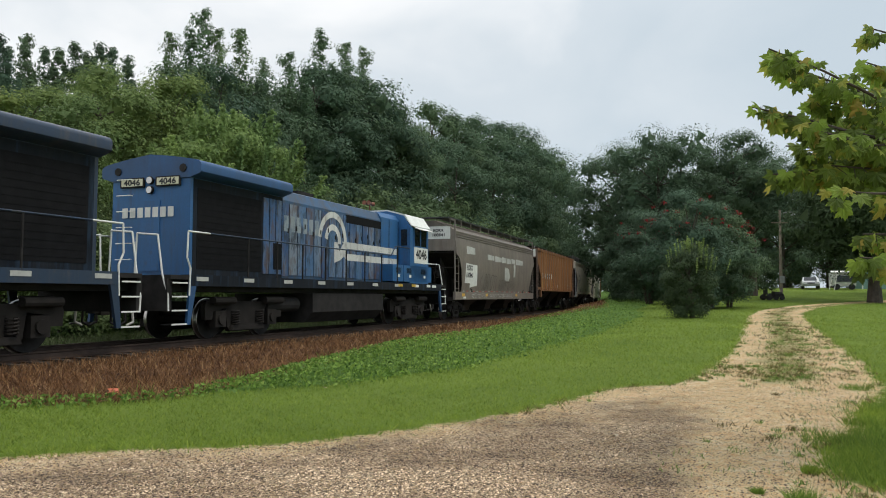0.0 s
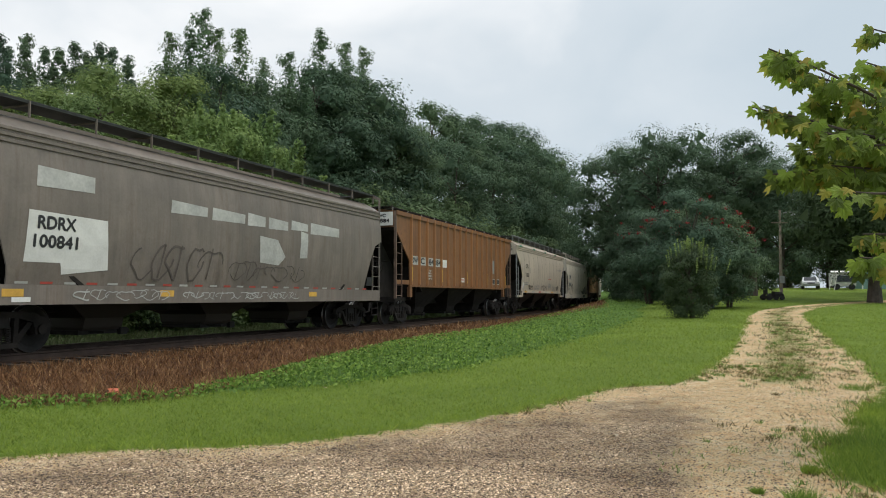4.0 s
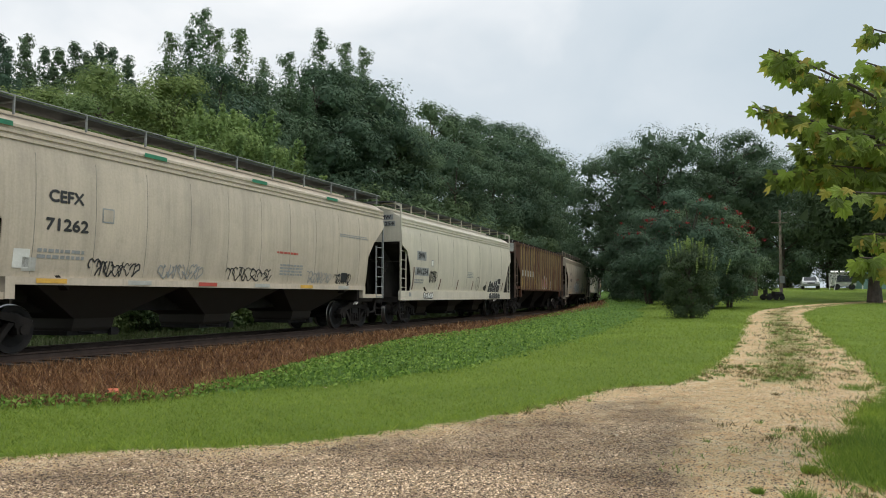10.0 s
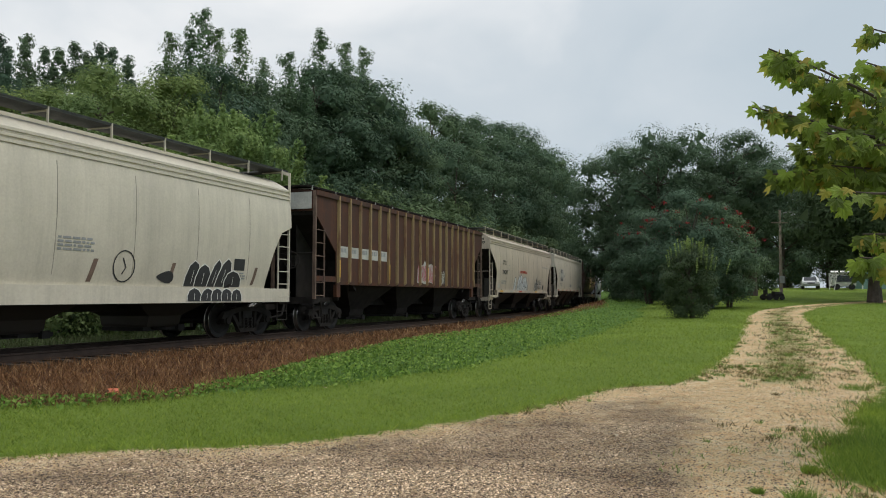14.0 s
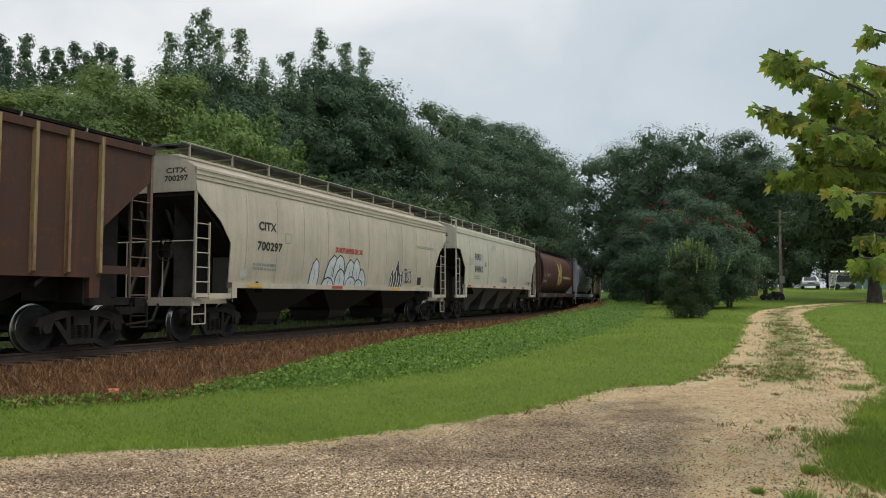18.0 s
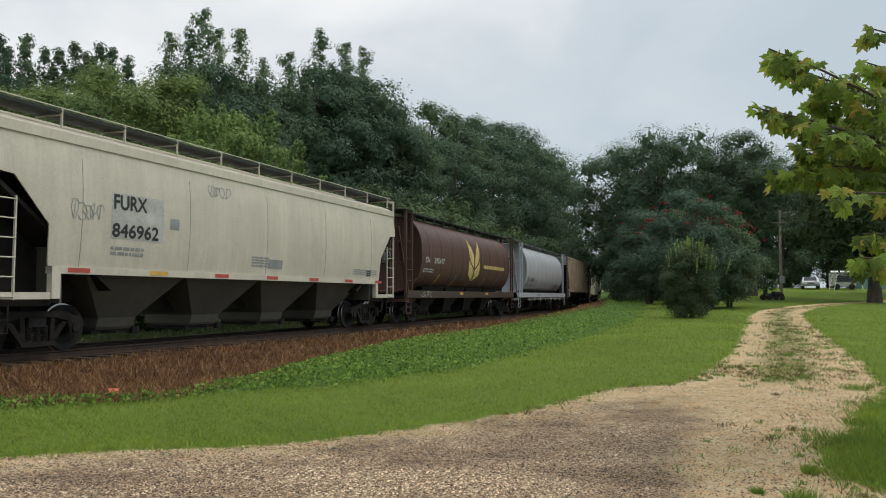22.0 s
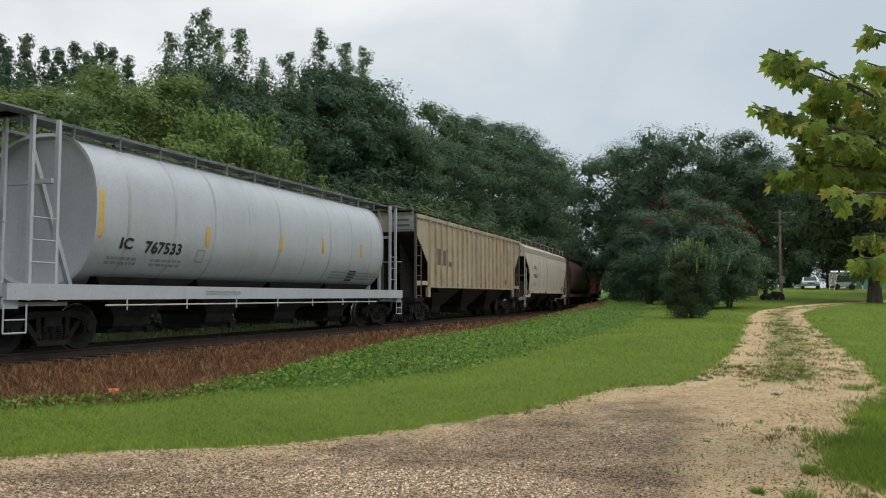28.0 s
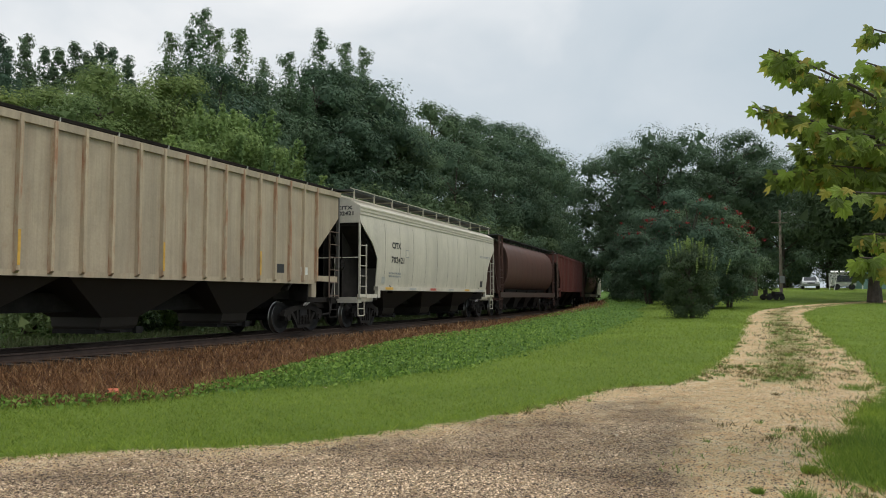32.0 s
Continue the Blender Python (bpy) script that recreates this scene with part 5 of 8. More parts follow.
        for y in (-0.6, 0.35):
            bm = bmesh.new()
            beam(bm, (e * (X - 0.15), y, 1.0), (e * (X - 0.75), y * 0.9, 2.6), 0.07, 0.05)
            beam(bm, (e * (X - 0.75), y * 0.9, 2.6), (e * (X - 0.08), y * 0.8, panel + 0.3), 0.07, 0.05)
            part("end_brace", bm, slope or M_GRIME_SHADE, car)
        end_web(car, e, X, panel)
        lm = ladder_mat or paint
        for y in (1.5, -1.5):
            ladder(car, e * (X - 0.02), e * (X - 0.55), y, 1.02, 2.9, crest + 0.05 if tall_post else panel + 0.05, lm, 6)
        if tall_post:
            for y in (1.5, -1.5):
                bm = bmesh.new()
                beam(bm, (e * (X - 0.02), y, crest), (e * (X - 0.02), y * 0.72, walk_z + 0.03), 0.09, 0.05, (1, 0, 0))
                part("end_post", bm, lm, car)
        end_gear(car, half, e, paint if slope is P_DIM else M_GRIME_SHADE, inset)
        truck(car, e * (half - 2.15))
    # the bay colours already hold the shade under the body
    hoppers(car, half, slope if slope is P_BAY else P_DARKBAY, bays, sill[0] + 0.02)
    roof_walk(car, half, inset - 0.25, 0.92, walk_z, lm, 11, rail, 0.68)
    hatches(car, half, crest + 0.04, paint)
    brake_wheel(car, half, inset, M_GRIME_SHADE)
    CARS.append((car, c, half - 2.15))
    return car, c, half, yside


# ---- cylindrical hopper ----
def cylinder_car(c0, c1, label, paint, band=None, end_inset=2.25, grate=M_ROOFWALK, post_inset=0.7, seam=None):
    c, half = (c0 + c1) / 2, (c1 - c0) / 2
    car = thing("hopper_car", label, "freight car", "train")
    X = half - end_inset
    zc, rz, ry, sq = 2.86, 1.62, 1.57, 2.5
    yside = lambda z: ry * np.clip(1 - np.abs((np.asarray(z, float) - zc) / rz) ** sq, 0.02, 1) ** (1 / sq)
    bm = bmesh.new()
    n = 40
    rnd = lambda u: math.copysign(abs(u) ** (2 / sq), u)
    shell = [(ry * rnd(math.sin(a)), zc + rz * rnd(math.cos(a))) for a in np.linspace(-math.pi, math.pi, n + 1)]
    st = [(X, 1.0), *[(x, 1.0) for x in np.linspace(X - 0.4, -X + 0.4, 10)], (-X, 1.0)]
    loft(bm, [[(x, y * k, zc + (z - zc) * k) for y, z in shell] for x, k in st], False)
    smooth(part("tank_shell", bm, paint, car), 40)
    # circumferential seams with the dirt that gathers along them
    for k in range(9):
        x = -(X - 0.9) + 2 * (X - 0.9) * k / 8
        bm = bmesh.new()
        loft(bm, [[(x + d, y * q, zc + (z - zc) * q) for y, z in shell] for d, q in ((-0.05, 1.0005), (-0.015, 1.004), (0.015, 1.004), (0.05, 1.0005))], False)
        smooth(part("seam", bm, seam or paint, car), 60)
    for e in (1, -1):
        bm = bmesh.new()
        rings = [[(e * (X + d), y * k, zc + (z - zc) * k) for y, z in shell] for d, k in ((0.03, 1.012), (0.03, 0.97), (-0.12, 0.95), (-0.25, 0.6), (-0.3, 0.02))]
        loft(bm, rings, False)
        loft(bm, [[(e * (X + d), y * k, zc + (z - zc) * k) for y, z in shell] for d, k in ((0.03, 1.012), (-0.05, 1.012))], False)
        smooth(part("end_head", bm, paint, car), 40)
        # stiff struts, posts and ladder of the end platform
        P0, P1 = e * (half - post_inset), e * (half - post_inset - 0.56)
        for px, y in ((P0, 1.42), (P0, 0.72), (P0, -0.72), (P0, -1.42), (P1, 1.45), (P1, -1.45)):
            bm = bmesh.new()
            beam(bm, (px, y, 1.0), (px, y, 4.48), 0.09, 0.065, (1, 0, 0))
            part("end_post", bm, band or paint, car)
        for y in (0.95, -0.95):
            bm = bmesh.new()
            beam(bm, (e * (X + 0.05), y, 1.25), (e * (half - post_inset - 0.5), y * 0.9, 3.9), 0.12, 0.08)
            part("strut", bm, band or paint, car)
        bm = bmesh.new()
        beam(bm, (e * (half - post_inset - 0.5), -1.4, 3.3), (e * (half - post_inset - 0.5), 1.4, 3.3), 0.09, 0.09)
        part("end_brace", bm, band or paint, car)
        bm = bmesh.new()
        for y in (1.47, -1.47):
            for k in range(4):
                z = 1.3 + 0.42 * k
                rod(bm, (P0, y, z), (P1, y, z), 0.014, 6)
        part("ladder", bm, band or paint, car)
        bm = bmesh.new()
        bx(bm, *sorted((e * (X - 0.6), e * (half - 0.65))), -1.4, 1.4, 0.98, 1.08)
        part("end_platform", bm, M_GRIME_SHADE, car)
        end_gear(car, half, e, band or paint, 0.66)
        truck(car, e * (half - 2.1))
        bm = bmesh.new()
        bx(bm, *sorted((e * (half - 1.35), e * (half - 0.45))), -1.5, 1.5, 4.5, 4.54)
        part("cross_walk", bm, grate, car)
    for s in (1, -1):
        bm = bmesh.new()
        prism(bm, [(-(half - 0.7), s * 1.36, 1.02), (half - 0.7, s * 1.36, 1.02), (half - 0.7, s * 1.36, 1.32), (-(half - 0.7), s * 1.36, 1.32)], (0, s * 0.14, 0))
        part("side_sill", bm, band or P_SILLDIRT, car)
    roof_walk(car, half, 0.9, 0.8, 4.5, grate, 14, 0.0, 0.6, False, grate)
    hoppers(car, half, M_BLACK, 4, 1.5, 1.2)
    brake_wheel(car, half, post_inset, M_GREY, 0.55, 2.7)
    CARS.append((car, c, half - 2.1))
    return car, c, half, yside
# ---- the cars in the order of the train ----

SMW_CUT = [(0.0, 3.05), (0.5, 2.86), (0.85, 2.3), (1.1, 1.62), (1.12, 1.5)]
ROUND_CUT = [(0.0, 3.62), (0.25, 3.42), (0.9, 2.95), (1.32, 2.45), (1.36, 1.52)]
FURX_CUT = [(0.0, 3.32), (0.45, 3.28), (1.22, 2.45), (1.26, 1.75)]


def grey_hopper():
    car, c, half, y = round_car(-65.0, -47.1, "grimy grey-brown round-sided hopper car with pasted white patches", P_GREY, SMW_CUT, 3.2, sill=(1.3, 1.3), deep=True, top=4.13, crest=4.60, walk_z=4.71, seams=0, rail=0.0, tall_post=True)
    X = lambda s: c - s
    decal(car, "panel", [[(X(-62.74), 2.68), (X(-60.85), 2.62), (X(-60.75), 1.62), (X(-61.9), 1.5), (X(-61.95), 1.72), (X(-62.78), 1.72)]], M_WHITE, y)
    lettering(car, "RDRX", X(-62.53), X(-61.66), 2.35, 2.58, M_INK, y, 0.012)
    lettering(car, "100841", X(-62.6), X(-61.59), 2.0, 2.23, M_INK, y, 0.012)
    for s0, s1, z0, z1 in ((-62.56, -61.19, 3.13, 3.52), (-58.94, -57.66, 2.99, 3.29), (-57.47, -56.13, 2.96, 3.27), (-56.0, -55.2, 2.95, 3.29), (-55.03, -54.07, 2.94, 3.26), (-53.88, -52.98, 3.0, 3.28), (-52.81, -51.04, 2.96, 3.3), (-53.37, -52.97, 2.2, 3.0)):
        decal(car, "panel", [[(X(s0), z1), (X(s1), z1 - 0.05), (X(s1) + 0.02, z0 + 0.02), (X(s0) + 0.03, z0)]], M_PALE, y)
    decal(car, "panel", [[(X(-55.46), 2.72), (X(-54.6), 2.66), (X(-54.17), 2.2), (X(-54.5), 1.95), (X(-55.4), 2.0)]], M_PALE, y)
    end_patch(car, half - 0.8 + 0.014, 0.0, 1.28, 3.75, 4.34, M_WHITE)
    end_lettering(car, "RDRX", half - 0.8 + 0.018, 0.45, 0.95, 4.08, 4.2, M_INK)
    end_lettering(car, "100841", half - 0.8 + 0.018, 0.42, 1.0, 3.87, 4.0, M_INK)
    faded = plain("faded_spray", (0.105, 0.087, 0.074), 0.7, 0, 0.3, 3)
    scrawl(car, X(-60.0), X(-57.2), 1.45, 2.35, faded, y, 3, 0.05, 5)
    scrawl(car, X(-56.6), X(-53.2), 1.5, 2.0, faded, y, 5, 0.03, 7)
    strip = lambda z: 1.522
    scrawl(car, X(-61.5), X(-59.0), 1.0, 1.25, M_PALE, strip, 8, 0.022, 7)
    scrawl(car, X(-58.4), X(-53.4), 1.02, 1.22, M_PALE, strip, 9, 0.02, 16)
    for k in range(26):
        s = -62.9 + k * 0.55
        patch(car, X(s), X(s + 0.28), 1.315, 1.36, M_RED if k % 2 else M_PALE, y, "reflector", 0.02)
    for s, m in ((-63.2, M_YELLOW), (-59.2, M_YELLOW), (-52.8, M_YELLOW)):
        patch(car, X(s), X(s + 0.45), 1.08, 1.22, m, strip, "reflector", 0.006)
    patch(car, X(-63.0), X(-62.6), 0.98, 1.07, M_WHITE, strip, "reflector", 0.006)
    patch(car, X(-48.9), X(-48.4), 1.45, 1.75, M_INK, y, "panel")


def orange_hopper():
    car, c, half, y = ribbed_car(-47.1, -28.8, "rust-stained orange ribbed hopper car", P_ORANGE, P_ORANGE_RIB)
    X = lambda s: c - s
    x0, n = half - 0.66 - 1.48, 17
    gap = 2 * x0 / (n - 1)
    for k, word in enumerate(("DW", "C", "384", "884", "")):
        a, b = x0 - gap * k - 0.07, x0 - gap * (k + 1) + 0.07
        patch(car, a, b, 2.36, 2.70, M_WHITE if k > 3 else M_PALE, y)
        if word:
            m = (a + b) / 2
            w = 0.11 * len(word) + 0.1
            lettering(car, word, m + w, m - w, 2.42, 2.65, M_INK, y)
    small_print(car, x0 - gap * 2.3, x0 - gap * 2.75, 1.75, 2.2, 4, M_PALE, y)
    patch(car, x0 - gap * 7.1, x0 - gap * 7.8, 1.75, 1.95, M_WHITE, y)
    small_print(car, x0 - gap * 7.2, x0 - gap * 7.7, 1.78, 1.9, 2, M_RED, y)
    for k in (13.1, 14.1):
        patch(car, x0 - gap * k, x0 - gap * (k + 0.75), 1.72, 2.02, M_PALE, y)
        patch(car, x0 - gap * k - 0.04, x0 - gap * (k + 0.75) + 0.04, 1.76, 1.98, M_INK, y, "panel", 0.009)
    patch(car, x0 - gap * 13.3, x0 - gap * 13.7, 2.3, 3.0, M_GREY, y)
    for k in (0, 4, 8, 12, 16):
        patch(car, x0 - gap * k + 0.03, x0 - gap * k - 0.03, 1.7, 2.25, M_YELLOW, lambda z: 1.59, "reflector", 0.004)
    end_patch(car, half - 0.66 + 0.06, 0.35, 1.4, 3.78, 4.3, M_WHITE)
    end_lettering(car, "DWC", half - 0.66 + 0.066, 0.62, 1.1, 4.1, 4.22, M_INK)
    end_lettering(car, "384884", half - 0.66 + 0.066, 0.48, 1.25, 3.9, 4.03, M_INK)


def cream_hopper(c0, c1, mark, number, first, graffiti, label):
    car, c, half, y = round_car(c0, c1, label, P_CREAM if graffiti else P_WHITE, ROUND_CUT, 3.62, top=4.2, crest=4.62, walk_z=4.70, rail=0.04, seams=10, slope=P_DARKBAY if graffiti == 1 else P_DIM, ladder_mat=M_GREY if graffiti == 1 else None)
    o = c0 + 28.8
    X = lambda s: c - (s + o)
    s = first - o
    lettering(car, mark, X(s), X(s + 0.82), 2.88, 3.1, M_INK, y)
    lettering(car, number, X(s - 0.05), X(s + (0.95 if len(number) == 5 else 1.15)), 2.34, 2.56, M_INK, y)
    small_print(car, X(s - 0.2), X(s + 0.9), 1.75, 1.98, 2, M_GREY, y, 4)
    small_print(car, X(-14.4), X(-12.4), 3.0, 3.12, 2, M_GREY, y, 6)
    for a, b in ((1.3, 1.62),):
        patch(car, X(s + a), X(s + b), 2.58, 2.88, M_GREY, y)
        patch(car, X(s + a + 0.03), X(s + b - 0.03), 2.61, 2.85, P_CREAM if graffiti else P_WHITE, y, "panel", 0.008)
    end_lettering(car, mark, half - 0.8 + 0.004, 0.62, 1.22, 4.08, 4.2, M_INK)
    end_lettering(car, number, half - 0.8 + 0.004, 0.58, 1.26, 3.88, 4.01, M_INK)
    strip = lambda z: 1.537
    for k, m in enumerate((M_YELLOW, M_PALE, M_RED, M_PALE, M_YELLOW, M_PALE)):
        patch(car, X(-25.9 + k * 2.3), X(-25.2 + k * 2.3), 1.33, 1.42, m, strip, "reflector", 0.005)
    patch(car, X(-14.2), X(-13.8), 1.55, 1.85, M_INK, y)
    patch(car, X(-26.2), X(-25.9), 1.55, 1.8, M_PALE, y)
    return car, c, half, y, X


def seventy_one():
    car, c, half, y, X = cream_hopper(-28.8, -10.2, "CEFX", "71262", -25.7, 1, "cream round-sided hopper car with dark hoppers and graffiti")
    for k in range(4):
        patch(car, X(-27.2 + k * 4.0), X(-26.5 + k * 4.0), 4.14, 4.23, M_GREEN, lambda z: 1.54, "stencil", 0.006)
    for k, (a, b) in enumerate(((-24.6, -23.3), (-22.6, -21.2), (-20.2, -18.2), (-16.3, -14.9), (-14.6, -13.6))):
        scrawl(car, X(a), X(b), 1.5, 1.84, M_GREY if k % 2 else M_INK, y, 20 + k, 0.03, 7, 0.01, 2.0)
    small_print(car, X(-17.8), X(-16.6), 1.65, 2.0, 4, M_GREY, y)
    small_print(car, X(-18.0), X(-16.9), 2.25, 2.35, 1, M_RED, y)
    patch(car, X(-26.4), X(-26.05), 1.6, 1.95, M_WHITE, y)


def seven_hundred():
    car, c, half, y, X = cream_hopper(26.1, 44.8, "CITX", "700297", 29.45, 2, "cream round-sided hopper car with silver graffiti letters")
    X = lambda s: c - s
    teal = plain("teal_ink", (0.02, 0.045, 0.055), 0.6)
    arch_letters(car, [(X(32.45), 0.26, 1.42, 0.82, -0.12), (X(33.5), 0.42, 1.42, 0.98, -0.2), (X(34.0), 0.36, 1.7, 0.72, -0.1), (X(34.75), 0.36, 1.45, 0.86, -0.08), (X(35.3), 0.3, 1.5, 0.86, 0.05), (X(35.75), 0.26, 1.42, 0.6, 0.1), (X(34.1), 0.32, 1.4, 0.58, -0.05), (X(33.35), 0.34, 1.38, 0.3, 0.0), (X(34.9), 0.36, 1.38, 0.36, 0.0), (X(35.5), 0.28, 1.38, 0.28, 0.05)], M_SILVER, teal, y)
    flame = [(38.0, 1.4), (38.02, 1.75), (38.2, 2.12), (38.3, 1.88), (38.45, 2.02), (38.7, 2.5), (38.85, 2.02), (39.0, 1.9), (39.18, 2.14), (39.22, 1.7), (39.15, 1.4)]
    decal(car, "graffiti", [[(X(a), b) for a, b in flame]], M_INK, y, 0.010, "spray-painted spiked shape")
    decal(car, "graffiti", stroke([(X(a), b) for a, b in flame], 0.07), M_WHITE, y, 0.0115, "spray-painted outline")
    decal(car, "graffiti", stroke([(X(a), b - 0.03) for a, b in flame], 0.03), M_INK, y, 0.013, "spray-painted outline")
    for k in range(5):
        a = 38.12 + 0.22 * k
        decal(car, "graffiti", stroke([(X(a), 1.42), (X(a + 0.06), 1.62 + 0.2 * (k % 2)), (X(a + 0.02), 1.86 + 0.2 * (k == 2))], 0.06), M_WHITE, y, 0.0125, "spray-painted stroke")
    scrawl(car, X(39.35), X(40.05), 1.62, 2.2, M_INK, y, 12, 0.05, 6, 0.012, 2.0)
    scrawl(car, X(39.35), X(40.05), 1.66, 2.15, M_WHITE, y, 13, 0.02, 5, 0.014, 2.0)
    lettering(car, "DO NOT HAMMER ON CAR", X(33.75), X(35.65), 2.5, 2.66, M_RED, y)


def deep_white():
    car, c, half, y = round_car(-10.2, 7.7, "white round-sided hopper car with a deep side sill and graffiti", P_WHITE, SMW_CUT, 3.2, sill=(1.3, 1.3), deep=True, top=4.13, crest=4.60, walk_z=4.71, seams=7, rail=0.0, tall_post=True)
    X = lambda s: c - s
    patch(car, X(-7.85), X(-6.82), 2.55, 2.92, M_GREY, y)
    lettering(car, "SMW", X(-7.7), X(-6.98), 2.62, 2.86, M_INK, y)
    patch(car, X(-8.0), X(-6.47), 1.93, 2.26, M_GREY, y)
    lettering(car, "841254", X(-7.82), X(-6.59), 1.99, 2.21, M_INK, y)
    small_print(car, X(-8.0), X(-7.0), 1.58, 1.78, 2, M_GREY, y)
    patch(car, X(-8.2), X(-8.08), 1.35, 2.25, M_RUNG, y, "stripe", 0.006)
    for s in (-5.0, -2.6, -0.3, 2.0, 5.2):
        decal(car, "stripe", [[(X(s), 1.38), (X(s - 0.12), 1.38), (X(s + 0.02), 1.85), (X(s + 0.14), 1.85)]], M_RUNG, y)
    patch(car, X(-6.2), X(-5.95), 2.35, 2.62, M_GREY, y)
    patch(car, X(-6.17), X(-5.98), 2.38, 2.59, M_WHITE, y, "panel", 0.008)
    strip = lambda z: 1.522
    bubble_letters(car, X(-7.0), X(-5.95), 0.98, 1.25, 5, M_WHITE, M_INK, strip, 31, 0.03)
    scrawl(car, X(-6.3), X(-5.5), 1.68, 2.18, M_INK, y, 33, 0.04, 5, 0.01, 2)
    arch_letters(car, [(X(2.72), 0.26, 1.32, 0.62, -0.10), (X(3.12), 0.28, 1.32, 0.55, -0.05), (X(3.5), 0.2, 1.32, 0.68, -0.2), (X(3.85), 0.26, 1.32, 0.72, -0.22), (X(4.3), 0.34, 1.32, 0.42, 0.0)], M_INK, M_WHITE, y, 0.028)
    arch_letters(car, [(X(2.8), 0.26, 0.97, 0.32, 0.0), (X(3.25), 0.24, 0.97, 0.32, -0.05), (X(3.65), 0.24, 0.97, 0.32, 0.0), (X(4.05), 0.24, 0.97, 0.32, 0.04), (X(4.42), 0.22, 0.97, 0.31, 0.0)], M_INK, M_WHITE, strip, 0.026)
    decal(car, "graffiti", [[(X(1.54 + 0.28 + 0.28 * math.cos(a)), 1.52 + 0.13 * math.sin(a) * (1 + 0.5 * math.cos(a))) for a in np.linspace(0, 6.0, 16)]], M_INK, y, 0.01)
    ring = [(X(0.55 + 0.3 * math.cos(a)), 1.72 + 0.33 * math.sin(a)) for a in np.linspace(0, 6.283, 20)]
    decal(car, "graffiti", stroke(ring, 0.03) + stroke([(X(0.5), 1.9), (X(0.6), 1.7), (X(0.5), 1.55)], 0.03), M_INK, y, 0.01)
    small_print(car, X(-1.2), X(-0.3), 1.95, 2.25, 4, M_GREY, y)
    patch(car, X(4.3), X(4.75), 1.75, 2.05, M_INK, y)
    small_print(car, X(4.2), X(4.8), 1.5, 1.7, 3, M_GREY, y)
    patch(car, X(-8.6), X(-8.35), 1.08, 1.24, M_GREY, strip, "panel", 0.006)
    end_patch(car, half - 0.8 + 0.014, 0.5, 1.2, 4.05, 4.25, M_GREY)
    end_patch(car, half - 0.8 + 0.014, 0.42, 1.28, 3.8, 4.0, M_GREY)
    end_lettering(car, "SMW", half - 0.8 + 0.018, 0.58, 1.1, 4.08, 4.22, M_INK)
    end_lettering(car, "841254", half - 0.8 + 0.018, 0.48, 1.22, 3.83, 3.97, M_INK)


def brown_hopper():
    car, c, half, y = ribbed_car(7.7, 26.1, "dark brown ribbed hopper car with scuffed pale patches", P_BROWN, P_BROWN_RIB, 19)
    x0 = half - 0.66 - 1.48
    gap = 2 * x0 / 18
    for k in range(5):
        patch(car, x0 - gap * k - 0.07, x0 - gap * (k + 1) + 0.07, 2.36, 2.72, M_PALE, y)
        small_print(car, x0 - gap * k - 0.2, x0 - gap * (k + 1) + 0.2, 2.42, 2.66, 1, M_GREY, y, k)
    for k in (0, 5, 10):
        patch(car, x0 - gap * k + 0.03, x0 - gap * k - 0.03, 1.7, 2.25, M_YELLOW, lambda z: 1.59, "reflector", 0.004)
    pink = plain("pink_spray", (0.36, 0.12, 0.14), 0.6, 0, 0.25, 3)
    wash = [(8.7, 1.62), (8.75, 2.2), (9.0, 2.42), (9.5, 2.35), (9.75, 2.55), (10.2, 2.38), (10.7, 2.45), (11.2, 2.32), (11.35, 1.95), (11.1, 1.6), (10.4, 1.68), (9.8, 1.58), (9.2, 1.66)]
    decal(car, "graffiti", [[(x0 - gap * a, b) for a, b in wash]], M_PALE, y, 0.008, "faded silver spray-painted patch")
    for k in range(3):
        scrawl(car, x0 - gap * (8.8 + 0.85 * k), x0 - gap * (9.6 + 0.85 * k), 1.66, 2.42, pink, y, 50 + k, 0.045, 4, 0.012)
    scrawl(car, x0 - gap * 12.12, x0 - gap * 12.8, 1.6, 2.25, M_PALE, y, 62, 0.035, 5)
    end_patch(car, half - 0.66 + 0.06, 0.3, 1.4, 3.78, 4.3, M_PALE)


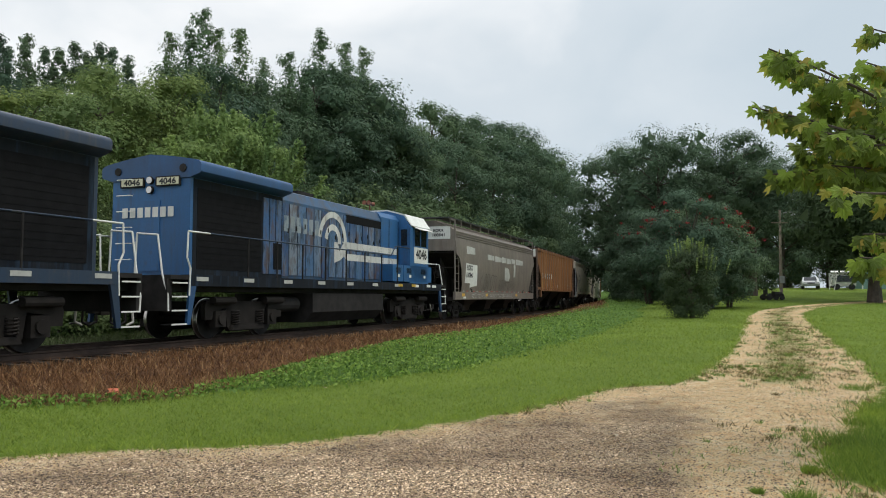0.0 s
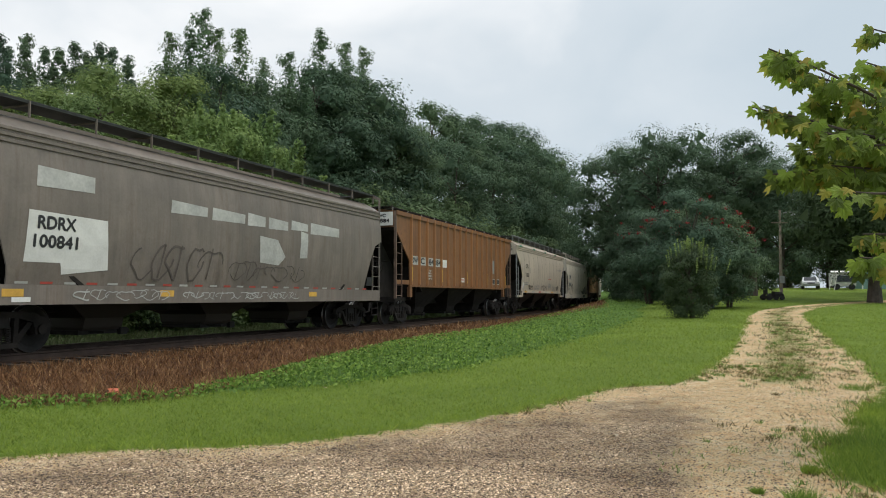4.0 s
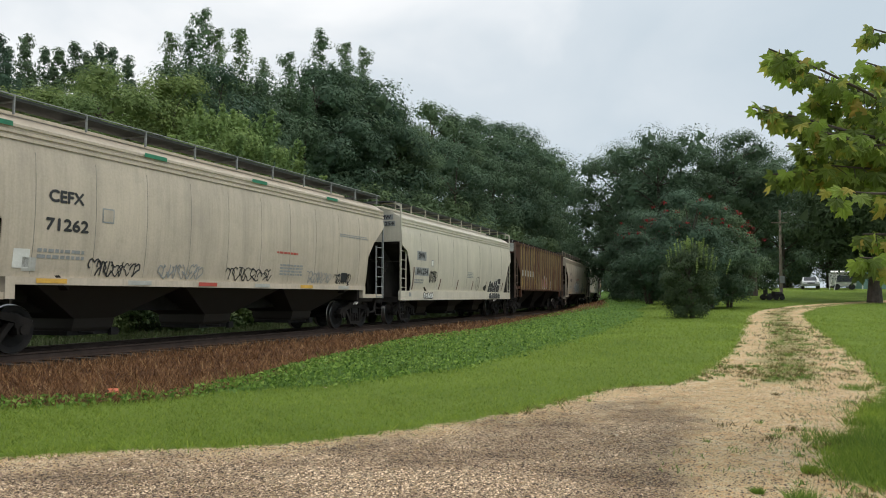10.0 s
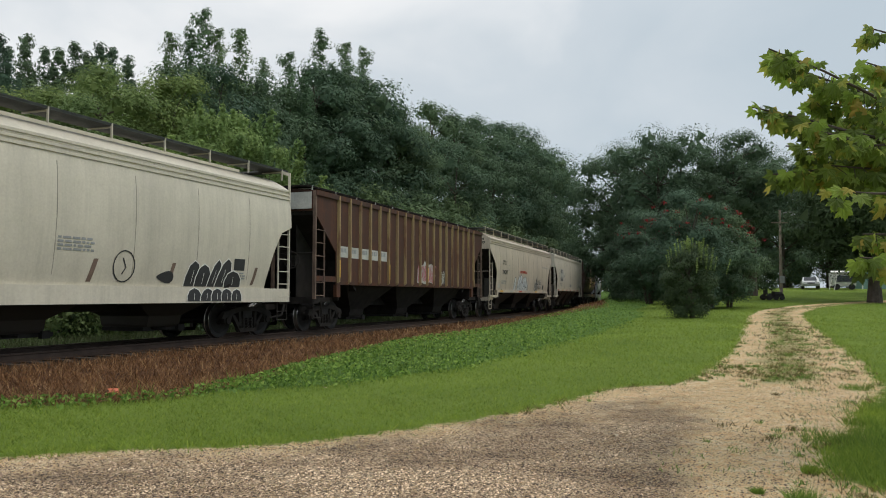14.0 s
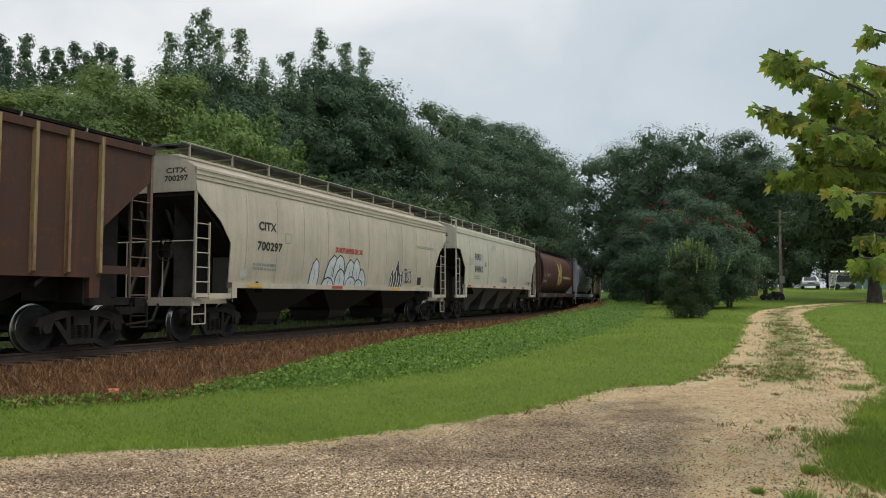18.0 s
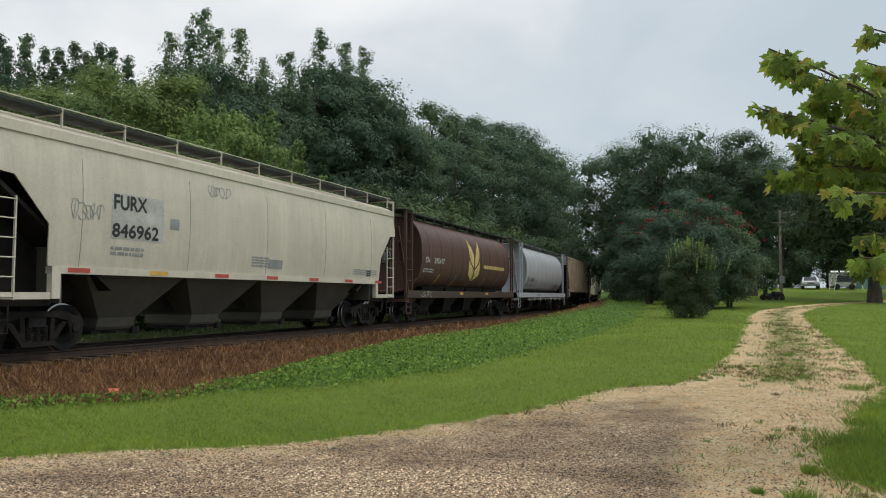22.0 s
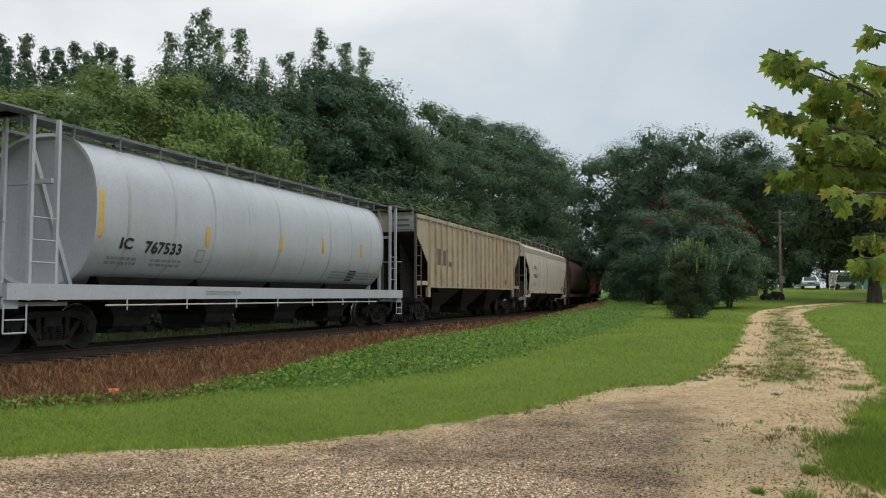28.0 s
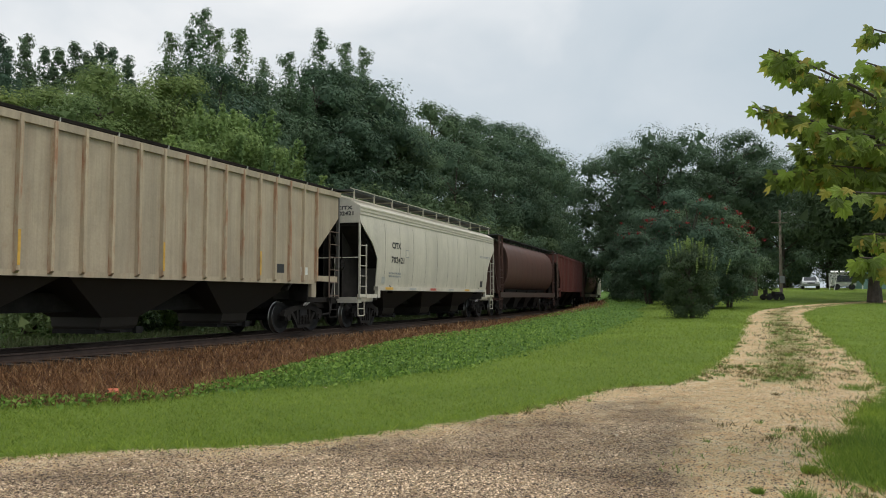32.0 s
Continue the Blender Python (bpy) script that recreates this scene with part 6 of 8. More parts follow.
def plate_white():
    car, c, half, y = round_car(44.8, 63.0, "off-white round-sided hopper car with grey number plates", P_WHITE, FURX_CUT, 3.32, sill=(1.52, 1.66), top=4.26, crest=4.60, walk_z=4.69, seams=5, slope=P_BAY, rail=0.05, lip=1, inset=0.68, tall_post=True, bays=4)
    X = lambda s: c - s
    patch(car, X(48.23), X(49.78), 2.28, 3.24, M_PALE, y)
    lettering(car, "FURX", X(48.3), X(49.24), 2.9, 3.2, M_INK, y)
    lettering(car, "846962", X(48.27), X(49.62), 2.32, 2.6, M_INK, y)
    small_print(car, X(48.25), X(49.2), 1.9, 2.12, 2, M_GREY, y)
    patch(car, X(50.0), X(50.3), 2.6, 2.85, M_GREY, y)
    small_print(car, X(53.2), X(54.0), 1.85, 2.15, 4, M_GREY, y)
    patch(car, X(54.0), X(54.7), 1.85, 2.1, M_GREY, y)
    small_print(car, X(59.0), X(60.8), 1.8, 2.0, 3, M_GREY, y)
    patch(car, X(60.0), X(60.35), 1.78, 2.0, M_INK, y)
    scrawl(car, X(51.4), X(52.2), 3.55, 3.85, M_GREY, y, 61, 0.02, 4)
    scrawl(car, X(47.2), X(48.0), 2.6, 3.0, M_GREY, y, 62, 0.018, 5)
    strip = lambda z: 1.532
    for k in range(7):
        patch(car, X(47.2 + k * 2.25), X(47.75 + k * 2.25), 1.55, 1.64, M_RED if k != 1 else M_YELLOW, strip, "reflector", 0.006)
    end_lettering(car, "FURX", half - 0.68 + 0.004, 0.3, 0.85, 4.12, 4.27, M_INK)
    end_lettering(car, "846962", half - 0.68 + 0.004, 0.22, 1.1, 3.9, 4.06, M_INK)
    for k in range(5):
        end_patch(car, half - 0.68 + 0.005, 0.24, 0.95 + 0.12 * (k % 3), 3.78 - 0.1 * k, 3.82 - 0.1 * k, M_GREY, "lettering")


def maroon_cylinder():
    car, c, half, y = cylinder_car(63.0, 81.0, "brown cylindrical hopper car with a yellow wheat emblem", P_MAROON, None, 2.1, seam=P_SEAM_BROWN)
    X = lambda s: c - s
    lettering(car, "CN", X(65.53), X(65.98), 2.5, 2.72, M_PALE, y, 0.012)
    lettering(car, "395417", X(66.57), X(67.85), 2.5, 2.72, M_PALE, y, 0.012)
    small_print(car, X(65.4), X(66.6), 2.05, 2.25, 2, M_PALE, y)
    # the emblem: two long leaves over two short ones
    m = 72.3
    up = [(0.06, 2.75), (0.12, 3.1), (0.32, 3.42), (0.55, 3.62), (0.72, 3.9), (0.72, 3.5), (0.70, 3.1), (0.55, 2.82), (0.3, 2.62), (0.08, 2.48)]
    dn = [(0.06, 1.85), (0.06, 2.35), (0.28, 2.5), (0.55, 2.68), (0.72, 2.85), (0.75, 2.45), (0.70, 2.15), (0.4, 1.98)]
    for s in (1, -1):
        decal(car, "emblem", [[(X(m + s * u * 1.2), z) for u, z in up]], M_WHEAT, y, 0.01, "pale yellow leaf shape")
        decal(car, "emblem", [[(X(m + s * u * 1.2), z) for u, z in dn]], M_WHEAT, y, 0.01, "pale yellow leaf shape")
    small_print(car, X(73.9), X(77.9), 2.38, 2.68, 1, M_WHEAT, y, 5)
    for k in range(6):
        s = 64.95 + k * 2.3
        decal(car, "stripe", [[(X(s), 1.55), (X(s + 0.1), 1.55), (X(s + 0.28), 2.05), (X(s + 0.18), 2.05)]], M_YELLOW if k < 3 else M_GREY, y)
    scrawl(car, X(74.2), X(77.8), 1.6, 2.1, P_GHOSTTAG, y, 70, 0.022, 12)
    scrawl(car, X(69.3), X(70.3), 1.7, 2.1, M_TAG_BLUE, y, 71, 0.03, 5)
    strip = lambda z: 1.502
    scrawl(car, X(65.2), X(66.5), 1.08, 1.3, M_PALE, strip, 72, 0.018, 4)
    for s in (70.2, 74.4):
        patch(car, X(s), X(s + 0.5), 1.16, 1.27, M_YELLOW, strip, "reflector", 0.006)


def silver_cylinder():
    car, c, half, y = cylinder_car(81.0, 99.7, "pale grey cylindrical hopper car with yellow stripes", P_SILVER, P_SILVER, 2.65, plain("pale_grating", (0.24, 0.25, 0.25), 0.5, 0.4, 0.3, 4), 1.2, P_SEAM_GREY)
    X = lambda s: c - s
    lettering(car, "IC", X(84.38), X(84.72), 2.1, 2.32, M_INK, y, 0.012)
    lettering(car, "767533", X(85.12), X(86.27), 2.05, 2.29, M_INK, y, 0.012)
    small_print(car, X(84.1), X(85.0), 1.72, 1.92, 2, M_GREY, y)
    small_print(car, X(85.4), X(86.4), 1.72, 1.92, 2, M_GREY, y)
    for s, z0, z1 in ((83.7, 2.3, 3.26), (87.1, 2.31, 2.78), (90.35, 2.32, 2.81), (92.7, 2.41, 2.89), (95.3, 2.4, 2.85)):
        patch(car, X(s), X(s + 0.13), z0, z1, M_YELLOW, y, "stripe", 0.008)
    patch(car, X(86.85), X(87.15), 1.9, 2.2, M_GREY, y)
    patch(car, X(86.88), X(87.12), 1.93, 2.17, P_SILVER, y, "panel", 0.008)
    small_print(car, X(93.6), X(97.0), 1.62, 1.9, 3, M_GREY, y)
    patch(car, X(94.8), X(95.3), 1.6, 1.95, M_INK, y)
    bm = bmesh.new()
    rod(bm, (half - 3.0, 1.5, 0.9), (-half + 3.0, 1.5, 0.9), 0.02, 6)
    for k in range(7):
        x = half - 3.6 - k * (2 * half - 7.2) / 6
        rod(bm, (x, 1.5, 0.8), (x, 1.5, 1.05), 0.02, 6)
    part("grab_rail", bm, M_PALE, car)
    strip = lambda z: 1.502
    small_print(car, X(87.2), X(88.6), 1.1, 1.22, 2, M_GREY, strip)


def tan_hopper():
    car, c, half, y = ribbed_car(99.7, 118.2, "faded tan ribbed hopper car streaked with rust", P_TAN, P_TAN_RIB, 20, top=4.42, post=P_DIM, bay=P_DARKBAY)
    x0 = half - 0.66 - 1.48
    gap = 2 * x0 / 19
    for k, (z0, z1) in ((1, (2.45, 3.16)), (2, (2.45, 3.12)), (3, (2.42, 2.64))):
        patch(car, x0 - gap * k - 0.06, x0 - gap * (k + 1) + 0.06, z0, z1, P_OLDMARK, y)
        small_print(car, x0 - gap * k - 0.2, x0 - gap * (k + 1) + 0.2, 1.62, 1.85, 2, M_GREY, y, k + 5)
    patch(car, x0 - gap * 16.2, x0 - gap * 16.7, 1.75, 2.0, M_INK, y)
    patch(car, x0 - gap * 17.9, x0 - gap * 18.4, 1.72, 1.95, M_WHITE, y)
    for k in (0, 5, 10, 15):
        patch(car, x0 - gap * k + 0.03, x0 - gap * k - 0.03, 1.65, 2.3, M_YELLOW, lambda z: 1.59, "reflector", 0.004)
    end_patch(car, half - 0.66 + 0.06, 0.3, 1.4, 3.82, 4.36, M_GREY)
    small_print_end = [(0.5, 1.2, 4.12, 4.26), (0.55, 1.25, 3.9, 4.04)]
    for a, b, z0, z1 in small_print_end:
        end_patch(car, half - 0.66 + 0.072, a, b, z0 + 0.02, z1 - 0.03, P_DIM, "lettering")


grey_hopper()
orange_hopper()
seventy_one()
deep_white()
brown_hopper()
seven_hundred()
plate_white()
maroon_cylinder()
silver_cylinder()
tan_hopper()
cream_hopper(118.2, 136.1, "CITX", "702421", 121.6, 0, "white round-sided hopper car with dark number and weathered roof")
cylinder_car(136.1, 154.1, "dull brown cylindrical hopper car", P_MAROON, None, 2.1)
ribbed_car(154.1, 172.1, "dark red ribbed hopper car", P_OXIDE, P_OXIDE, 18)
cylinder_car(172.1, 190.1, "grimy brown cylindrical hopper car", P_BROWN, None, 2.1)
round_car(190.1, 208.1, "pale grey round-sided hopper car", P_WHITE, ROUND_CUT, 3.7)
# ---- locomotives ----
def loco_paint(name, colour, wear):
    return car_paint(name, colour, rust=(0.06, 0.055, 0.055), streaks=wear, grime=wear, rough=0.42, rust_amount=wear * 0.5)


P_BLUE = loco_paint("paint_bright_blue", (0.022, 0.118, 0.30), 0.4)
P_BLUE_WORN = loco_paint("paint_worn_blue", (0.045, 0.11, 0.20), 0.95)
P_HOODTOP = loco_paint("paint_sooty_hood", (0.026, 0.088, 0.19), 0.95)
P_STRIPE = car_paint("paint_worn_white", (0.62, 0.62, 0.59), rust=(0.13, 0.075, 0.05), streaks=0.4, grime=0.35, rust_amount=0.3)
P_GHOST = car_paint("paint_faded_lettering", (0.30, 0.34, 0.36), rust=(0.06, 0.11, 0.18), streaks=0.6, grime=0.5, rust_amount=0.5)
P_HOODSOOT = car_paint("paint_sooted_side", (0.008, 0.011, 0.016), rust=(0.05, 0.11, 0.2), streaks=0.5, grime=0.5, rough=0.8, rust_amount=0.12, spec=0.12)
# the locomotive's blue, darkened for the shaded wing side; step plates share it
P_WING = car_paint("paint_shade_darkened_blue", (0.018, 0.078, 0.20), streaks=0.6, grime=0.6, rough=0.5)


def door_paint():
    """Sun-bleached, rust-run blue that differs from door to door."""
    mat, nd, ln, b = nodes_of("paint_bleached_doors")
    o = nd.new("ShaderNodeObjectInfo")
    tone = ramp_node(nd, ln, o.outputs["Random"], [(0.0, (0.022, 0.075, 0.19)), (0.4, (0.036, 0.12, 0.29)), (0.7, (0.07, 0.155, 0.29)), (1.0, (0.19, 0.235, 0.29))]).outputs["Color"]
    run = noise_node(nd, ln, 1.0, 5, 0.65, "Object", (2.6, 2.6, 0.35))
    run2 = noise_node(nd, ln, 1.7, 5, 0.7, "Object", (1.6, 1.6, 0.5))
    c = mix_node(nd, ln, ramp_node(nd, ln, run.outputs["Fac"], [(0.52, 0), (0.66, 0.6)]).outputs["Color"], tone, (0.28, 0.31, 0.33))
    c = mix_node(nd, ln, ramp_node(nd, ln, run2.outputs["Fac"], [(0.48, 0), (0.62, 0.9)]).outputs["Color"], c, (0.075, 0.042, 0.03))
    c = mix_node(nd, ln, ramp_node(nd, ln, run2.outputs["Fac"], [(0.38, 0.95), (0.5, 0)]).outputs["Color"], c, (0.015, 0.02, 0.03))
    ln.new(c, b.inputs["Base Color"])
    b.inputs["Roughness"].default_value = 0.5
    return mat


P_DOOR = door_paint()
P_NAVY = loco_paint("paint_sooty_blue", (0.014, 0.032, 0.066), 0.6)
M_SOOT = plain("sooty_grille", (0.010, 0.010, 0.011), 0.85, 0, 0.3, 4, 0.1)
M_GLASS = plain("dark_window_glass", (0.012, 0.014, 0.016), 0.08, 0, 0.1, 2)
M_PLATE = plain("cream_number_plate", (0.62, 0.60, 0.44), 0.5, 0, 0.1, 3)
M_LENS = plain("lamp_lens", (0.6, 0.6, 0.6), 0.12, 0.4, 0.1, 3)
M_GOLD = plain("amber_decal", (0.5, 0.32, 0.05), 0.5, 0, 0.2, 3)
ME_LOCO_WHEELS = wheelset_mesh(0.508)


def loco_truck(car, x):
    """A two-axle locomotive truck: heavy cast side frames with coil springs and brake cylinders."""
    bm = bmesh.new()
    bx(bm, -1.3, 1.3, -0.6, 0.6, 0.6, 0.95)
    t = part("truck", bm, M_BLACK, car)
    t.location = (x, 0, 0)
    for s in (1, -1):
        bm = bmesh.new()
        top = [(-1.75, 0.78), (-1.7, 0.95), (1.7, 0.95), (1.75, 0.78), (1.72, 0.5), (1.45, 0.5), (1.4, 0.72), (0.9, 0.78), (0.82, 0.3), (0.7, 0.17), (-0.7, 0.17), (-0.82, 0.3), (-0.9, 0.78), (-1.4, 0.72), (-1.45, 0.5), (-1.72, 0.5)]
        prism(bm, [(u, s * 1.0, z) for u, z in top], (0, s * 0.14, 0))
        part("side_frame", bm, M_GRIME_SHADE, t)
        for u in (-0.55, 0.55):
            bm = bmesh.new()
            tube(bm, [(u + 0.11 * math.cos(k * 0.7), s * 1.19 + 0.11 * math.sin(k * 0.7), 0.36 + k * 0.0072) for k in range(50)], 0.024, 5)
            part("spring", bm, M_GRIME_SHADE, t)
        bm = bmesh.new()
        prism(bm, [(-0.75, s * 1.14, 0.2), (0.75, s * 1.14, 0.2), (0.68, s * 1.14, 0.34), (-0.68, s * 1.14, 0.34)], (0, s * 0.09, 0))
        part("spring_plank", bm, M_GRIME_SHADE, t)
        for u in (-1.17, 1.17):
            bm = bmesh.new()
            bx(bm, u - 0.22, u + 0.22, *sorted((s * 1.0, s * 1.2)), 0.3, 0.72)
            rod(bm, (u, s * 1.2, 0.508), (u, s * 1.26, 0.508), 0.14, 12)
            part("journal_box", bm, M_GRIME_SHADE, t)
            bm = bmesh.new()
            rod(bm, (u * 0.6, s * 1.25, 0.98), (u * 1.35, s * 1.25, 0.98), 0.1, 10)
            part("brake_cylinder", bm, M_GRIME_SHADE, t)
    for u in (-1.17, 1.17):
        w = part("wheelset", ME_LOCO_WHEELS, M_BLACK, t)
        WHEELS.append((w, u, 0.508))


def bent_rail(car, pts, mat, r=0.022, name="hand_rail"):
    bm = bmesh.new()
    tube(bm, pts, r, 8)
    return part(name, bm, mat, car)


def locomotive(c0, c1, label, blue, worn, lettered, flip):
    """A road diesel; its radiator end points along +x."""
    c, half = (c0 + c1) / 2, (c1 - c0) / 2
    car = thing("locomotive", label, "locomotive", "train")
    HX = 8.0
    # underframe with a walkway on both sides
    bm = bmesh.new()
    bx(bm, -8.9, 8.9, -1.2, 1.2, 1.2, 1.56)
    part("underframe", bm, M_BLACK, car)
    for s in (1, -1):
        bm = bmesh.new()
        bx(bm, -8.3, 8.3, *sorted((s * 1.2, s * 1.52)), 1.33, 1.6)
        part("side_sill", bm, P_HOODSOOT if lettered else blue, car)
        for k in range(9):
            x = 7.9 - k * 1.92
            bm = bmesh.new()
            bx(bm, x - 0.22, x + 0.22, *sorted((s * 1.52, s * 1.528)), 1.45, 1.55)
            part("reflector", bm, M_PALE if k < 7 else M_WHITE, car)
    # long hood
    prof = [(-1.0, 1.6), (-1.0, 3.95), (-0.86, 4.25), (-0.4, 4.38), (0.4, 4.38), (0.86, 4.25), (1.0, 3.95), (1.0, 1.6), (-1.0, 1.6)]
    bm = bmesh.new()
    loft(bm, [[(x, y, z) for y, z in prof] for x in (-3.2, 3.9)])
    part("long_hood", bm, P_HOODTOP if lettered else worn, car)
    wide = [(-1.2, 1.6), (-1.2, 4.0), (-0.9, 4.42), (0.9, 4.42), (1.2, 4.0), (1.2, 1.6), (-1.2, 1.6)]
    bm = bmesh.new()
    loft(bm, [[(x, y, z) for y, z in wide] for x in (3.9, HX)])
    part("radiator_hood", bm, blue, car)
    bm = bmesh.new()
    near = [(1.2, 3.98), (1.49, 4.07), (1.53, 4.11), (1.535, 4.27), (1.515, 4.33), (1.46, 4.375), (1.36, 4.41), (1.15, 4.45), (0.6, 4.54), (0.0, 4.61)]
    wing = [(-y, z) for y, z in near] + near[-2::-1] + [(-1.2, 3.98)]
    loft(bm, [[(x, y, z) for y, z in wing] for x in (3.9, HX + 0.04)])
    smooth(part("radiator_wing", bm, P_WING if lettered else blue, car, "flared radiator housing along the roof"), 40)
    # doors of the hood with their seams and latches
    for s in (1, -1):
        n = 14
        for k in range(n):
            x0, x1 = 3.75 - k * 0.49, 3.75 - (k + 1) * 0.49
            bm = bmesh.new()
            bx(bm, x1 + 0.032, x0 - 0.032, *sorted((s * 1.0, s * 1.025)), 1.72 if k % 5 else 1.68, 3.86)
            d = part("hood_door", bm, P_DOOR if lettered else worn, car)
            bm = bmesh.new()
            bx(bm, x1 + 0.05, x1 + 0.085, *sorted((s * 1.02, s * 1.045)), 2.98 + 0.1 * (k % 3), 3.12 + 0.1 * (k % 3))
            part("latch", bm, M_BLACK, d)
        bm = bmesh.new()
        bx(bm, 3.92, 7.9, *sorted((s * 1.2, s * 1.208)), 1.61, 3.97)
        part("hood_side", bm, P_HOODSOOT, car, "soot-blackened hood side")
        bm = bmesh.new()
        bx(bm, 5.0, 7.75, *sorted((s * 1.2, s * 1.215)), 1.75, 3.75)
        g = part("radiator_grille", bm, M_SOOT, car, "soot-black radiator grille")
        for k in range(12):
            bm = bmesh.new()
            bx(bm, 5.05, 7.7, *sorted((s * 1.215, s * 1.221)), 1.85 + k * 0.155, 1.87 + k * 0.155)
            part("slat", bm, M_SOOT, g)
        for x in (4.02, 4.34, 4.66):
            bm = bmesh.new()
            bx(bm, x - 0.03, x + 0.25, *sorted((s * 1.208, s * 1.222)), 1.72, 3.86)
            part("hood_door", bm, P_DOOR if lettered else worn, car)
        bm = bmesh.new()
        bx(bm, 4.0, 4.4, *sorted((s * 1.222, s * 1.234)), 1.85, 2.6)
        part("louvre", bm, M_SOOT, car)
        for x in (-3.24, -3.98, -4.84):
            bm = bmesh.new()
            bx(bm, x - 0.012, x + 0.012, *sorted((s * 1.0, s * 1.012)), 2.32, 4.05)
            part("door_seam", bm, M_SOOT, car)
        bm = bmesh.new()
        bx(bm, -3.2, -0.4, *sorted((s * 1.0, s * 1.03)), 3.62, 3.9)
        part("air_filter", bm, M_SOOT, car)
    # exhaust and horn
    bm = bmesh.new()
    bx(bm, 0.6, 1.6, -0.3, 0.3, 4.38, 4.52)
    part("exhaust_stack", bm, M_BLACK, car)
    bm = bmesh.new()
    rod(bm, (-3.3, 0.5, 4.4), (-3.3, 0.5, 4.62), 0.03, 8)
    for u, y in ((0.32, 0.42), (0.28, 0.58), (-0.3, 0.5)):
        rod(bm, (-3.3, y, 4.62), (-3.3 + u, y, 4.64), 0.03, 10, 0.085)
    part("horn", bm, plain("rusty_horn", (0.2, 0.07, 0.04), 0.6, 0.2, 0.3, 6), car, "rusty red air horn")
    # equipment cab and cab
    bm = bmesh.new()
    eq = [(-1.0, 1.6), (-1.0, 4.1), (-0.85, 4.3), (0.85, 4.3), (1.0, 4.1), (1.0, 1.6), (-1.0, 1.6)]
    loft(bm, [[(x, y, z) for y, z in eq] for x in (-4.9, -3.2)])
    part("equipment_hood", bm, blue, car)
    cab = [(-1.5, 1.6), (-1.5, 3.85), (-1.2, 4.3), (-0.5, 4.5), (0.5, 4.5), (1.2, 4.3), (1.5, 3.85), (1.5, 1.6), (-1.5, 1.6)]
    bm = bmesh.new()
    loft(bm, [[(x, y, z) for y, z in cab] for x in (-6.85, -4.9)])
    part("cab", bm, blue, car)
    roofp = [(-1.56, 3.9), (-1.24, 4.36), (-0.5, 4.56), (0.5, 4.56), (1.24, 4.36), (1.56, 3.9), (1.53, 3.87), (1.21, 4.31), (0.5, 4.51), (-0.5, 4.51), (-1.21, 4.31), (-1.53, 3.87), (-1.56, 3.9)]
    bm = bmesh.new()
    loft(bm, [[(x, y, z) for y, z in roofp] for x in (-6.95, -4.95)])
    part("cab_roof", bm, M_WHITE if lettered else blue, car, "white-painted cab roof")
    for s in (1, -1):
        bm = bmesh.new()
        bx(bm, -6.6, -5.3, *sorted((s * 1.5, s * 1.515)), 3.12, 3.8)
        w = part("cab_window", bm, M_GLASS, car)
        for x in (-6.62, -5.95, -5.3):
            bm = bmesh.new()
            bx(bm, x - 0.03, x + 0.03, *sorted((s * 1.5, s * 1.53)), 3.08, 3.84)
            part("window_frame", bm, blue, w)
        bm = bmesh.new()
        prism(bm, [(-6.7, s * 1.5, 3.86), (-5.2, s * 1.5, 3.86), (-5.2, s * 1.78, 3.74), (-6.7, s * 1.78, 3.74)], (0, 0, 0.025))
        part("sun_visor", bm, M_WHITE if lettered else blue, car)
        # battery boxes under the cab
        for a, b in ((-3.25, -4.25), (-4.3, -5.3), (-5.35, -7.2)):
            bm = bmesh.new()
            bx(bm, b, a, *sorted((s * 1.0, s * 1.5)), 1.66, 2.3)
            box = part("battery_box", bm, blue, car)
            for k in range(5):
                bm = bmesh.new()
                bx(bm, (a + b) / 2 - 0.22, (a + b) / 2 + 0.22, *sorted((s * 1.5, s * 1.512)), 2.0 + k * 0.04, 2.02 + k * 0.04)
                part("louvre", bm, M_SOOT, box)
        bm = bmesh.new()
        bx(bm, -4.895, -4.88, *sorted((s * 1.05, s * 1.45)), 2.35, 3.9)
        d = part("cab_door", bm, blue, car)
        bm = bmesh.new()
        bx(bm, -4.88, -4.872, *sorted((s * 1.12, s * 1.38)), 3.1, 3.75)
        part("door_window", bm, M_GLASS, d)
    # short hood
    bm = bmesh.new()
    nose = [(-0.95, 1.6), (-0.95, 3.0), (-0.8, 3.2), (0.8, 3.2), (0.95, 3.0), (0.95, 1.6), (-0.95, 1.6)]
    loft(bm, [[(x, y, z) for y, z in nose] for x in (-8.1, -6.85)])
    part("short_hood", bm, blue, car)
    # fuel tank
    bm = bmesh.new()
    loft(bm, [[(x, y, z) for y, z in [(-1.1, 0.28), (-1.42, 0.6), (-1.42, 1.18), (1.42, 1.18), (1.42, 0.6), (1.1, 0.28), (-1.1, 0.28)]] for x in (-2.55, 2.5)])
    part("fuel_tank", bm, M_BLACK, car)
    bm = bmesh.new()
    rod(bm, (2.9, 1.0, 0.85), (4.6, 1.0, 0.85), 0.22, 14)
    part("air_tank", bm, M_BLACK, car)
    # walkway rails and stanchions
    grip = M_WHITE
    for s in (1, -1):
        y = s * 1.5
        rail_z = 2.62
        bent_rail(car, [(8.35, y, 1.1), (8.32, y, 1.75), (8.45, y, 2.0), (8.42, y, rail_z), (7.6, y, rail_z)], grip)
        bent_rail(car, [(7.6, y, rail_z), (-3.1, y, rail_z), (-3.5, y, 2.98), (-4.9, y, 2.98)], P_NAVY)
        for k in range(8):
            x = 6.0 - k * 1.38
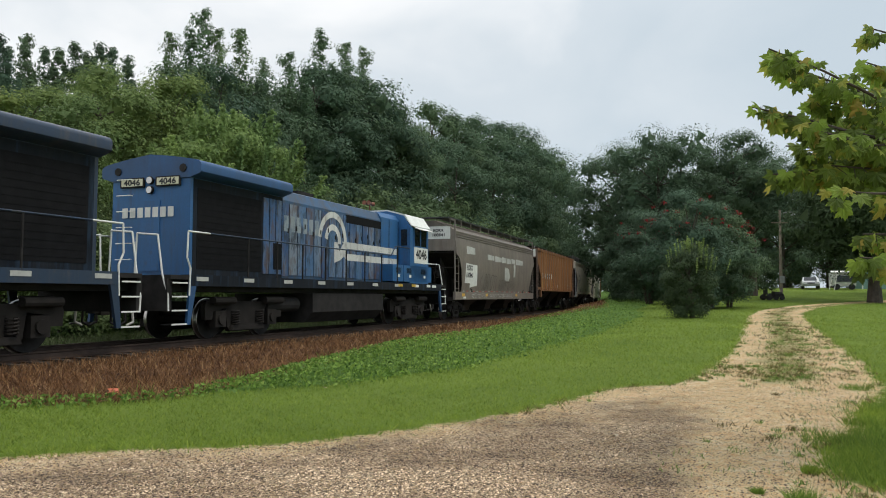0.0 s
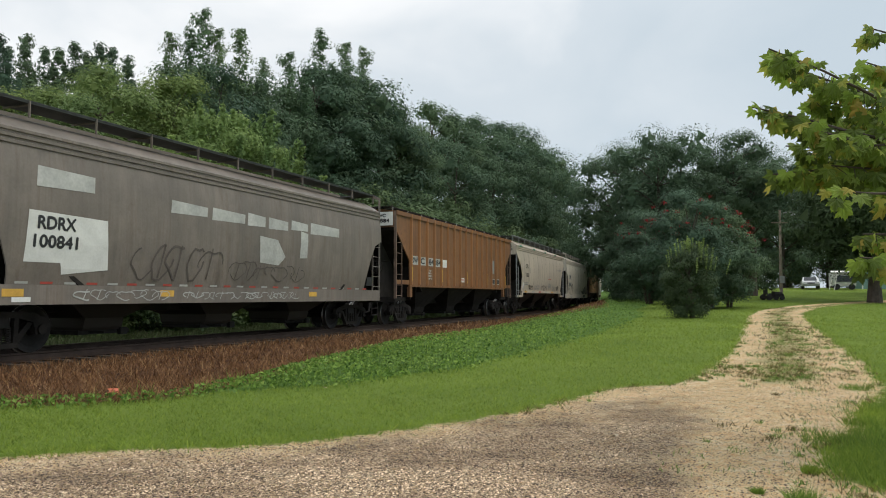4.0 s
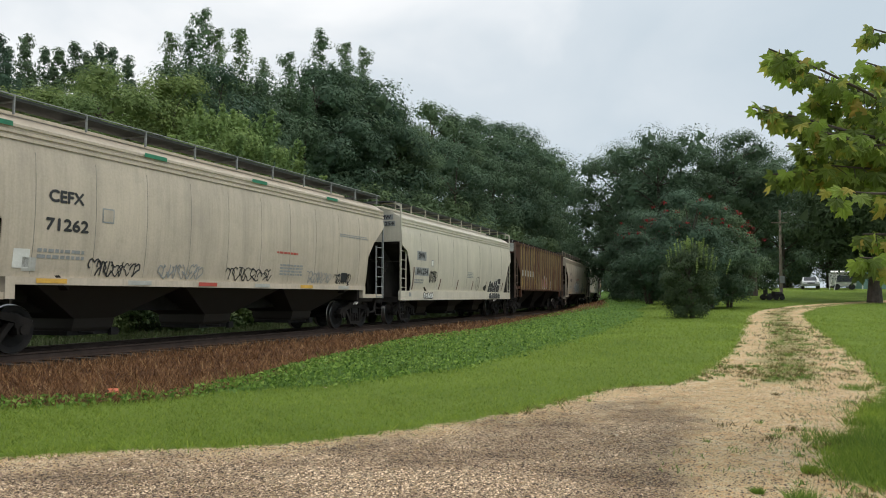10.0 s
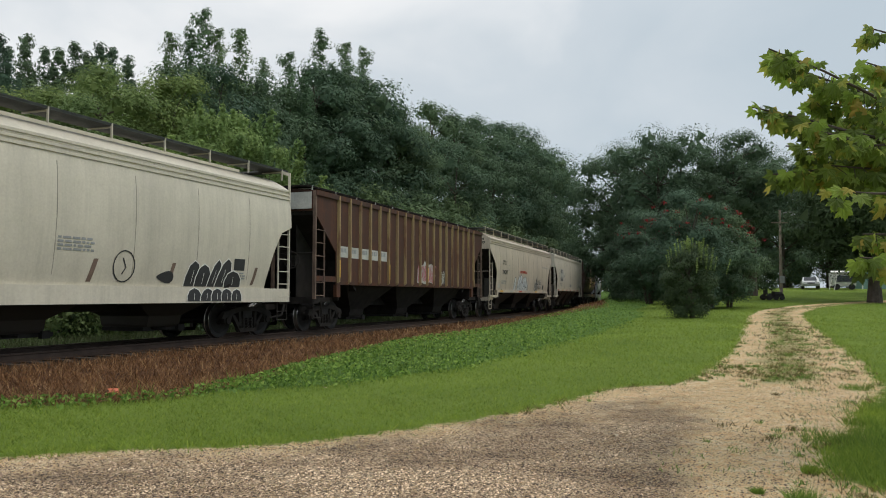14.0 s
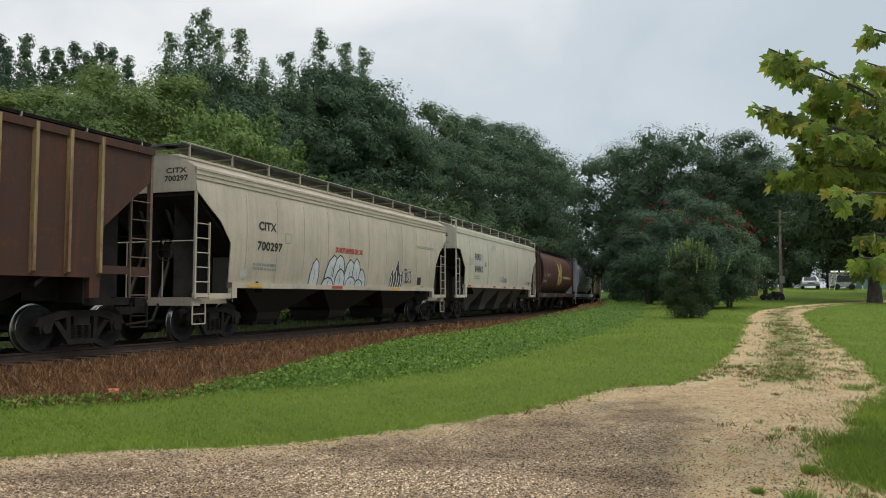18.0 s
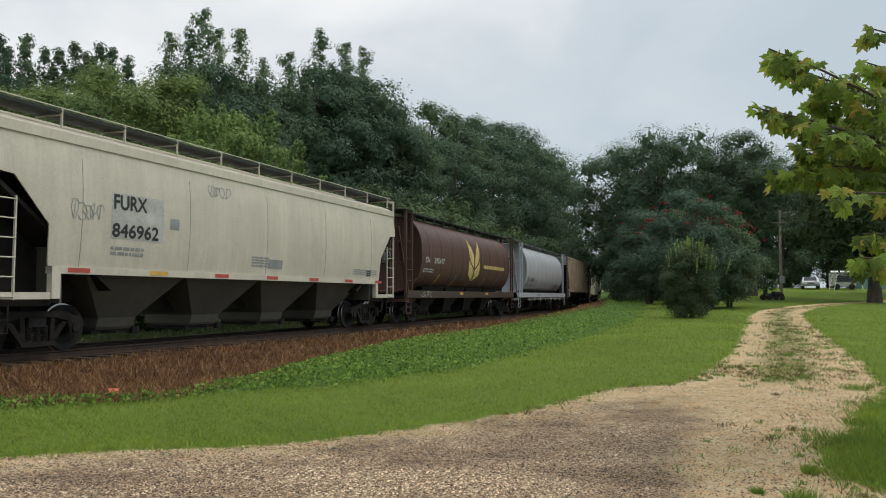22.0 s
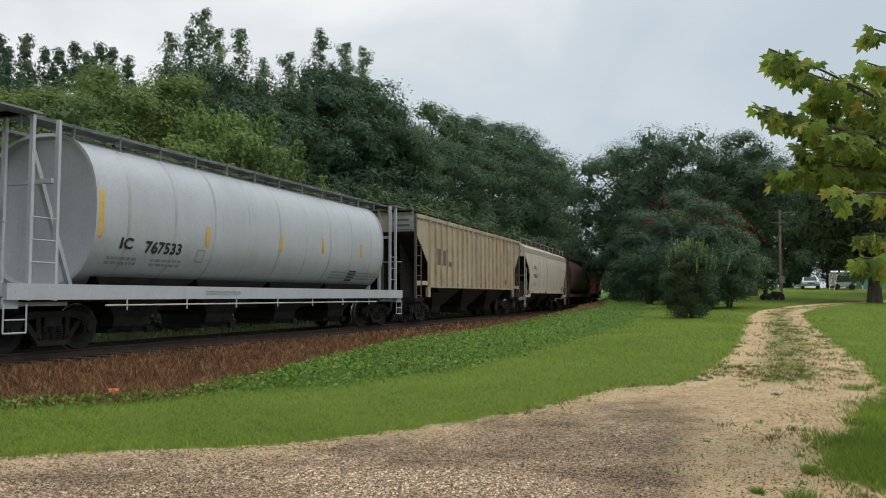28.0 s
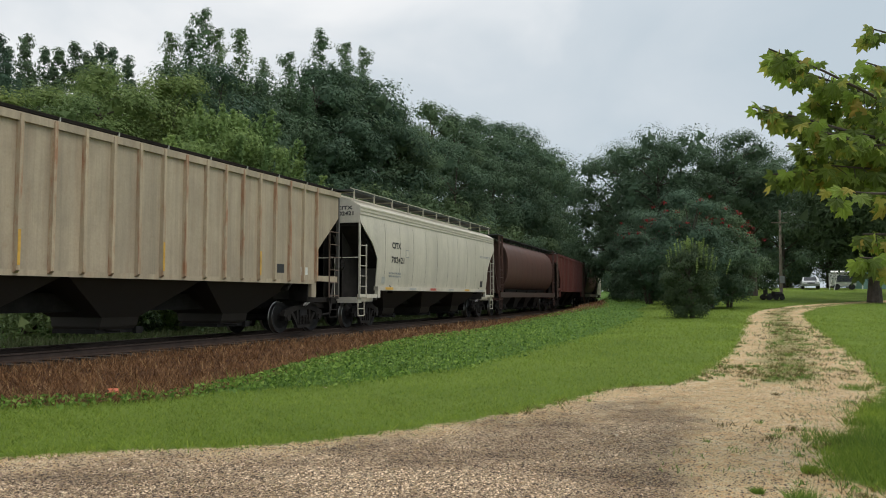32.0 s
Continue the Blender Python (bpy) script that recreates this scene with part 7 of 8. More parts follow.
            bm = bmesh.new()
            rod(bm, (x, y, 1.45), (x, y, rail_z if x > -3.2 else 2.98), 0.024, 6)
            part("stanchion", bm, M_BLACK, car)
    # the ends: platforms, steps, rails, coupler
    for e in (1, -1):
        bm = bmesh.new()
        bx(bm, *sorted((e * 8.2, e * 9.0)), -1.5, 1.5, 1.48, 1.58)
        part("end_platform", bm, M_BLACK, car)
        for s in (1, -1):
            bm = bmesh.new()
            prism(bm, [(e * 8.3, s * 1.44, 0.42), (e * 8.42, s * 1.44, 0.42), (e * 8.3, s * 1.44, 1.6), (e * 8.05, s * 1.44, 1.6)], (0, s * 0.07, 0))
            part("step_plate", bm, P_WING if lettered else blue, car)
            for k in range(4):
                z = 0.42 + k * 0.32
                bm = bmesh.new()
                bx(bm, *sorted((e * 8.42, e * 8.95)), *sorted((s * 1.2, s * 1.5)), z, z + 0.03)
                st = part("step", bm, M_BLACK, car)
                bm = bmesh.new()
                bx(bm, *sorted((e * 8.42, e * 8.95)), *sorted((s * 1.5, s * 1.515)), z, z + 0.035)
                part("step_edge", bm, grip, st)
            bent_rail(car, [(e * 9.0, s * 1.45, 0.75), (e * 9.02, s * 1.45, 1.1), (e * 9.05, s * 1.3, 1.6), (e * 9.05, s * 1.15, 2.5), (e * 9.05, s * 0.55, 2.55), (e * 9.05, s * 0.5, 1.5)], grip)
        bm = bmesh.new()
        bx(bm, *sorted((e * 8.9, e * 9.05)), -1.45, 1.45, 0.75, 1.5)
        part("pilot", bm, M_BLACK, car)
        bm = bmesh.new()
        bx(bm, *sorted((e * 9.0, e * 9.3)), -0.1, 0.1, 0.7, 0.9)
        prism(bm, [(e * 9.2, -0.15, 0.66), (e * 9.43, -0.16, 0.66), (e * 9.47, 0.05, 0.66), (e * 9.3, 0.14, 0.66)], (0, 0, 0.3))
        part("coupler", bm, M_GRIME_SHADE, car)
        for y in (0.4, 0.62, -0.45):
            bent_rail(car, [(e * 9.05, y, 1.0), (e * 9.22, y, 0.8), (e * 9.25, y + 0.06, 0.5), (e * 9.4, y, 0.42)], M_PALE if y == 0.62 else M_BLACK, 0.028, "air_hose")
        loco_truck(car, e * 5.55)
    # radiator end: door, grab irons, lamps, number boards
    F = HX + 0.045
    for y in (-0.75,):
        for k in range(6):
            bent_rail(car, [(F, y - 0.22, 2.0 + k * 0.4), (F + 0.07, y - 0.22, 2.0 + k * 0.4), (F + 0.07, y + 0.22, 2.0 + k * 0.4), (F, y + 0.22, 2.0 + k * 0.4)], grip, 0.013, "grab_iron")
    bm = bmesh.new()
    bx(bm, HX, HX + 0.02, -0.28, 0.3, 1.7, 3.45)
    part("end_door", bm, blue, car)
    for z in (3.72, 3.96):
        bm = bmesh.new()
        rod(bm, (HX, 0.0, z), (F + 0.03, 0.0, z), 0.1, 14)
        h = part("headlight", bm, M_BLACK, car)
        bm = bmesh.new()
        rod(bm, (F + 0.03, 0.0, z), (F + 0.04, 0.0, z), 0.085, 14)
        part("lens", bm, M_LENS, h)
    for y in (-1.0, 1.0):
        bm = bmesh.new()
        rod(bm, (F, y, 4.22), (F + 0.02, y, 4.22), 0.1, 12)
        part("marker_light", bm, M_BLACK, car)
        bm = bmesh.new()
        bx(bm, HX, F + 0.01, *sorted((y * 0.18, y * 0.92)), 3.8, 4.04)
        nb = part("number_board", bm, M_BLACK, car)
        bm = bmesh.new()
        bx(bm, F + 0.01, F + 0.016, *sorted((y * 0.22, y * 0.88)), 3.83, 4.01)
        part("number_plate", bm, M_PLATE, nb)
        if lettered:
            end_lettering(car, "4046", F + 0.02, *sorted((y * 0.3, y * 0.8)), 3.85, 3.99, M_INK)
    truss = lambda z: 1.026
    if lettered:
        # broad pale shapes stand for the owner's name and emblem
        X = lambda s: c - s
        for k in range(7):
            a = -0.86 + k * 0.235
            bm = bmesh.new()
            bx(bm, HX + 0.021, HX + 0.027, a, a + 0.17, 3.04, 3.29)
            part("panel", bm, M_WHITE, car)
            x = 3.9 - k * 0.36
            patch(car, x, x - 0.24, 3.02, 3.5, P_GHOST, truss, "panel", 0.004)
        ex, ez = 0.55, 2.92
        for r0, r1 in ((0.78, 0.98), (0.36, 0.56)):
            arc = [(ex + (r0 + r1) / 2 * math.cos(a), ez + (r0 + r1) / 2 * math.sin(a)) for a in np.linspace(0.1, math.pi + 0.15, 15)]
            decal(car, "emblem", stroke(arc, r1 - r0), P_STRIPE, truss, 0.006, "white arc on the hood")
        decal(car, "emblem", [[(ex - 0.75, 2.9), (ex - 1.0, 2.9), (ex - 1.0, 2.55), (ex - 0.5, 2.3), (ex - 0.1, 2.2), (ex - 0.1, 2.9), (ex - 0.35, 2.9), (ex - 0.45, 2.6)]], P_STRIPE, truss, 0.006)
        for z0, z1 in ((2.72, 2.95), (2.32, 2.55)):
            decal(car, "stripe", [[(-0.4, z0), (-3.2, z0), (-3.2, z1), (-0.1, z1)]], P_STRIPE, truss, 0.006)
            decal(car, "stripe", [[(-3.22, z0), (-4.85, z0), (-4.85, z1), (-3.22, z1)]], P_STRIPE, lambda z: 1.0, 0.006)
        patch(car, -5.32, -6.78, 2.42, 3.06, M_WHITE, lambda z: 1.5, "panel", 0.006)
        lettering(car, "4046", -5.5, -6.62, 2.6, 2.98, M_INK, lambda z: 1.5, 0.012, 0.018)
        for x in (-3.7, -4.8, -6.3):
            patch(car, x, x - 0.2, 1.82, 1.93, M_WHITE, lambda z: 1.5, "panel", 0.014)
        for x, m in ((-3.7, M_GOLD), (-5.0, M_GOLD), (-6.6, M_WHITE)):
            patch(car, x, x - 0.42, 1.46, 1.56, m, lambda z: 1.528, "reflector", 0.006)
    CARS.append((car, c, 5.55))
    if flip:
        FLIPPED.add(car.name)
    return car


FLIPPED = set()
locomotive(-83.9, -65.0, "blue diesel locomotive with a white-roofed cab and worn hood", P_BLUE, P_BLUE_WORN, True, False)
locomotive(-102.8, -83.9, "sooty dark blue diesel locomotive at the head of the train", P_NAVY, P_NAVY, False, True)
# ---- ground cover ----
M_GRASS = leaf_mat("grass_blades", (0.125, 0.20, 0.032), (0.225, 0.325, 0.052), (0.32, 0.40, 0.08), 0.5, 0.5)
M_WEED = leaf_mat("weed_leaves", (0.05, 0.11, 0.022), (0.17, 0.285, 0.062), (0.24, 0.35, 0.09), 0.5, 0.4)
M_STRAW = leaf_mat("dead_grass", (0.07, 0.032, 0.016), (0.24, 0.125, 0.058), (0.42, 0.27, 0.15), 0.8, 0.15)
M_DRY = leaf_mat("dry_grass", (0.09, 0.07, 0.028), (0.20, 0.16, 0.06), (0.30, 0.24, 0.10), 0.8, 0.2)
M_STONE = plain("gravel_stone", (0.33, 0.29, 0.25), 0.85, 0, 0.5, 30)
_, _n, _l, _b = M_STONE, M_STONE.node_tree.nodes, M_STONE.node_tree.links, M_STONE.node_tree.nodes["Principled BSDF"]
_g = _n.new("ShaderNodeNewGeometry")
_c = ramp_node(_n, _l, _g.outputs["Random Per Island"], [(0.0, (0.045, 0.031, 0.022)), (0.35, (0.23, 0.158, 0.102)), (0.75, (0.65, 0.47, 0.30)), (1.0, (1.0, 0.8, 0.56))]).outputs["Color"]
# stones lie dark and tarry in some stretches, clean and sandy in others
_p = ramp_node(_n, _l, noise_node(_n, _l, 0.55, 6, 0.62, "Object", (0.7, 1.5, 1.0)).outputs["Fac"], [(0.43, (1.0, 1.0, 1.0)), (0.54, (0.66, 0.63, 0.62)), (0.66, (0.30, 0.28, 0.285))]).outputs["Color"]
_l.new(mix_node(_n, _l, 1.0, _c, _p, "MULTIPLY"), _b.inputs["Base Color"])


def scatter(n, seed, near=5.6, far=44.0, power=2.0, left=-0.62, right=0.62):
    """Points on the ground ahead of the camera, thinning with distance."""
    r = np.random.default_rng(seed)
    y = near * (far / near) ** (r.random(n) ** (1 / power) if power != 1 else r.random(n))
    x = y * (left + (right - left) * r.random(n))
    return x, y, r


def blades(name, label, category, x, y, r, tall, wide, mat, lean=0.45, sink=0.0):
    """Single bent blades of grass, joined."""
    n = len(x)
    z = surface(x, y) + sink
    a = r.random(n) * math.tau
    h = tall * (0.5 + 0.9 * r.random(n))
    w = wide * (0.7 + 0.6 * r.random(n))
    dx, dy = np.cos(a), np.sin(a)
    lx, ly = r.normal(size=n) * lean * h, r.normal(size=n) * lean * h
    p = np.stack([x, y, z], 1)
    s = np.stack([-dy, dx, np.zeros(n)], 1) * w[:, None] / 2
    top = np.stack([lx, ly, h], 1)
    v = np.stack([p - s, p + s, p + top * 0.6 + s * 0.7, p + top], 1).reshape(-1, 3)
    me = quads(name, v, np.arange(n * 4).reshape(-1, 4), mat)
    return tagged(new(name, me), label, category, kind="stuff")


def ground_cover():
    x, y, r = scatter(230000, 31, 6.0, 60, 1.0)
    gravel, brown, weed, middle = zones(x, y)
    q, _ = side_of_track(x, y)
    lawn = (gravel < 0.02 + 0.12 * r.normal(size=len(x))) & (brown < -0.05) & (weed < 0.1)
    far = np.clip(y / 12, 1, 2.6)
    k = lawn
    blades("lawn_grass", "short green mown lawn grass beside the drive", "grass", x[k], y[k], r, 0.036 * far[k] ** 0.35 * (1 + 1.3 * np.exp(-(gravel[k] / 0.16) ** 2)), 0.0105 * far[k], M_GRASS, 0.85)
    x, y, r = scatter(170000, 32, 8, 75, 1.0)
    gravel, brown, weed, middle = zones(x, y)
    q, _ = side_of_track(x, y)
    k = (weed > -0.15 + 0.25 * r.normal(size=len(x))) & (brown < 0.1) & (q > 1.5)
    x, y = x[k], y[k]
    n = len(x)
    depth = np.clip(weed[k] + 0.2, 0, 1.2)
    z = surface(x, y) + 0.04 + (0.05 + 0.2 * depth) * r.random(n)
    v, f = leaves(np.stack([x, y, z], 1), 0.02, 1, 0.036, r, 1.0)
    tagged(new("weed_patch", quads("weed_patch", v, f, M_WEED)), "broad-leaved green weeds between the lawn and the track", "weeds", kind="stuff")
    blades("weed_stems", "upright green stems in the weed strip", "weeds", x[::5], y[::5], r, 0.22, 0.012, M_WEED, 0.3)
    x, y, r = scatter(170000, 33, 9, 95, 1.0, -0.7, 0.3)
    gravel, brown, weed, middle = zones(x, y)
    q, _ = side_of_track(x, y)
    k = (brown > -0.12 + 0.15 * r.normal(size=len(x))) & (q > 1.45)
    far = np.clip(y / 14, 1, 3)
    blades("dead_grass", "dry reddish-brown grass killed along the track", "grass", x[k], y[k], r, 0.13, 0.011 * far[k], M_STRAW, 0.75)
    # grass on the far side of the rails
    r = np.random.default_rng(36)
    s, d = 4 + 90 * r.random(16000) ** 1.4, 2.2 + 3.4 * r.random(16000)
    px, py, h = track(s)
    blades("far_grass", "pale green grass beyond the rails", "grass", px - d * np.cos(h), py + d * np.sin(h), r, 0.2, 0.03, leaf_mat("pale_far_grass", (0.075, 0.095, 0.045), (0.135, 0.155, 0.075), None, 0.7, 0.3), 0.4)
    # grass that has crept into the drive: between the wheel tracks and along the edges
    r = np.random.default_rng(34)
    cx, cy = [], []
    for k in range(9000):
        y0 = 6.2 * (58 / 6.2) ** r.random()
        x0 = y0 * r.uniform(0.05, 0.62)
        cx.append(x0)
        cy.append(y0)
    cx, cy = np.array(cx), np.array(cy)
    gravel, brown, weed, middle = zones(cx, cy)
    chance = 0.5 * np.exp(-(middle / 0.5) ** 2) * (cy > 13.5) + 0.8 * np.exp(-np.clip(gravel, 0, 9) / 0.1) + 0.03 * (cx / cy > 0.3) * (cy < 20) + 0.5 * (np.abs(cy - 14.6) < 1.3) * (np.abs(cx / cy - 0.38) < 0.09) + 0.2 * (cy > 14) * (cy < 30) * (cx / cy > 0.43) + 0.05 * (cy < 14) * (cx / cy > 0.42)
    k = (gravel > 0) & (r.random(len(cx)) < chance)
    cx, cy = cx[k], cy[k]
    n = 22
    rad = np.repeat((0.03 + 0.16 * r.random(len(cx)) ** 2) * np.clip(cy / 14, 0.8, 2.0), n)
    x = np.repeat(cx, n) + r.normal(size=len(rad)) * rad
    y = np.repeat(cy, n) + r.normal(size=len(rad)) * rad * 1.3
    far = np.clip(y / 12, 1, 2.6)
    dry = np.repeat(r.random(len(cx)) < 0.45, n)
    blades("drive_grass", "patchy grass grown into the gravel drive", "grass", x[~dry], y[~dry], r, 0.045 * far[~dry] ** 0.3, 0.010 * far[~dry], M_WEED, 0.6)
    blades("dry_grass", "dried grass in patches on the drive", "grass", x[dry], y[dry], r, 0.045 * far[dry] ** 0.3, 0.011 * far[dry], M_DRY, 0.8)
    # stones
    x, y, r = scatter(190000, 35, 5.4, 15, 1.0, -0.62, 0.6)
    gravel, brown, weed, middle = zones(x, y)
    k = (gravel > 0.05) & ((y < 13) | (r.random(len(x)) < 0.4)) & (r.random(len(x)) < np.clip(1.0 - (x / y - 0.12) / 0.3, 0.3, 1.0) * np.clip(0.35 + gravel, 0.35, 1.0))
    x, y = x[k], y[k]
    n = len(x)
    s = (0.0055 + 0.0115 * r.random(n) ** 2.2)[:, None]
    p = np.stack([x, y, surface(x, y)], 1)
    corners = np.array([[1, 0, 0.15], [-0.45, 0.85, 0.1], [-0.5, -0.85, 0.2], [0.1, 0.05, 0.95]])
    a = r.random(n) * math.tau
    c, d = np.cos(a), np.sin(a)
    v = np.empty((n, 4, 3))
    for i, (u, w, t) in enumerate(corners):
        j = 0.75 + 0.5 * r.random((n, 1))
        v[:, i] = p + s * j * np.stack([u * c - w * d, u * d + w * c, np.full(n, t * 0.7)], 1)
    i0 = np.arange(n)[:, None] * 4
    f = np.concatenate([i0 + np.array([[0, 1, 3]]), i0 + np.array([[1, 2, 3]]), i0 + np.array([[2, 0, 3]])])
    tagged(new("gravel", quads("gravel", v.reshape(-1, 3), f, M_STONE)), "loose pale and dark stones on the drive", "gravel", kind="stuff")


ground_cover()


def tuft(x, y, radius, tall, n, seed, mat=None):
    r = np.random.default_rng(seed)
    a, d = r.random(n) * math.tau, radius * r.random(n) ** 0.7
    ob = blades("grass_tuft", "tuft of long grass in the gravel", "grass", x + d * np.cos(a), y + d * np.sin(a), r, tall, 0.008, mat or M_GRASS, 0.6)
    ob["kind"] = ""
    del ob["kind"]
    ob["group"] = "grass tufts"


for i, (x, y, rad, tall) in enumerate(((2.85, 6.25, 0.13, 0.09), (3.31, 7.07, 0.09, 0.06), (2.59, 6.48, 0.05, 0.04), (5.0, 9.3, 0.25, 0.12), (5.75, 10.3, 0.25, 0.1), (4.1, 8.3, 0.3, 0.14), (6.6, 12.5, 0.25, 0.08), (3.7, 6.9, 0.35, 0.16), (3.85, 7.3, 0.3, 0.15), (4.15, 7.75, 0.3, 0.14), (4.45, 8.1, 0.25, 0.12), (3.95, 6.55, 0.3, 0.15), (4.75, 8.7, 0.25, 0.11), (5.3, 9.6, 0.3, 0.11), (5.55, 10.0, 0.25, 0.1), (4.25, 7.2, 0.3, 0.15))):
    tuft(x, y, rad, tall, 260, 90 + i)


def fallen_leaf(x, y, size, mat, seed):
    r = random.Random(seed)
    bm = bmesh.new()
    z = land_at(x, y) + 0.05
    vs = [bm.verts.new((size * (0.5 + 0.5 * (k % 2)) * math.cos(k * 0.785), size * (0.5 + 0.4 * (k % 2)) * math.sin(k * 0.785), r.uniform(0, 0.4) * size)) for k in range(8)]
    mid = bm.verts.new((0, 0, 0))
    for k in range(8):
        bm.faces.new((vs[k], vs[(k + 1) % 8], mid))
    ob = part("fallen_leaf", bm, mat)
    ob.matrix_basis = pose(x, y, z, 20, 10, r.uniform(0, 360))
    tagged(ob, "dry curled leaf lying on the ground", "leaf", "fallen leaves")


fallen_leaf(-4.93, 11.7, 0.13, plain("red_leaf", (0.5, 0.12, 0.05), 0.6), 1)
fallen_leaf(1.83, 8.35, 0.06, plain("tan_leaf", (0.55, 0.45, 0.33), 0.7), 2)
fallen_leaf(-1.85, 12.2, 0.06, plain("pale_leaf", (0.5, 0.42, 0.25), 0.7), 3)

# ---- yard: pole, car, camper, mower ----
M_POLE = plain("weathered_pole", (0.24, 0.20, 0.16), 0.9, 0, 0.35, 3)
M_CARWHITE = plain("white_car_paint", (0.68, 0.69, 0.70), 0.25, 0, 0.06, 2)
M_TYRE = plain("tyre_rubber", (0.02, 0.02, 0.02), 0.85, 0, 0.2, 4)
M_TEAL = plain("teal_siding", (0.16, 0.28, 0.26), 0.6, 0, 0.15, 2)
M_CREAMWALL = plain("camper_panel", (0.55, 0.55, 0.52), 0.45, 0, 0.15, 2)


def yard_pole():
    root = thing("light_pole", "weathered wooden pole with a small yard lamp", "pole", at=pose(29.0, 66.5, land_at(29.0, 66.5)))
    bm = bmesh.new()
    rod(bm, (0, 0, -0.2), (0.05, 0, 7.7), 0.14, 10, 0.10)
    part("pole", bm, M_POLE, root)
    bm = bmesh.new()
    tube(bm, [(0, 0, 7.3), (0.6, -0.1, 7.5), (1.1, -0.2, 7.45)], 0.04, 8)
    part("lamp_arm", bm, M_GREY, root)
    bm = bmesh.new()
    rod(bm, (1.1, -0.2, 7.47), (1.1, -0.2, 7.2), 0.1, 10, 0.2)
    part("lamp_shade", bm, M_GREY, root)
    bm = bmesh.new()
    beam(bm, (-0.7, 0, 6.6), (0.7, 0, 6.6), 0.08, 0.1)
    part("cross_arm", bm, M_POLE, root)
    bm = bmesh.new()
    bx(bm, -0.18, 0.18, -0.32, -0.16, 1.4, 2.0)
    part("meter_box", bm, M_GREY, root)


def parked_car():
    """A white saloon seen from the front."""
    root = thing("car", "white saloon car parked on the grass under trees", "car", at=pose(41.75, 88.2, land_at(41.75, 88.2), 0, 0, -112))
    prof = [(2.2, 0.35), (2.25, 0.62), (2.1, 0.78), (1.1, 0.9), (0.55, 1.32), (-0.75, 1.36), (-1.5, 0.98), (-2.1, 0.92), (-2.2, 0.6), (-2.15, 0.35)]
    bm = bmesh.new()
    rings = [[(x, y * (1 - 0.16 * max(0, z - 0.85) / 0.5), z) for x, z in prof + prof[:1]] for y in (-0.88, -0.8, 0.8, 0.88)]
    loft(bm, rings)
    smooth(part("body", bm, M_CARWHITE, root), 40)
    bm = bmesh.new()
    prism(bm, [(1.06, -0.66, 0.95), (0.58, -0.6, 1.29), (0.58, 0.6, 1.29), (1.06, 0.66, 0.95)], (0.035, 0, 0.03))
    part("windscreen", bm, M_GLASS, root)
    for s in (1, -1):
        bm = bmesh.new()
        prism(bm, [(0.75, s * 0.83, 0.98), (0.4, s * 0.78, 1.27), (-0.65, s * 0.78, 1.29), (-1.2, s * 0.83, 0.99)], (0, s * 0.03, 0))
        part("side_window", bm, M_GLASS, root)
        bm = bmesh.new()
        bx(bm, 2.16, 2.25, *sorted((s * 0.45, s * 0.8)), 0.6, 0.74)
        part("headlight", bm, M_LENS, root)
        for x in (1.35, -1.35):
            bm = bmesh.new()
            rod(bm, (x, s * 0.7, 0.31), (x, s * 0.9, 0.31), 0.31, 16)
            w = part("wheel", bm, M_TYRE, root)
            bm = bmesh.new()
            rod(bm, (x, s * 0.9, 0.31), (x, s * 0.91, 0.31), 0.19, 12)
            part("rim", bm, M_GREY, w)
    bm = bmesh.new()
    bx(bm, 2.2, 2.27, -0.4, 0.4, 0.58, 0.72)
    part("grille", bm, M_BLACK, root)
    bm = bmesh.new()
    bx(bm, 2.15, 2.32, -0.86, 0.86, 0.36, 0.52)
    part("bumper", bm, M_GREY, root)


def camper():
    root = thing("camper", "old white camper with a dark window and an awning frame", "camper", at=pose(44.3, 86.0, land_at(44.3, 86.0), 0, 0, -18))
    bm = bmesh.new()
    loft(bm, [[(x, y, z) for y, z in [(-0.95, 0.35), (-0.95, 1.25), (-0.8, 1.55), (0.8, 1.55), (0.95, 1.25), (0.95, 0.35), (-0.95, 0.35)]] for x in (-0.95, 0.95)])
    part("body", bm, M_CREAMWALL, root)
    bm = bmesh.new()
    bx(bm, -0.62, 0.72, -1.0, -0.95, 0.72, 1.3)
    part("window", bm, M_GLASS, root)
    bm = bmesh.new()
    prism(bm, [(-1.0, -1.0, 1.58), (1.0, -1.0, 1.58), (0.9, -0.3, 1.75), (-0.9, -0.3, 1.75)], (0, 0.4, 0.02))
    part("roof_cover", bm, M_WHITE, root)
    for x in (-1.25, -0.85):
        bm = bmesh.new()
        rod(bm, (x, -1.3, 0.0), (x + 0.3, -1.0, 1.4), 0.035, 6)
        part("awning_pole", bm, M_WHITE, root)
    for x in (-0.6, 0.6):
        bm = bmesh.new()
        rod(bm, (x, -1.0, 0.27), (x, -0.82, 0.27), 0.27, 14)
        part("wheel", bm, M_TYRE, root)
    for x in (0.05, 0.3):
        bm = bmesh.new()
        bx(bm, x, x + 0.17, -1.02, -1.0, 0.5, 0.66)
        part("panel", bm, M_WHITE, root)
    root.scale = (1.25, 1.25, 1.2)


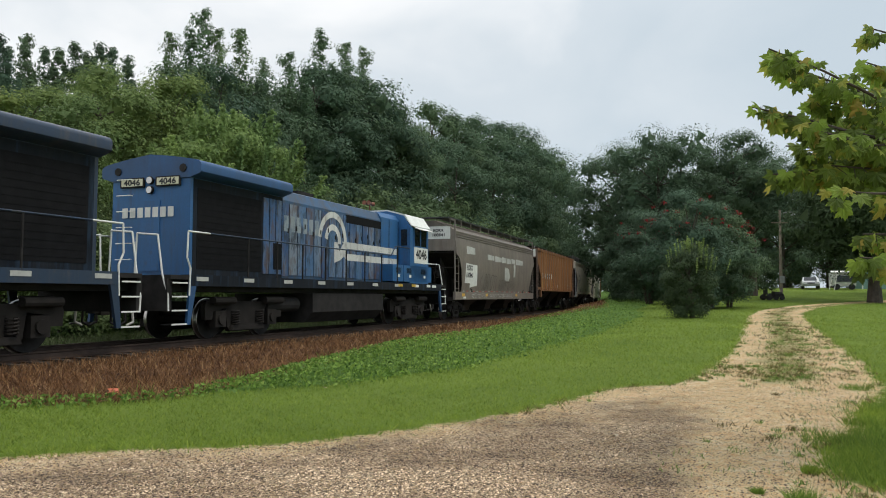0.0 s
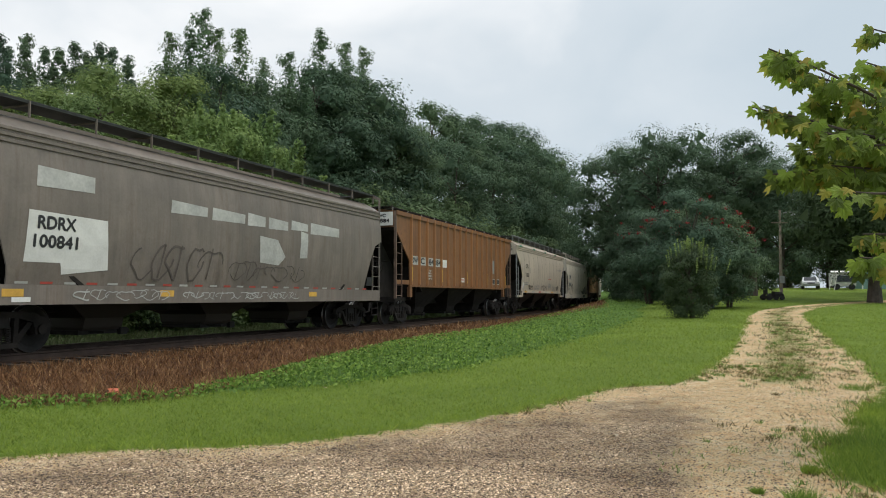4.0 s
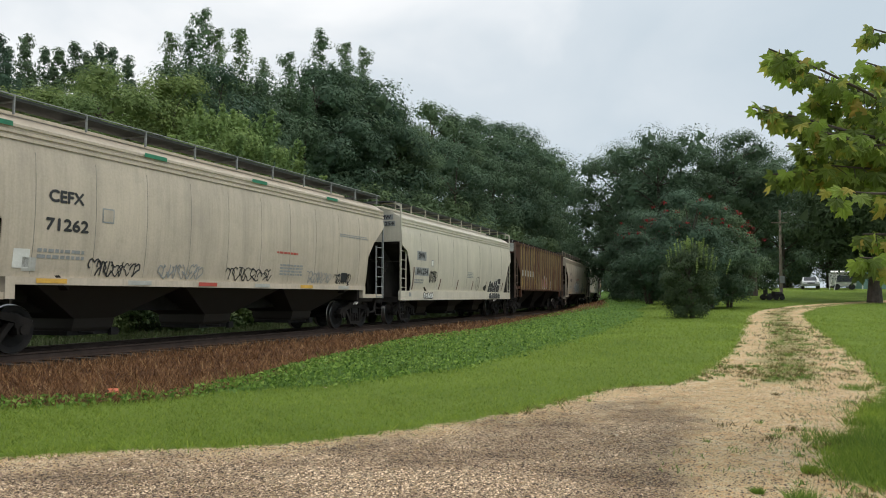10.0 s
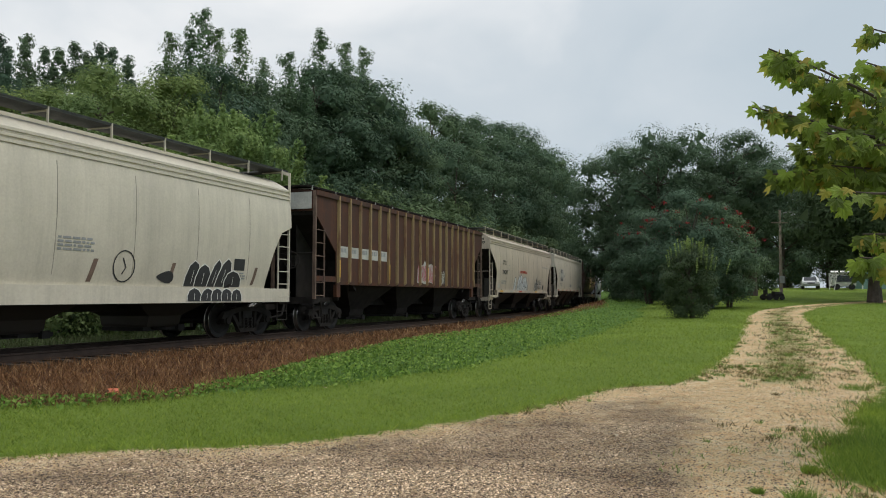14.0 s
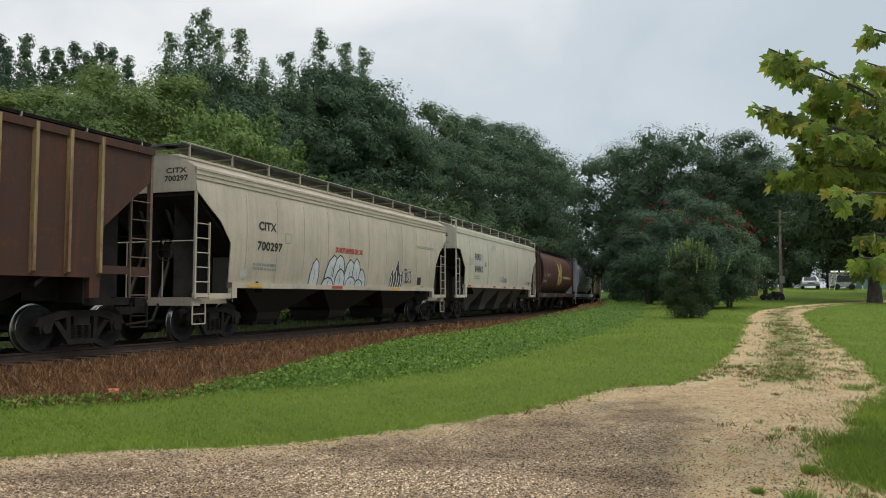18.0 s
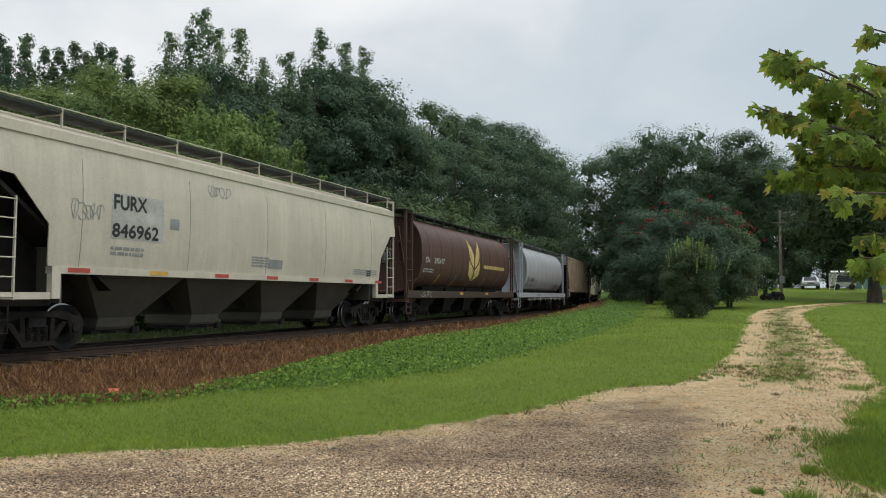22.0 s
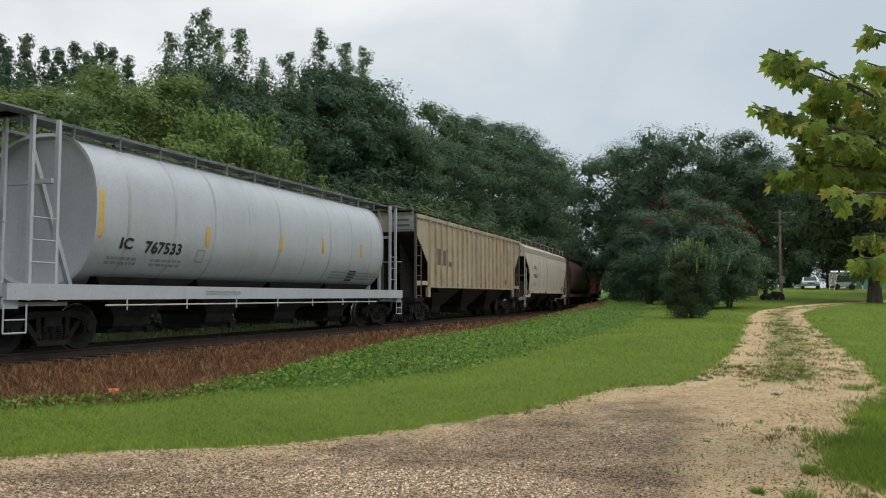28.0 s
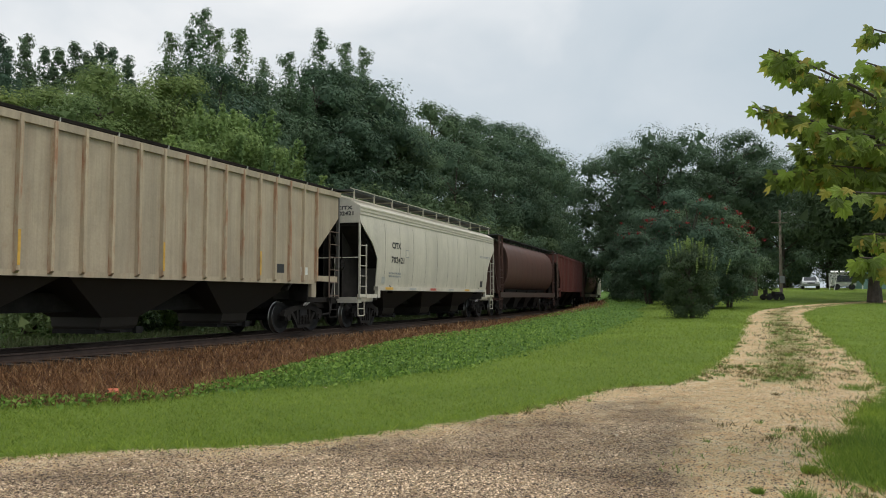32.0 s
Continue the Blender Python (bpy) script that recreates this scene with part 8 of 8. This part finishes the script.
def mower():
    root = thing("ride_on_mower", "dark ride-on mower parked by the pole", "mower", at=pose(27.7, 65.3, land_at(27.7, 65.3), 0, 0, 10))
    bm = bmesh.new()
    loft(bm, [[(x, y, z) for y, z in [(-0.3, 0.25), (-0.3, 0.5), (-0.2, h), (0.2, h), (0.3, 0.5), (0.3, 0.25), (-0.3, 0.25)]] for x, h in ((0.1, 0.72), (0.75, 0.66), (0.9, 0.5))])
    part("bonnet", bm, M_BLACK, root)
    bm = bmesh.new()
    bx(bm, -0.8, 0.3, -0.55, 0.55, 0.12, 0.3)
    part("deck", bm, M_BLACK, root)
    bm = bmesh.new()
    bx(bm, -0.6, -0.2, -0.24, 0.24, 0.45, 0.56)
    bx(bm, -0.66, -0.56, -0.24, 0.24, 0.5, 0.85)
    part("seat", bm, M_TYRE, root)
    bm = bmesh.new()
    tube(bm, [(0.1, 0, 0.6), (-0.05, 0, 0.85), (-0.05, 0.15, 0.88), (-0.05, -0.15, 0.88)], 0.025, 6)
    part("steering_wheel", bm, M_BLACK, root)
    for x, q in ((0.65, 0.19), (-0.55, 0.25)):
        for s in (1, -1):
            bm = bmesh.new()
            rod(bm, (x, s * 0.36, q), (x, s * 0.52, q), q, 14)
            part("wheel", bm, M_TYRE, root)


def blue_drum():
    for x, y, m, lab in ((29.0, 74.0, plain("blue_plastic", (0.05, 0.16, 0.3), 0.4), "blue plastic drum standing on the grass"), (27.9, 73.6, plain("white_plastic", (0.5, 0.52, 0.53), 0.4), "whitish plastic drum standing on the grass")):
        bm = bmesh.new()
        prof = [(0.0, 0.26), (0.02, 0.28), (0.28, 0.285), (0.3, 0.3), (0.33, 0.285), (0.58, 0.285), (0.6, 0.3), (0.63, 0.285), (0.86, 0.28), (0.88, 0.25)]
        loft(bm, [[(r_ * math.cos(k * math.tau / 16), r_ * math.sin(k * math.tau / 16), z) for k in range(17)] for z, r_ in prof], False)
        bm.faces.new([bm.verts.new((0.25 * math.cos(k * math.tau / 16), 0.25 * math.sin(k * math.tau / 16), 0.88)) for k in range(16)])
        ob = part("drum", bm, m)
        ob.matrix_basis = pose(x, y, land_at(x, y))
        tagged(ob, lab, "drum")


def small_house():
    """The end of a teal-sided building behind the large trunk."""
    x, y = 48.8, 88
    root = thing("shed", "teal-sided shed with white trim among trees", "shed", at=pose(x, y, land_at(x, y), 0, 0, 0))
    bm = bmesh.new()
    bx(bm, -1.2, 1.8, 0, 2.4, 0, 2.1)
    part("wall", bm, M_TEAL, root)
    for k in range(9):
        bm = bmesh.new()
        bx(bm, -1.22, 1.82, -0.02, 0.0, 0.1 + k * 0.22, 0.13 + k * 0.22)
        part("siding_board", bm, M_TEAL, root)
    bm = bmesh.new()
    prism(bm, [(-1.4, -0.2, 2.1), (2.0, -0.2, 2.1), (0.3, -0.2, 2.9)], (0, 2.8, 0))
    part("roof", bm, M_GREY, root)
    bm = bmesh.new()
    bx(bm, -1.24, -1.1, -0.03, 0.0, 0, 2.1)
    part("corner_board", bm, M_WHITE, root)


yard_pole()
parked_car()
camper()
mower()
blue_drum()
small_house()


def dragonfly():
    root = thing("dragonfly", "small dark dragonfly in flight over the lawn", "insect")
    bm = bmesh.new()
    loft(bm, [[(x, r_ * math.cos(k * math.tau / 8), r_ * math.sin(k * math.tau / 8)) for k in range(9)] for x, r_ in ((0.022, 0.001), (0.020, 0.003), (0.016, 0.0028), (0.012, 0.0042), (0.002, 0.004), (-0.004, 0.0022), (-0.024, 0.0016), (-0.027, 0.0005))], False)
    smooth(part("body", bm, plain("insect_shell", (0.02, 0.022, 0.02), 0.35, 0, 0.2, 60), root), 60)
    film_ = plain("insect_wing", (0.12, 0.12, 0.11), 0.25, 0, 0.1, 60)
    for x in (0.009, 0.002):
        for s_ in (1, -1):
            bm = bmesh.new()
            prism(bm, [(x, s_ * 0.003, 0.003), (x + 0.004, s_ * 0.022, 0.006), (x + 0.001, s_ * 0.027, 0.006), (x - 0.005, s_ * 0.024, 0.005), (x - 0.005, s_ * 0.008, 0.003)], (0, 0, 0.0006))
            part("wing", bm, film_, root)
    return root


DRAGONFLY = dragonfly()


def motions():
    for root, c, half in CARS:
        turn = Matrix.Rotation(math.pi if root.name in FLIPPED else 0, 4, "Z")
        walk(root, [(t, car_pose(along(c, t), half) @ turn) for t in range(33)])
    for wheel, x, r in WHEELS:
        back = -1 if wheel.parent.parent.name in FLIPPED else 1
        walk(wheel, [(k / 10, Matrix.Translation((x, 0, r)) @ Matrix.Rotation(back * (along(0, 0) - along(0, k / 10)) / r, 4, "Y")) for k in range(321)])
    flight = [(0, -6.2, 4.2, 2.1, 0), (24.3, -6.2, 4.2, 2.1, 0), (24.5, -2.75, 4, 2.25, 10), (24.7, -1.55, 4, 2.5, 5), (24.9, -0.42, 4, 2.68, 10), (25.0, -0.02, 4, 2.82, 15), (25.1, 0.43, 4, 2.94, 0), (25.2, 0.82, 4, 2.85, -30), (25.3, 1.01, 4, 2.67, -40), (25.5, 1.4, 4, 2.2, -30), (25.9, 2.9, 4.2, 1.8, 0), (26.3, 5.2, 4.6, 1.7, 0), (32, 5.2, 4.6, 1.7, 0)]
    walk(DRAGONFLY, [(t, pose(x, y, z, 0, -tip, 0)) for t, x, y, z, tip in flight])


motions()
